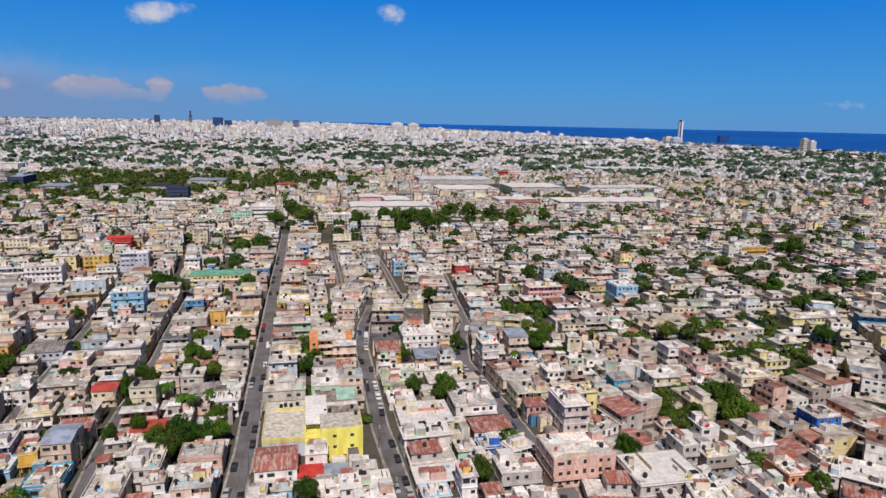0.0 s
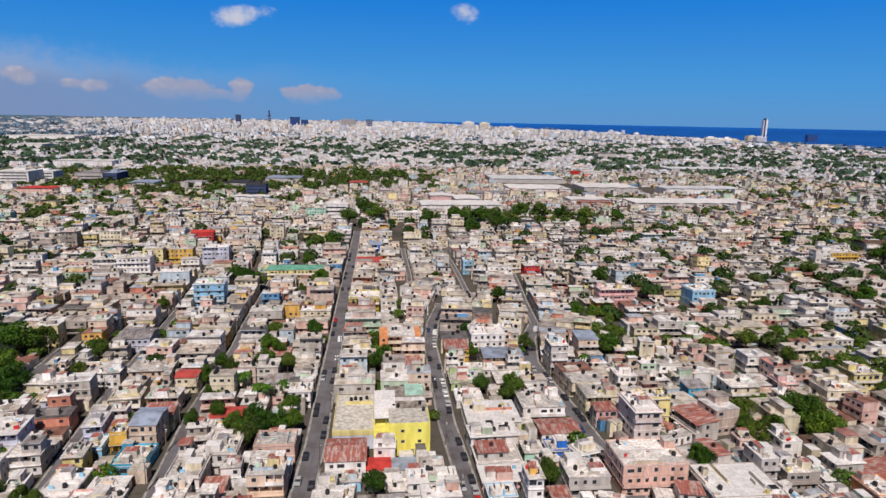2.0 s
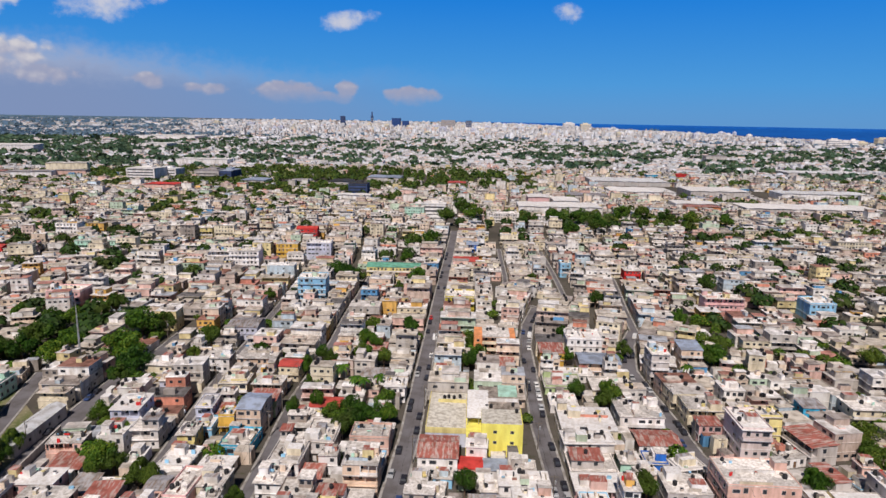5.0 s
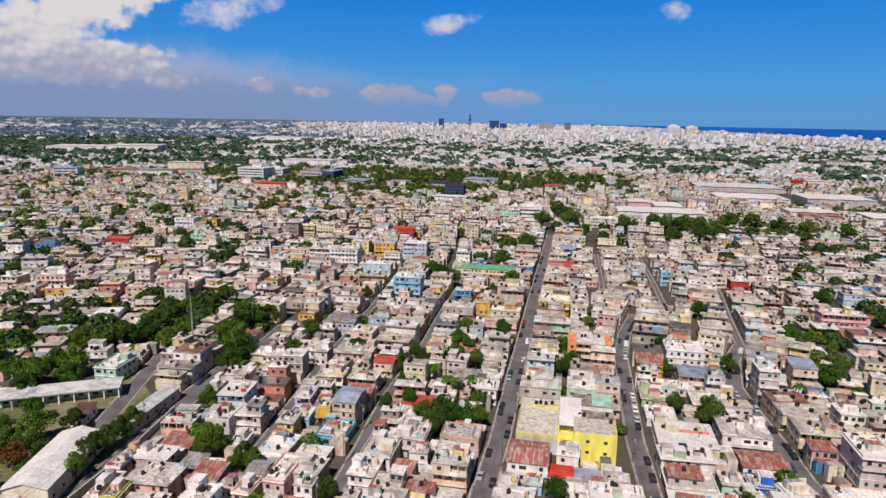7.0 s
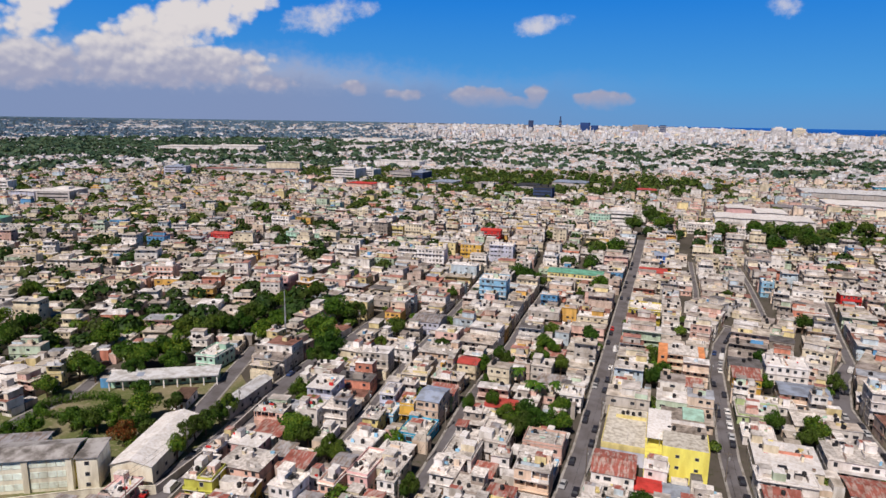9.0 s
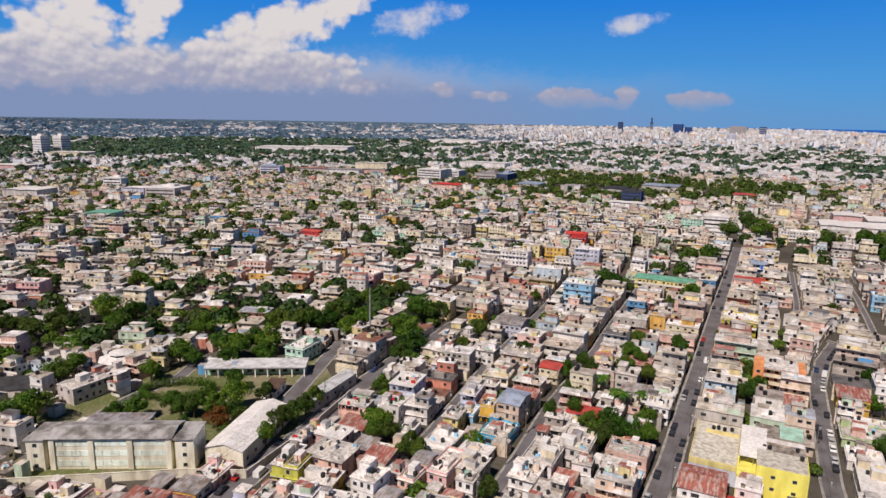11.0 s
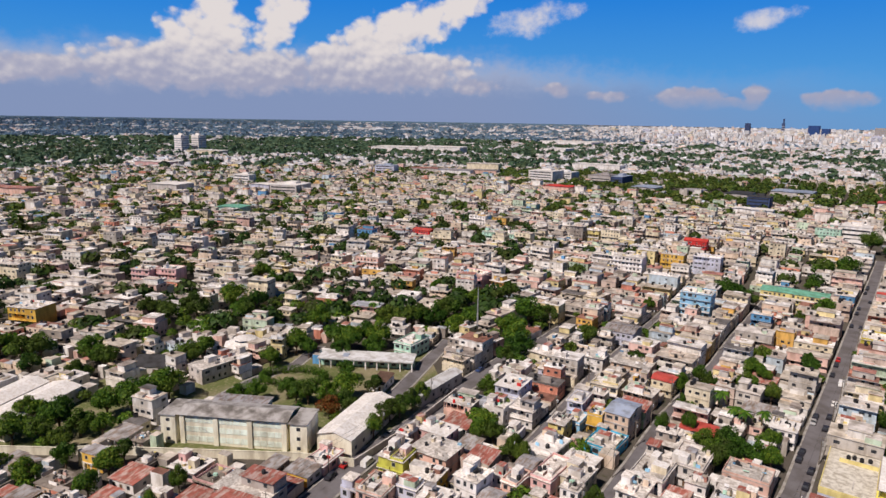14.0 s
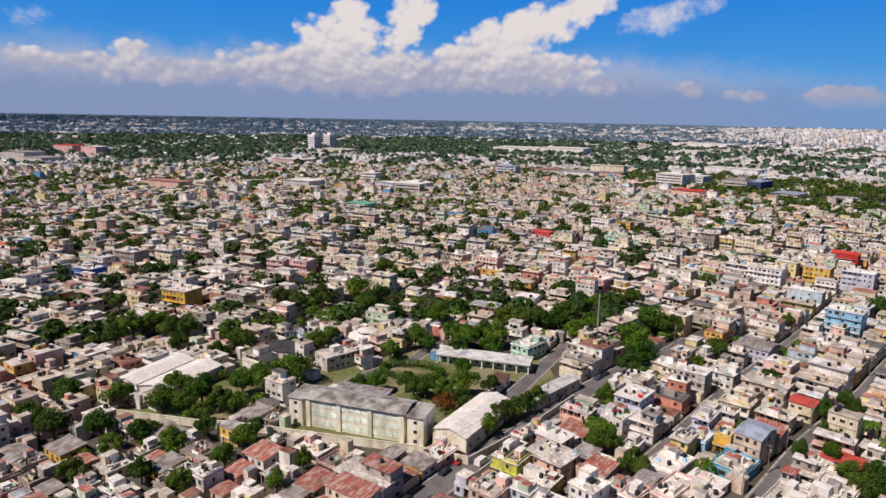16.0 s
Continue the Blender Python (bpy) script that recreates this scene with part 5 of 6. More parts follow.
for _try in range(9000):
    _a, _r = radians(RNG.uniform(-46, 104)), math.sqrt(RNG.uniform(120 ** 2, NEAR ** 2))
    _x, _y = -_r * math.sin(_a), _r * math.cos(_a)
    _yaw = street_gap(_x, _y)[1] if _x < 90 else GRID
    _k = 1.0 if _try < 5000 else 0.68
    lot(_x, _y, RNG.uniform(6, 10) * _k, RNG.uniform(6, 10) * _k, _yaw)

town = Mass()
_sheds = []
for _try in range(14000):
    _a, _r = radians(RNG.uniform(-44, 103)), math.sqrt(RNG.uniform(120 ** 2, 300 ** 2))
    _x, _y = -_r * math.sin(_a), _r * math.cos(_a)
    _w, _d = RNG.uniform(2.2, 5.0), RNG.uniform(2.2, 5.0)
    _gap, _yaw = street_gap(_x, _y)
    if _gap > 3.2 and is_free(_x, _y, _w, _d, _yaw):
        take(_x, _y, _w, _d, _yaw)
        _sheds.append((_x, _y, _w, _d, _yaw, RNG.uniform(2.2, 5.4)))
_q = np.array(_sheds)
town.boxes(_q[:, 0], _q[:, 1], _q[:, 2], _q[:, 3], np.zeros(len(_q)), _q[:, 5], _q[:, 4])


def storeys():
    return RNG.choice((1, 1, 1, 1, 1, 2, 2, 2, 2, 2))


_near = [q for q in LOTS if math.hypot(q[0], q[1]) < NEAR]
_near.sort(key=lambda q: math.hypot(q[0], q[1]))
_rest = [q for q in LOTS if math.hypot(q[0], q[1]) >= NEAR]
HOUSES_APART = 248
for _i, (_x, _y, _w, _d, _yaw) in enumerate(_near[:HOUSES_APART]):
    _fl = storeys() if _w > 5.5 and _d > 5.5 else RNG.choice((1, 1, 2))
    _poor = math.atan2(-_x, _y) > radians(60) and _y < 95      # older quarter of rusty roofs below the school; dark mix partly imitates cloud shade
    house(_x, _y, _w, _d, _yaw, 1 if _poor and RNG.random() < 0.6 else _fl, RNG.choice(OLD_SHADED_WALLS if _poor else WALL_ODDS), RNG.choice(OLD_SHADED_ROOFS if _poor else ROOF_ODDS), RNG, detail=2 if _i < 150 else 1)
_rest = _near[HOUSES_APART:] + _rest


def town_houses(mass, x, y, w, d, yaw, floors, close=True):
    """Many houses at once: storeys with open galleries under projecting slabs, roof rooms, low walls, tanks and openings."""
    x, y, w, d, yaw, floors = [np.asarray(a, float) for a in (x, y, w, d, yaw, floors)]
    k = len(x)
    h = floors * 3.0 + np.random.uniform(-0.3, 0.6, k)
    tone, top = np.random.rand(k), np.random.rand(k)
    c, s = np.cos(yaw), np.sin(yaw)
    if close:
        for fl in range(int(floors.max())):
            m = floors > fl
            z1 = np.where(floors == fl + 1, h, fl * 3.0 + 2.84)
            back = np.where(np.random.rand(k) < 0.36, np.random.uniform(0.8, 1.7, k), 0.0)
            mass.boxes((x - s * back / 2)[m], (y + c * back / 2)[m], w[m], (d - back)[m], np.full(m.sum(), fl * 3.0), z1[m], yaw[m], tone=tone[m], top=top[m])
            out = np.random.uniform(0.05, 0.35, k)
            mass.boxes((x + s * out / 2)[m], (y - c * out / 2)[m], (w + 0.3)[m], (d + out + 0.1)[m], z1[m], z1[m] + 0.16, yaw[m], tone=tone[m], top=top[m])
            rail = m & (back > 0) & (fl > 0)
            mass.boxes((x + s * (d / 2 - 0.1))[rail], (y - c * (d / 2 - 0.1))[rail], w[rail], np.full(rail.sum(), 0.12), np.full(rail.sum(), fl * 3.0), np.full(rail.sum(), fl * 3.0 + 0.85), yaw[rail], tone=tone[rail], roof=0, top=tone[rail])
            mass.windows(x[m], y[m], w[m], d[m], yaw[m], fl * 3.0 + 1.65, back[m])
    else:
        mass.boxes(x, y, w, d, np.zeros(k), h, yaw, tone=tone, top=top)
        mass.boxes(x + s * 0.2, y - c * 0.2, w + 0.4, d + 0.6, h, h + 0.16, yaw, tone=tone, top=top)
    h = h + 0.16
    up = np.random.rand(k) < 0.34   # upper storey or stair house set back on the roof
    fw, fd = np.random.uniform(0.3, 0.75, k), np.random.uniform(0.3, 0.8, k)
    ox, oy = np.random.uniform(-1, 1, k) * (1 - fw) * w / 2, np.random.uniform(-0.3, 1, k) * (1 - fd) * d / 2
    ux, uy = x + ox * c - oy * s, y + ox * s + oy * c
    mass.boxes(ux[up], uy[up], (w * fw)[up], (d * fd)[up], h[up], h[up] + 2.4, yaw[up], tone=np.where(np.random.rand(k) < 0.5, tone, np.random.rand(k))[up])
    mass.boxes(ux[up], uy[up], (w * fw + 0.5)[up], (d * fd + 0.7)[up], h[up] + 2.4, h[up] + 2.55, yaw[up])
    for _ in range(2):      # low roof walls, lean-tos and stores
        t = np.random.rand(k) < 0.6
        lw, ld = np.random.uniform(0.12, 0.5, k) * w, np.random.uniform(0.1, 0.45, k) * d
        tx, ty = np.random.uniform(-0.5, 0.5, k) * (w - lw), np.random.uniform(-0.5, 0.5, k) * (d - ld)
        px, py = x + tx * c - ty * s, y + tx * s + ty * c
        mass.boxes(px[t], py[t], lw[t], ld[t], h[t], h[t] + np.random.uniform(0.3, 1.9, t.sum()), yaw[t])
    for _ in range(3):
        t = np.random.rand(k) < 0.5
        tx, ty = np.random.uniform(-0.42, 0.42, k) * w, np.random.uniform(-0.42, 0.42, k) * d
        px, py = x + tx * c - ty * s, y + tx * s + ty * c
        mass.boxes(px[t], py[t], np.full(t.sum(), 1.05), np.full(t.sum(), 1.05), h[t], h[t] + 1.25, yaw[t] + 0.5, wall=3, roof=3)


_q = np.array(_rest)
town_houses(town, _q[:, 0], _q[:, 1], _q[:, 2], _q[:, 3], _q[:, 4], np.random.choice([1, 1, 2, 2, 2, 3], len(_q)))

# low walls, stores, boards, lean-to sheets and washing on the nearer roofs
clutter = Mass()
CLUTTER_MATS = ["town_wall", "town_roof", "tank_black", "roof_rust", "roof_white", "roof_zinc", "wall_sky_blue", "wall_red", "wall_mint", "wall_white", "wall_pale_yellow"]


def on_roof(roof, w, d, z0, z1, wall, top, turn=0.0):
    x, y, rw, rd, yaw, z = roof[:6]
    ox, oy = RNG.uniform(-0.5, 0.5) * max(rw - w - 0.3, 0), RNG.uniform(-0.5, 0.5) * max(rd - d - 0.3, 0)
    c, s = math.cos(yaw), math.sin(yaw)
    clutter.boxes([x + ox * c - oy * s], [y + ox * s + oy * c], [w], [d], [z + z0], [z + z1], [yaw + turn], wall=wall, roof=top)


for _roof in ROOFS_NEAR:
    if not _roof[6]:
        continue
    _w, _d = _roof[2], _roof[3]
    for _ in range(RNG.randint(4, 9)):
        _bw, _bd, _bh = RNG.choice(((RNG.uniform(1.5, _w * 0.6), 0.18, 0.9), (0.18, RNG.uniform(1.5, _d * 0.6), 0.9), (RNG.uniform(0.5, 2.4), RNG.uniform(0.5, 2.4), RNG.uniform(0.3, 2.1)), (0.8, 0.8, 0.7)))
        on_roof(_roof, _bw, _bd, 0, _bh, RNG.choice((0, 0, 1, 9)), RNG.choice((1, 1, 4, 2)))
    for _ in range(RNG.randint(0, 2)):       # rooms and lean-tos under sheet roofs
        _bw, _bd, _bh = RNG.uniform(1.8, min(4.5, _w * 0.6)), RNG.uniform(1.6, min(3.8, _d * 0.6)), RNG.uniform(1.7, 2.5)
        on_roof(_roof, _bw, _bd, 0, _bh, RNG.choice((0, 0, 9)), RNG.choice((3, 3, 3, 4, 4, 5)))
    for _ in range(RNG.randint(1, 4)):       # washing, boards, basins and crates
        on_roof(_roof, RNG.uniform(0.4, 1.6), RNG.uniform(0.08, 0.7), RNG.choice((0, 0, 0.5)), RNG.uniform(0.5, 1.3), *[RNG.choice((6, 6, 7, 8, 8, 9, 9, 9, 10, 10, 2, 2))] * 2, turn=RNG.choice((0, 0, 0.4)))
clutter.build("roof_clutter", CLUTTER_MATS, "low walls, lean-tos, washing and odds and ends on the flat roofs", "clutter")

# ------------------------------------------------------------------ large sheds and public buildings in the middle distance
SHED_PLOTS = []


def big_shed(x, y, w, d, h, roof, wall):
    """A large building; x, y is the middle of its plan."""
    turn = radians(12 if math.atan2(-x, y) < radians(44) else 32)
    SHED_PLOTS.append((x, y, w, d, turn))
    tall = h > 12 and w < 50
    root = new("office_building" if tall else "warehouse")
    root.location, root.rotation_euler = (x, y, 0), (0, 0, turn)
    tone = COLOUR_WORDS.get(wall, "dark blue")
    tagged(root, f"Large {tone} {'building with bands of windows' if tall else 'industrial shed with a low pitched roof'}", "building" if tall else "warehouse", "large buildings" if tall else "industrial sheds")
    Solid().box(-w / 2, -d / 2, 0, w / 2, d / 2, h).part("body", ["wall_" + wall], root)
    if tall:
        Solid().box(-w / 2 - 0.4, -d / 2 - 0.4, h, w / 2 + 0.4, d / 2 + 0.4, h + 0.5).box(-w / 6, 0, h + 0.5, w / 5, d / 3, h + 3).part("roof", ["roof_" + roof], root)
        for k in range(int(h // 4)):
            Solid().box(-w * 0.45, -d / 2 - 0.12, k * 4 + 1.4, w * 0.45, -d / 2, k * 4 + 2.9).part("window_band", ["glass_dark"], root)
    else:
        bays = max(1, round(w / 25))
        for i in range(bays):
            x0, x1 = -w / 2 + w * i / bays, -w / 2 + w * (i + 1) / bays
            xm = (x0 + x1) / 2
            Solid().sheet([(x0, -d / 2 - 1, h + 0.1), (xm, -d / 2 - 1, h + 0.8), (xm, d / 2 + 1, h + 0.8), (x0, d / 2 + 1, h + 0.1)], 0.2).sheet(
                [(xm, -d / 2 - 1, h + 0.8), (x1, -d / 2 - 1, h + 0.1), (x1, d / 2 + 1, h + 0.1), (xm, d / 2 + 1, h + 0.8)], 0.2).part("roof_bay", ["roof_" + roof], root)
        for i in range(3):
            Solid().box((i - 1) * w / 3.2 - w / 14, -d / 2 - 0.12, 0, (i - 1) * w / 3.2 + w / 14, -d / 2, min(4.5, h * 0.6)).part("gate", ["frame_grey"], root)


big_shed(-680, 828, 43, 40, 20, "white", "white")
big_shed(-673, 865, 41, 30, 17, "pale_zinc", "white")
big_shed(-565, 718, 40, 25, 11, "red", "salmon")
big_shed(-611, 891, 38, 45, 15, "zinc", "grey")
big_shed(-586, 898, 24, 45, 15, "blue_zinc", "navy")
big_shed(-670, 1072, 36, 30, 6, "white", "white")
big_shed(-795, 1137, 104, 32, 13, "white", "white")
big_shed(-1303, 1650, 74, 64, 15, "white", "white")
big_shed(-1648, 2174, 215, 123, 19, "white", "white")
big_shed(-319, 781, 24, 22, 16, "black", "navy")
big_shed(-378, 861, 30, 40, 10, "black", "grey")
big_shed(-347, 958, 52, 40, 9, "blue_zinc", "grey")
big_shed(-507, 847, 35, 40, 8, "blue_zinc", "grey")
big_shed(-448, 869, 30, 35, 7, "zinc", "grey")
big_shed(-299, 716, 41, 16, 9, "white", "white")
big_shed(-179, 643, 24, 18, 13, "white", "white")
big_shed(-194, 638, 8, 14, 13, "white", "mint")
big_shed(-167, 604, 17, 16, 5, "white", "white")
big_shed(-87, 771, 25, 30, 11, "white", "pink")
big_shed(-55, 769, 30, 40, 9, "white", "white")
big_shed(-33, 848, 52, 30, 7, "zinc", "grey")
big_shed(20, 1092, 121, 70, 7, "pale_zinc", "grey")
big_shed(34, 927, 84, 60, 8, "white", "white")
big_shed(133, 954, 79, 60, 10, "white", "grey")
big_shed(93, 811, 50, 30, 7, "white", "white")
big_shed(67, 1211, 25, 20, 8, "white", "vivid_cyan")
big_shed(116, 1226, 22, 20, 9, "red", "red")
big_shed(146, 1239, 36, 25, 9, "white", "white")
big_shed(105, 877, 21, 16, 6, "blue_zinc", "vivid_blue")
big_shed(243, 1763, 51, 30, 19, "zinc", "grey")
big_shed(215, 815, 150, 45, 7, "white", "grey")
big_shed(275, 985, 120, 40, 8, "pale_zinc", "white")
big_shed(390, 1410, 150, 60, 9, "pale_zinc", "grey")
big_shed(-58, 720, 90, 40, 8, "white", "white")
big_shed(-226, 935, 27, 25, 7, "red_zinc", "white")
big_shed(100, 786, 39, 18, 6, "rust", "orange")
big_shed(-1336, 429, 75, 32, 9, "white", "pink")
big_shed(-866, 294, 44, 35, 12, "white", "grey")
big_shed(-896, 409, 26, 18, 16, "white", "white")
big_shed(-804, 393, 27, 20, 11, "white", "lavender")
big_shed(-767, 413, 38, 40, 13, "white", "grey")
big_shed(-769, 434, 9, 20, 10, "red_zinc", "salmon")
big_shed(-1582, 1221, 140, 90, 16, "white", "white")
big_shed(-1463, 1297, 128, 88, 19, "white", "white")
big_shed(-950, 706, 36, 25, 16, "blue_zinc", "lavender")
big_shed(-850, 784, 61, 30, 12, "zinc", "white")
big_shed(-823, 830, 47, 20, 11, "zinc", "salmon")
big_shed(-927, 777, 54, 25, 10, "rust", "grey")
big_shed(-640, 278, 28, 20, 8, "green_zinc", "mint")
big_shed(-889, 167, 16, 14, 13, "white", "cream")
big_shed(-930, 126, 71, 22, 11, "rust", "salmon")
big_shed(-1712, 85, 53, 33, 20, "white", "pink")
big_shed(-1793, 36, 72, 34, 20, "red", "pink")
big_shed(-1555, -49, 69, 42, 18, "zinc", "grey")
big_shed(-1498, -18, 66, 46, 10, "zinc", "grey")
big_shed(-865, 869, 60, 18, 19, "concrete", "cream")
big_shed(-1655, 660, 95, 41, 12, "white", "cream")


def off_sheds(x, y, margin=6.0):
    """True where no large building stands."""
    ok = np.ones(len(x), bool)
    for sx, sy, w, d, turn in SHED_PLOTS:
        u, v = (x - sx) * math.cos(turn) + (y - sy) * math.sin(turn), (y - sy) * math.cos(turn) - (x - sx) * math.sin(turn)
        ok &= ~((abs(u) < w / 2 + margin) & (v < d / 2 + margin) & (v > -d / 2 - margin - 6))
    return ok


# ------------------------------------------------------------------ the town from 285 m to 1.3 km: districts of close houses and of trees
GREEN = [  # bearing to the left, distance, half width across, half depth, how thickly wooded
    (4, 640, 75, 55, 0.75), (-4, 650, 60, 45, 0.7), (13, 590, 30, 50, 0.7), (23, 1050, 330, 175, 0.85), (60, 700, 200, 60, 0.42), (96, 300, 60, 70, 0.3), (92, 520, 130, 60, 0.3), (99, 700, 120, 160, 0.35), (78, 420, 130, 70, 0.25), (66, 1000, 200, 60, 0.5), (47, 1150, 160, 60, 0.55), (22, 1080, 230, 70, 0.92), (34, 1200, 240, 110, 0.85), (28, 830, 120, 50, 0.4), (30, 930, 110, 40, 0.6),
    (12, 1010, 90, 60, 0.7), (-20, 980, 70, 40, 0.7), (-26, 640, 60, 60, 0.5), (-32, 470, 60, 60, 0.5), (-33, 350, 40, 50, 0.5), (50, 330, 70, 50, 0.5), (64, 300, 55, 60, 0.6),
    (80, 330, 80, 60, 0.25), (90, 310, 70, 80, 0.3), (84, 250, 40, 40, 0.55), (95, 420, 80, 120, 0.3), (84, 430, 60, 40, 0.3), (43, 1500, 260, 60, 0.85), (54, 1900, 500, 140, 0.55), (75, 560, 130, 60, 0.25), (86, 620, 140, 80, 0.25), (88, 1000, 300, 90, 0.55), (70, 1300, 300, 80, 0.5),
    (-30, 1150, 220, 60, 0.45), (36, 700, 60, 40, 0.4), (22, 480, 40, 40, 0.5), (17, 800, 70, 40, 0.5), (-12, 850, 60, 30, 0.5), (0, 1800, 500, 80, 0.4), (20, 2000, 600, 120, 0.45)]
OPEN_GROUND = [(6, 1050, 150, 40), (-8, 1000, 170, 75), (-24, 1010, 110, 30), (26, 1000, 120, 30)]


def zone(x, y, entry):
    a, r, across, deep = entry[:4]
    cx, cy = -r * math.sin(radians(a)), r * math.cos(radians(a))
    ux, uy = -math.sin(radians(a)), math.cos(radians(a))
    dv, du = (x - cx) * ux + (y - cy) * uy, (x - cx) * uy - (y - cy) * ux
    return (du / across) ** 2 + (dv / deep) ** 2


def wooded(x, y):
    g = 0.11 + 0.10 * np.clip((np.degrees(np.arctan2(-x, y)) - 22) / 30, 0, 1) * (np.hypot(x, y) < 1300) + 0.22 * np.clip(np.sin(x * 0.021 + 1.7 * np.sin(y * 0.017)) * np.cos(y * 0.019 + 1.3 * np.sin(x * 0.012)), -0.2, 1)
    for e in GREEN:
        q = zone(x, y, e) + 0.5 * np.sin(x * 0.05 + e[1]) * np.sin(y * 0.06)
        g = np.maximum(g, np.where(q < 1, e[4], 0))
    return g


def open_here(x, y):
    o = np.zeros(len(x), bool)
    for e in OPEN_GROUND:
        o |= zone(x, y, e) < 1
    return o


def lattice(r0, r1, a0, a1, cx, cy, yaw, gap_every=(6, 2), gap=(5.0, 0.0)):
    """Places of houses in rows: a turned lattice, with a lane after every few rows."""
    n = int(r1 / min(cx, cy)) + 2
    i, j = np.meshgrid(np.arange(-n, n), np.arange(-n, n), indexing="ij")
    u = i * cx + np.floor(i / gap_every[1]) * gap[0]
    v = j * cy + np.floor(j / gap_every[0]) * gap[0]
    u, v = u.ravel() + np.random.uniform(-0.8, 0.8, u.size), v.ravel() + np.random.uniform(-0.8, 0.8, v.size)
    u, v = u + 1.1 * cx * np.sin(v / (13.0 * cy) + 0.8 * np.sin(u / (9.0 * cx))), v + 0.8 * cy * np.sin(u / (11.0 * cx))
    c, s = math.cos(yaw), math.sin(yaw)
    x, y = u * c - v * s, u * s + v * c
    r, a = np.hypot(x, y), np.degrees(np.arctan2(-x, y))
    ok = (r > r0) & (r < r1) & (a > a0) & (a < a1)
    return x[ok], y[ok]


woods_far, woods_mid = [], []


def free_mask(x, y, size):
    """True where no footprint and no street lies within reach."""
    out = np.ones(len(x), bool)
    for k in range(len(x)):
        if x[k] ** 2 + y[k] ** 2 < 640 ** 2:
            out[k] = street_gap(x[k], y[k])[0] > size * 0.62 + 0.5 and is_free(x[k], y[k], size, size, GRID)
    return out


for _a0, _a1, _turn in ((-42, 44, 12), (44, 102, 32)):
    x, y = lattice(NEAR, 1300, _a0, _a1, 12.4, 9.0, radians(_turn), gap_every=(9, 3), gap=(4.0, 0.0))
    ok = free_mask(x, y, 8.0) & ~open_here(x, y) & off_sheds(x, y)
    x, y = x[ok], y[ok]
    g = np.random.rand(len(x)) < wooded(x, y)
    woods_mid.append(np.stack([x[g], y[g]], -1))
    hx, hy = x[~g], y[~g]
    k = len(hx)
    w, d = np.random.uniform(8.0, 15.0, k), np.random.uniform(6.0, 10.4, k)
    fl = np.random.choice([1, 1, 2, 2, 2, 3, 4], k, p=[0.25, 0.22, 0.2, 0.15, 0.08, 0.08, 0.02])
    near = np.hypot(hx, hy) < 750
    yaw = np.full(k, radians(_turn)) + np.random.normal(0, 0.03, k)
    town_houses(town, hx[near], hy[near], w[near], d[near], yaw[near], fl[near])
    f = ~near
    town_houses(town, hx[f], hy[f], w[f], d[f], yaw[f], fl[f], close=False)
town.build("town_houses", ["town_wall", "town_roof", "glass_dark", "tank_black"], "crowded low concrete houses in grey, white and pastel colours", "houses")

# ------------------------------------------------------------------ the city from 1.3 km to the horizon
city = Mass()
for _r0, _r1, _cell, _lo, _hi in ((1300, 2600, 17, 3, 8), (2600, 5200, 34, 4, 12), (5200, 12000, 85, 6, 22)):
    for _a0, _a1, _turn in ((-44, 40, 12), (40, 104, 32)):
        x, y = lattice(_r0, _r1, _a0, _a1, _cell, _cell * 0.95, radians(_turn), gap=(_cell * 0.5, 0))
        r, a = np.hypot(x, y), np.degrees(np.arctan2(-x, y))
        land = np.array([q < coast(b) - 30 for q, b in zip(r, a)])
        land &= off_sheds(x, y, 12.0)
        x, y = x + np.random.uniform(-0.4, 0.4, len(x)) * _cell, y + np.random.uniform(-0.4, 0.4, len(x)) * _cell
        x, y, r, a = x[land], y[land], r[land], a[land]
        wild = np.clip((a - 30) / 20, 0, 1) * np.clip((r - 1300) / 1100, 0, 1)
        patch = 0.5 + 0.5 * np.sin(x * 0.0041 + 2 * np.sin(y * 0.0023)) * np.sin(y * 0.0037 + 1.3 * np.sin(x * 0.0031))
        clump = 0.5 + 0.5 * np.sin(x * 0.016 + 2.1 * np.sin(y * 0.011)) * np.sin(y * 0.021 + 1.7 * np.sin(x * 0.009))     # woods lie in belts and gardens
        g = np.random.rand(len(x)) < np.clip(wooded(x, y) * (0.25 + 0.75 * wild) + wild * np.where(patch + np.random.normal(0, 0.06, len(x)) > 0.52, 0.52, 0.10) + np.where(clump + np.random.normal(0, 0.1, len(x)) > 0.70, 0.42, 0.03) * (r < 3800), 0, 0.93)
        woods_far.append(np.stack([x[g], y[g], np.full(g.sum(), _cell * 0.55)], -1))
        x, y, r, a = x[~g], y[~g], r[~g], a[~g]
        k = len(x)
        tall = np.random.rand(k) ** 3 * np.clip((r - 2200) / 1800, 0, 1) * np.clip((40 - a) / 12, 0, 1) * np.clip((np.array([coast(b) for b in a]) - r) / 2500, 0, 1)
        h = np.random.uniform(_lo, _hi, k) * 0.95 + tall * 34
        w = np.random.choice([0.5, 0.7, 0.9, 1.3, 2.2], k, p=[0.3, 0.3, 0.2, 0.14, 0.06]) * np.random.uniform(0.85, 1.15, k) * _cell * np.where(tall > 0.3, 0.5, 1)
        h = np.where(w > 1.2 * _cell, np.minimum(h, _lo + 3.0), h)
        d = np.random.uniform(0.45, 0.85, k) * _cell * np.where(tall > 0.3, 0.6, 1)
        city.boxes(x, y, w, d, np.zeros(k), h, radians(_turn) + np.random.normal(0, 0.15, k))
        some = np.random.rand(k) < 0.4
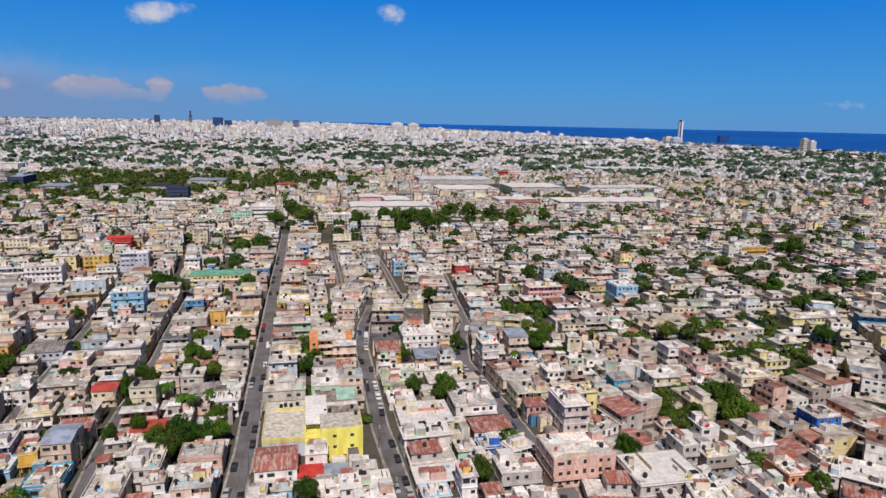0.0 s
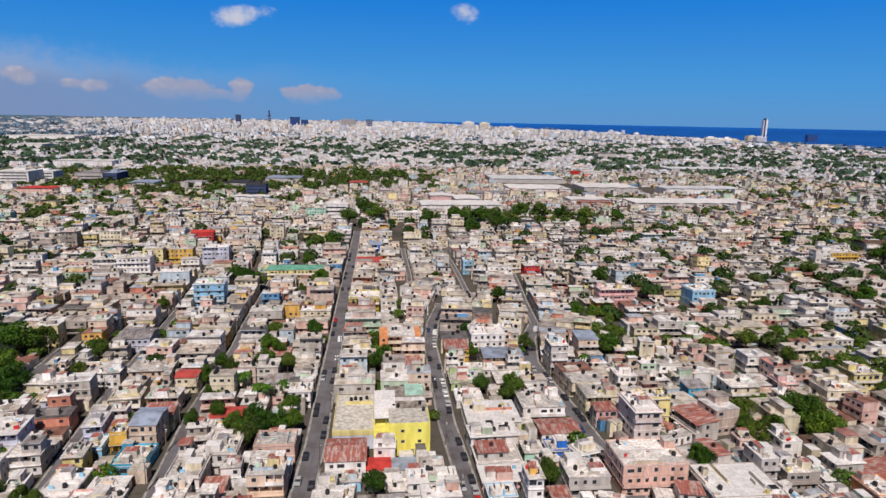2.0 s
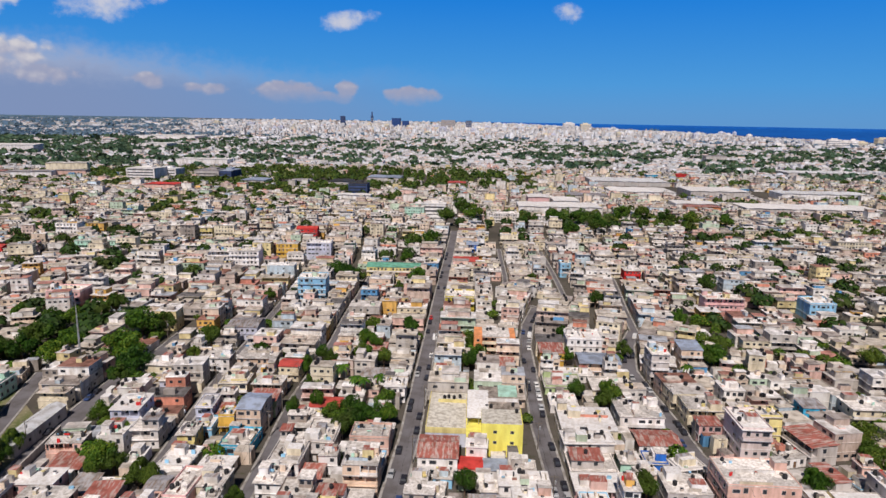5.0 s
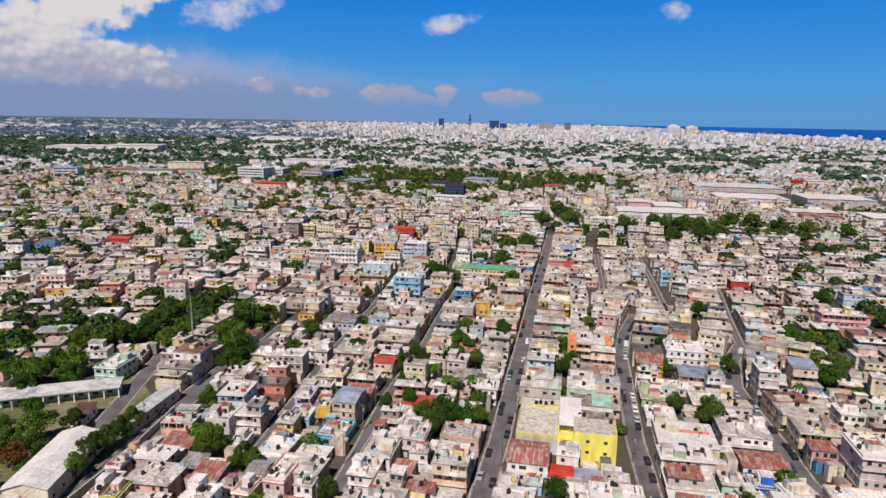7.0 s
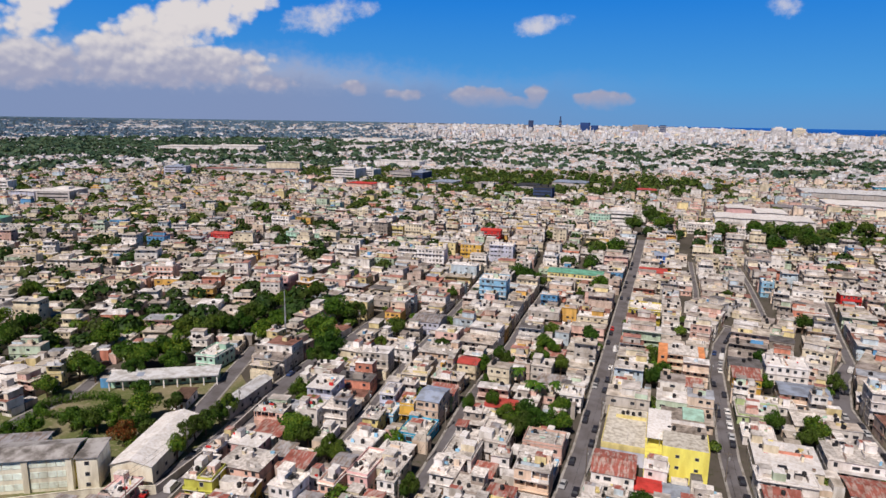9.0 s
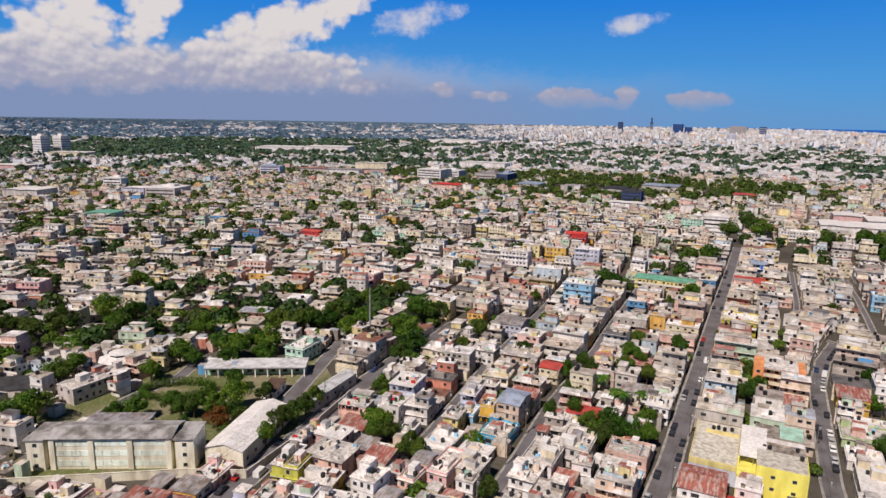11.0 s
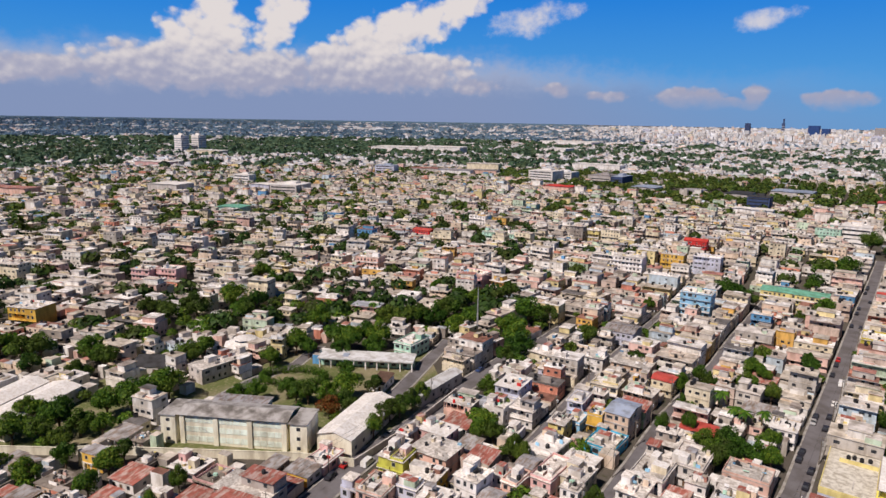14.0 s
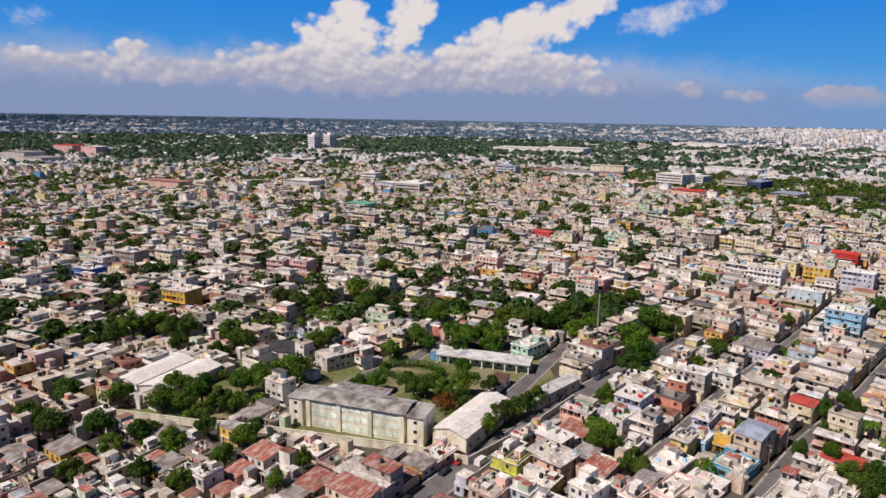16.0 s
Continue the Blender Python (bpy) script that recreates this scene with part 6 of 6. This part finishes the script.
        city.boxes(x[some], y[some], w[some] * 0.45, d[some] * 0.5, h[some], h[some] * 1.25 + 1, np.full(some.sum(), radians(_turn)))
city.build("distant_city", ["far_wall_haze", "far_roof"], "pale houses and blocks of the distant city, walls tinted bluish as if hazy", "city", far=True)


# ------------------------------------------------------------------ towers on the skyline and large sheds
def far_block(name, az, dist, w, d, h, mat, label, category, storey=0.0, crown=0.0, turn=12.0):
    """A tall block far off, with bands of dark glass between its floors."""
    x, y = -dist * math.sin(radians(az)), dist * math.cos(radians(az))
    levels, slots = [(0.0, 0.0)], []
    for i in range(1, int(h // storey) if storey else 0):
        levels += [(i * storey, 0.0), (i * storey + 0.01, -0.5), (i * storey + storey * 0.4, -0.5), (i * storey + storey * 0.4 + 0.01, 0.0)]
        slots += [0, 0, 1, 0]
    levels.append((h, 0.0))
    slots.append(0)
    if crown:
        levels += [(h + 0.01, -0.25 * w), (h + crown, -0.25 * w)]
        slots += [0, 0]
    s = Solid()
    for z, o in levels:
        a, b = w / 2 + o, max(d / 2 + o, 3.0)
        s.v += [(-a, -b, z), (a, -b, z), (a, b, z), (-a, b, z)]
    for k, slot in enumerate(slots):
        s.f += [(4 * k + q, 4 * k + (q + 1) % 4, 4 * k + 4 + (q + 1) % 4, 4 * k + 4 + q) for q in range(4)]
        s.m += [slot] * 4
    k = 4 * (len(levels) - 1)
    s.f.append((k, k + 1, k + 2, k + 3))
    s.m.append(0)
    c, n = math.cos(radians(turn)), math.sin(radians(turn))
    s.v = [tuple(q) for q in sink([(x + a * c - b * n, y + a * n + b * c, z) for a, b, z in s.v])]
    return tagged(s.thing(name, [mat, "glass_tower"]), label, category)


def slim_tower(az, dist):
    """A slender skyscraper: two pale flanks of unlike height with a dark strip of glass between them."""
    x, y = -dist * math.sin(radians(az)), dist * math.cos(radians(az))
    root = new("skyscraper")
    tagged(root, "slim pale skyscraper with a dark glass strip, alone before the sea", "tower")
    for name, x0, x1, front, h, mat in (("flank", -13, -5, 0.0, 126, "wall_lavender"), ("glass_strip", -5, 4, 1.5, 138, "wall_navy"), ("flank", 4, 13, 0.0, 134, "wall_white")):
        s = Solid().box(x0, front - 12, 0, x1, 12, h)
        s.v = [tuple(q) for q in sink([(x + u, y + v, z) for u, v, z in s.v])]
        s.part(name, [mat], root)


slim_tower(-19.9, 4350)
far_block("tower", 23.5, 6500, 42, 40, 108, "wall_navy", "dark glass tower on the city skyline", "tower", 0, 0)
far_block("tower", 21.0, 6800, 24, 24, 112, "wall_navy", "thin tower with a mast on the city skyline", "tower", 20, 42)
far_block("office_block", 18.9, 5600, 75, 50, 96, "wall_deep_blue", "broad dark blue glass office block", "office block", 0, 0)
far_block("office_block", 18.1, 5600, 55, 50, 74, "wall_deep_blue", "lower wing of a dark blue glass office block", "office block", 0, 0)
far_block("office_block", 14.4, 5600, 120, 60, 86, "wall_raw", "broad grey slab block on the skyline", "office block", 14)
far_block("tower", 12.6, 5600, 50, 45, 85, "wall_navy", "dark brown tower block on the skyline", "tower", 14)
far_block("apartment_tower", 4.0, 5300, 90, 50, 80, "wall_white", "white apartment towers on the skyline", "tower", 9, 8)
far_block("apartment_tower", 2.6, 5300, 80, 50, 76, "wall_cream", "white apartment towers on the skyline", "tower", 9, 8)
far_block("apartment_tower", -29.0, 3250, 26, 22, 56, "wall_cream", "pair of cream apartment towers near the shore", "tower", 8, 6)
far_block("apartment_tower", -29.5, 3200, 26, 22, 48, "wall_white", "pair of cream apartment towers near the shore", "tower", 8, 6)
far_block("office_block", -23.2, 4300, 58, 30, 50, "wall_deep_blue", "dark blue block before the sea", "office block", 0)
far_block("apartment_tower", 70.2, 1900, 34, 24, 46, "wall_white", "white apartment block with banded floors", "tower", 6, 5)
far_block("apartment_tower", 68.9, 1920, 34, 24, 46, "wall_white", "white apartment block with banded floors", "tower", 6, 5)
_skyline = random.Random(31)
for _i in range(130):
    _az = _skyline.choice((_skyline.uniform(-27, 33), _skyline.uniform(6, 34)))
    far_block("apartment_tower", _az, _skyline.uniform(3700, 6500) if _az > -12 else _skyline.uniform(3000, 3900), _skyline.uniform(22, 60), _skyline.uniform(20, 40), _skyline.uniform(16, 52) * (0.95 if _az > 8 else 0.8),
              _skyline.choice(["wall_white", "wall_white", "wall_cream", "wall_lavender"]), "white apartment tower on the distant skyline", "tower", _skyline.choice((7, 9)), 5)

# ------------------------------------------------------------------ trees
def leaf_cloud(rng, centres, radii, count, size):
    """Small bent leaf clumps scattered over the outsides of several lumps."""
    verts, faces = [], []
    for c, r in zip(centres, radii):
        for _ in range(count):
            n = Vector((rng.gauss(0, 1), rng.gauss(0, 1), rng.gauss(0.15, 1))).normalized()
            p = c + n * r * rng.uniform(0.72, 1.05) * Vector((1, 1, 0.8)).length / 1.62
            t = n.cross(Vector((rng.gauss(0, 1), rng.gauss(0, 1), rng.gauss(0, 1)))).normalized()
            n2 = (n + Vector((rng.gauss(0, 0.5), rng.gauss(0, 0.5), rng.gauss(0, 0.5)))).normalized()
            t = (t - n2 * t.dot(n2)).normalized()
            b = n2.cross(t)
            s = size * rng.uniform(0.6, 1.3)
            k = len(verts)
            verts += [p - t * s, p - b * s * 0.6 + n2 * s * 0.15, p + t * s, p + b * s * 0.6 - n2 * s * 0.1]
            faces.append((k, k + 1, k + 2, k + 3))
    return verts, faces


def limb(s, a, b, r0, r1, sides=7):
    a, b = Vector(a), Vector(b)
    d = (b - a).normalized()
    u = d.orthogonal().normalized()
    w = d.cross(u)
    k = len(s.v)
    for p, r in ((a, r0), (b, r1)):
        s.v += [tuple(p + (u * math.cos(2 * math.pi * i / sides) + w * math.sin(2 * math.pi * i / sides)) * r) for i in range(sides)]
    s.f += [(k + i, k + (i + 1) % sides, k + sides + (i + 1) % sides, k + sides + i) for i in range(sides)]
    s.m += [0] * sides


def tree(seed, leaf="leaf_green", label="Leafy green broad-crowned tree between the houses"):
    """A tree about 5 m in crown radius and 9 m high."""
    rng = random.Random(seed)
    root = new("tree")
    tagged(root, label, "tree", "city trees")
    s = Solid()
    fork = Vector((rng.uniform(-0.3, 0.3), rng.uniform(-0.3, 0.3), 2.4))
    limb(s, (0, 0, -0.1), fork, 0.38, 0.27, 9)
    centres, radii = [], []
    for i in range(9):
        a = 2 * math.pi * i / 8 + rng.uniform(-0.4, 0.4)
        out = rng.uniform(1.8, 3.6) if i < 8 else 0.3
        tip = Vector((out * math.cos(a), out * math.sin(a), rng.uniform(4.0, 6.6) if i < 8 else 7.2))
        mid = fork.lerp(tip, 0.5) + Vector((0, 0, 0.4))
        limb(s, fork, mid, 0.2, 0.13)
        limb(s, mid, tip, 0.13, 0.05)
        centres.append(tip)
        radii.append(rng.uniform(1.3, 2.1))
        if rng.random() < 0.7:
            centres.append(mid.lerp(tip, 0.4) + Vector((rng.uniform(-1.2, 1.2), rng.uniform(-1.2, 1.2), rng.uniform(0.2, 1.4))))
            radii.append(rng.uniform(1.0, 1.6))
    s.part("trunk", ["bark"], root)
    v, f = leaf_cloud(rng, centres, radii, 230, 0.29)
    mesh_object("crown", v, f, [leaf], root)
    return root


def palm(seed):
    rng = random.Random(seed)
    root = new("palm_tree")
    tagged(root, "Tall coconut palm with drooping green fronds", "palm tree", "palms")
    s = Solid()
    prev = Vector((0, 0, -0.1))
    for i in range(1, 6):
        cur = Vector((0.12 * i * i * 0.25, 0.05 * i, 1.6 * i))
        limb(s, prev, cur, 0.24 - 0.02 * i, 0.22 - 0.02 * i)
        prev = cur
    s.part("trunk", ["bark"], root)
    for i in range(15):
        a, lift = 2 * math.pi * i / 15 + rng.uniform(-0.15, 0.15), rng.uniform(0.1, 1.3)
        verts, faces = [], []
        for j in range(7):
            q = j / 6
            c = prev + Vector((math.cos(a), math.sin(a), 0)) * 3.2 * q + Vector((0, 0, lift * 1.6 * q - 2.9 * q * q))
            side = Vector((-math.sin(a), math.cos(a), 0)) * (0.55 * math.sin(math.pi * min(q + 0.12, 1)) + 0.04)
            verts += [c - side - Vector((0, 0, side.length * 0.5)), c, c + side - Vector((0, 0, side.length * 0.5))]
        for j in range(6):
            faces += [(3 * j, 3 * j + 3, 3 * j + 4, 3 * j + 1), (3 * j + 1, 3 * j + 4, 3 * j + 5, 3 * j + 2)]
        mesh_object("frond", verts, faces, ["leaf_green"], root)
    return root


def put(ob, x, y, turn, size):
    m = Matrix.LocRotScale((x, y, 0), Euler((0, 0, turn)), None)
    made = copy_thing(ob, m)
    made.scale = (size, size, max(size, 0.98))
    return made


_trees = [tree(s) for s in (11, 12, 13, 14)]
_pool = []
for _g in TREE_GROUPS.values():
    for _x, _y, _r in _g:
        _pool.append((_x, _y, _r * RNG.uniform(0.95, 1.15) / 4.6))
for _i, (_x, _y, _s) in enumerate(_pool):
    if _i < 4:
        _trees[_i].location, _trees[_i].scale = (_x, _y, 0), (_s, _s, max(_s, 0.98))
    else:
        put(_trees[_i % 4], _x, _y, RNG.uniform(0, 6.28), _s)
def hedge_ring(x, y, long, short, turn):
    """A clipped oval hedge round an open court."""
    rng = random.Random(77)
    centres, radii = [], []
    for i in range(46):
        a = 2 * math.pi * i / 46
        for lift in (0.9, 1.9):
            centres.append(Vector((long * math.cos(a) + rng.uniform(-0.4, 0.4), short * math.sin(a) + rng.uniform(-0.4, 0.4), lift)))
            radii.append(rng.uniform(1.3, 1.7))
    v, f = leaf_cloud(rng, centres, radii, 90, 0.26)
    ob = mesh_object("hedge", v, f, ["leaf_green"])
    ob.location, ob.rotation_euler = (x, y, 0), (0, 0, turn)
    tagged(ob, "Clipped dark green oval hedge round the school court", "hedge")


hedge_ring(-215.0, 113.0, 12.0, 7.0, radians(45))
_flame = tree(21, "leaf_red", "Flame tree with scattered red blossom in the school ground")
_flame.location, _flame.scale = (-178, 106, 0), (0.95, 0.95, 0.95)
_palm = palm(5)
_palm.location = (*PALMS[0], 0)
for _x, _y in PALMS[1:]:
    put(_palm, _x, _y, RNG.uniform(0, 6.28), RNG.uniform(0.9, 1.15))
def wood_mass(name, places, sizes, count, leaf, mat, label, far, tallest=7.0):
    """A wood or scattered trees as one mass of leaf clumps over lumpy crowns."""
    mass = Mass()
    k = len(places)
    for _ in range(count):
        th, z = np.random.uniform(0, 2 * math.pi, k), np.random.uniform(-0.35, 1.0, k)
        q = np.sqrt(np.maximum(1 - z * z, 0)) * np.random.uniform(0.75, 1.15, k)
        c = np.stack([places[:, 0] + sizes * q * np.cos(th), places[:, 1] + sizes * q * np.sin(th), np.minimum(sizes, tallest) * (0.95 + 0.72 * z * np.random.uniform(0.7, 1.2, k))], -1)
        nrm = np.stack([q * np.cos(th), q * np.sin(th), z + 0.25], -1) + np.random.normal(0, 0.45, (k, 3))
        nrm /= np.linalg.norm(nrm, axis=1)[:, None]
        t = np.cross(nrm, np.random.normal(0, 1, (k, 3)))
        t /= np.linalg.norm(t, axis=1)[:, None]
        b = np.cross(nrm, t)
        s = (sizes * leaf * np.random.uniform(0.6, 1.3, k))[:, None]
        mass.quads(c, t * s, b * s * 0.7)
    return mass.build(name, [mat], label, "trees", far)


# small yard trees in the gaps between near houses
_yard = []
for _try in range(5200):
    _a, _r = radians(RNG.uniform(-46, 104)), math.sqrt(RNG.uniform(125 ** 2, 340 ** 2))
    _x, _y, _s = -_r * math.sin(_a), _r * math.cos(_a), RNG.uniform(1.5, 3.4)
    if len(_yard) < 420 and street_gap(_x, _y)[0] > 0.4 + 0.75 * _s and is_free(_x, _y, _s * 0.8, _s * 0.8, GRID):
        take(_x, _y, _s * 1.5, _s * 1.5, GRID)
        _yard.append((_x, _y, _s))
_yard = np.array(_yard)
wood_mass("yard_trees", _yard, _yard[:, 2] * 1.1, 260, 0.13, "leaf_green", "small dark green yard trees squeezed between the houses", False)
_m = np.concatenate(woods_mid)
_m = np.stack([_m[:, 0], _m[:, 1], np.random.uniform(2.6, 6.0, len(_m))], -1)
_c = np.hypot(_m[:, 0], _m[:, 1]) < 620
wood_mass("scattered_trees", _m[_c], _m[_c, 2], 110, 0.19, "leaf_far", "green trees scattered among the houses", False)
wood_mass("scattered_trees", _m[~_c], _m[~_c, 2], 42, 0.30, "leaf_far", "green trees scattered thickly among the far houses", False)
_f = np.concatenate(woods_far)
_c = np.hypot(_f[:, 0], _f[:, 1]) < 3000
_keep = _c | (np.random.rand(len(_f)) < 0.55)
_f, _c = _f[_keep], _c[_keep]
wood_mass("distant_trees", _f[_c], _f[_c, 2] * np.random.uniform(0.6, 1.1, _c.sum()), 14, 0.5, "leaf_distant_haze", "green woods and trees of the distant city, paled and blued as if hazy", True)
wood_mass("horizon_woods", _f[~_c], _f[~_c, 2] * np.random.uniform(0.6, 1.1, (~_c).sum()), 12, 0.54, "leaf_horizon_haze", "woods far off towards the horizon, coloured blue-green as if hazy", True)


# ------------------------------------------------------------------ cars
def box_shell(s, rings, mat):
    """A closed shell through rectangles (x half, y0, y1, z)."""
    k = len(s.v)
    for hx, y0, y1, z in rings:
        s.v += [(-hx, y0, z), (hx, y0, z), (hx, y1, z), (-hx, y1, z)]
    for r in range(len(rings) - 1):
        s.f += [(k + 4 * r + q, k + 4 * r + (q + 1) % 4, k + 4 * r + 4 + (q + 1) % 4, k + 4 * r + 4 + q) for q in range(4)]
        s.m += [mat] * 4
    e = k + 4 * (len(rings) - 1)
    s.f += [(e, e + 1, e + 2, e + 3), (k + 3, k + 2, k + 1, k)]
    s.m += [mat, mat]
    return s


WHEEL = None


def car(paint, words, van=False):
    """A parked car that points along +y."""
    global WHEEL
    root = new("van" if van else "car")
    tagged(root, f"{words} {'van' if van else 'car'} on the asphalt street", "van" if van else "car", "street traffic")
    s = Solid()
    if van:
        box_shell(s, [(0.92, -2.5, 2.5, 0.35), (0.97, -2.55, 2.55, 0.9), (0.97, -2.5, 1.5, 1.3), (0.9, -2.45, 1.2, 2.1)], 0)
    else:
        box_shell(s, [(0.82, -2.1, 2.1, 0.28), (0.88, -2.2, 2.2, 0.55), (0.86, -2.15, 2.15, 0.85), (0.8, -1.9, 2.0, 0.95)], 0)
    s.part("body", ["car_" + paint], root)
    g = Solid()
    if van:
        box_shell(g, [(0.975, 0.3, 1.56, 1.32), (0.91, 0.3, 1.27, 1.95)], 0).part("windscreen", ["glass_dark"], root)
    else:
        box_shell(g, [(0.78, -1.6, 1.0, 0.95), (0.64, -1.1, 0.35, 1.38)], 0).part("windows_band", ["glass_dark"], root)
        box_shell(Solid(), [(0.66, -1.15, 0.4, 1.38), (0.60, -1.0, 0.25, 1.45)], 0).part("cabin_roof", ["car_" + paint], root)
    if WHEEL is None:
        WHEEL = lathe("wheel", [(0.12, -0.1), (0.3, -0.1), (0.32, -0.06), (0.32, 0.06), (0.3, 0.1), (0.12, 0.1)], 12, "rubber")
    for sx in (-0.8, 0.8):
        for sy in (-1.35, 1.35):
            w = shared("wheel", WHEEL, root, (sx, sy, 0.32))
            w.rotation_euler = (0, math.pi / 2, 0)
    return root


_models = [car("white", "white"), car("silver", "silver grey"), car("dark", "black"), car("dark", "dark"), car("red", "red"), car("blue", "blue"), car("white", "white", True)]
_used = [False] * len(_models)


def park(x, y, turn):
    i = RNG.choice((0, 0, 1, 1, 1, 2, 2, 2, 2, 3, 3, 3, 3, 6, RNG.choice((4, 5, 5, 1))))
    m = Matrix.LocRotScale((x, y, 0.06), Euler((0, 0, turn)), None)
    if not _used[i]:
        _models[i].matrix_world = m
        _used[i] = True
    else:
        copy_thing(_models[i], m)


def traffic(name, spacing, lanes, reach):
    half, pts = STREETS[name]
    for a, b in zip(pts, pts[1:]):
        a, b = Vector(a), Vector(b)
        t, length = (b - a).normalized(), (b - a).length
        for lane in lanes:
            s = RNG.uniform(1, spacing)
            while s < length - 2:
                p = a + t * s + Vector((t.y, -t.x)) * lane
                if 120 < p.length < reach and in_sight(p.x, p.y):
                    park(p.x, p.y, math.atan2(t.y, t.x) - math.pi / 2 + (math.pi if lane < 0 else 0) + RNG.uniform(-0.04, 0.04))
                s += max(5.3, RNG.expovariate(1 / spacing))


traffic("A", 26, (-1.9, 2.0), 480)
traffic("B", 11, (1.7,), 330)
traffic("B", 40, (-1.5,), 330)
traffic("C", 16, (1.7, -1.6), 330)
traffic("D", 60, (1.2,), 300)
traffic("F", 26, (2.7, -2.6), 260)
traffic("E", 50, (1.0,), 330)

# ------------------------------------------------------------------ street poles and wires
def pole():
    root = new("utility_pole")
    tagged(root, "Weathered grey utility pole with a crossarm", "pole", "utility poles")
    new("post", lathe("post", [(0.16, -0.1), (0.13, 4.5), (0.10, 9.2)], 8, "pole_wood")).parent = root
    Solid().box(-1.1, -0.06, 8.5, 1.1, 0.06, 8.62).part("crossarm", ["pole_wood"], root)
    ob = new("transformer", lathe("transformer", [(0.26, 6.6), (0.28, 6.7), (0.28, 7.5), (0.2, 7.6)], 10, "steel"))
    ob.parent, ob.location = root, (0.35, 0, 0)
    return root


def wire(a, b, sag):
    """A hanging cable of square section."""
    s, n, r = Solid(), 8, 0.02
    a, b = Vector(a), Vector(b)
    for i in range(n + 1):
        q = i / n
        c = a.lerp(b, q) - Vector((0, 0, sag * 4 * q * (1 - q)))
        s.v += [tuple(c + Vector(o)) for o in ((-r, 0, -r), (r, 0, -r), (r, 0, r), (-r, 0, r))]
    for i in range(n):
        s.f += [(4 * i + k, 4 * i + (k + 1) % 4, 4 * i + 4 + (k + 1) % 4, 4 * i + 4 + k) for k in range(4)]
    s.m = [0] * len(s.f)
    tagged(s.thing("cable", ["wire"]), "black overhead cable hung between street poles", "cable", "street cables")


_pole, _first = pole(), True
for _name, _side in (("A", 1), ("B", -1), ("C", 1), ("D", -1), ("E", 1), ("F", -1)):
    _half, _pts = STREETS[_name]
    _last = None
    for _a, _b in zip(_pts, _pts[1:]):
        _a, _b = Vector(_a), Vector(_b)
        _t, _n = (_b - _a).normalized(), max(1, round((_b - _a).length / 32))
        for _k in range(_n):
            _p = _a.lerp(_b, (_k + 0.5) / _n) + Vector((_t.y, -_t.x)) * _side * (_half + 0.45)
            if not (118 < _p.length < 360 and in_sight(_p.x, _p.y)):
                _last = None
                continue
            _m = Matrix.LocRotScale((_p.x, _p.y, 0.2), Euler((0, 0, math.atan2(_t.y, _t.x) - math.pi / 2)), None)
            if _first:
                _pole.matrix_world, _first = _m, False
            else:
                copy_thing(_pole, _m)
            if _last is not None:
                for _o in (-0.9, 0.9):
                    _c = Vector((_t.y, -_t.x)) * _o
                    wire((_last.x + _c.x, _last.y + _c.y, 8.85), (_p.x + _c.x, _p.y + _c.y, 8.85), 0.7)
            _last = _p

mast = new("radio_mast", lathe("radio_mast", [(0.5, -0.2), (0.42, 8), (0.2, 24), (0.08, 27)], 6, "steel"))
mast.location = (-200, 197, 0)
tagged(mast, "Slim grey radio mast above the trees", "mast")
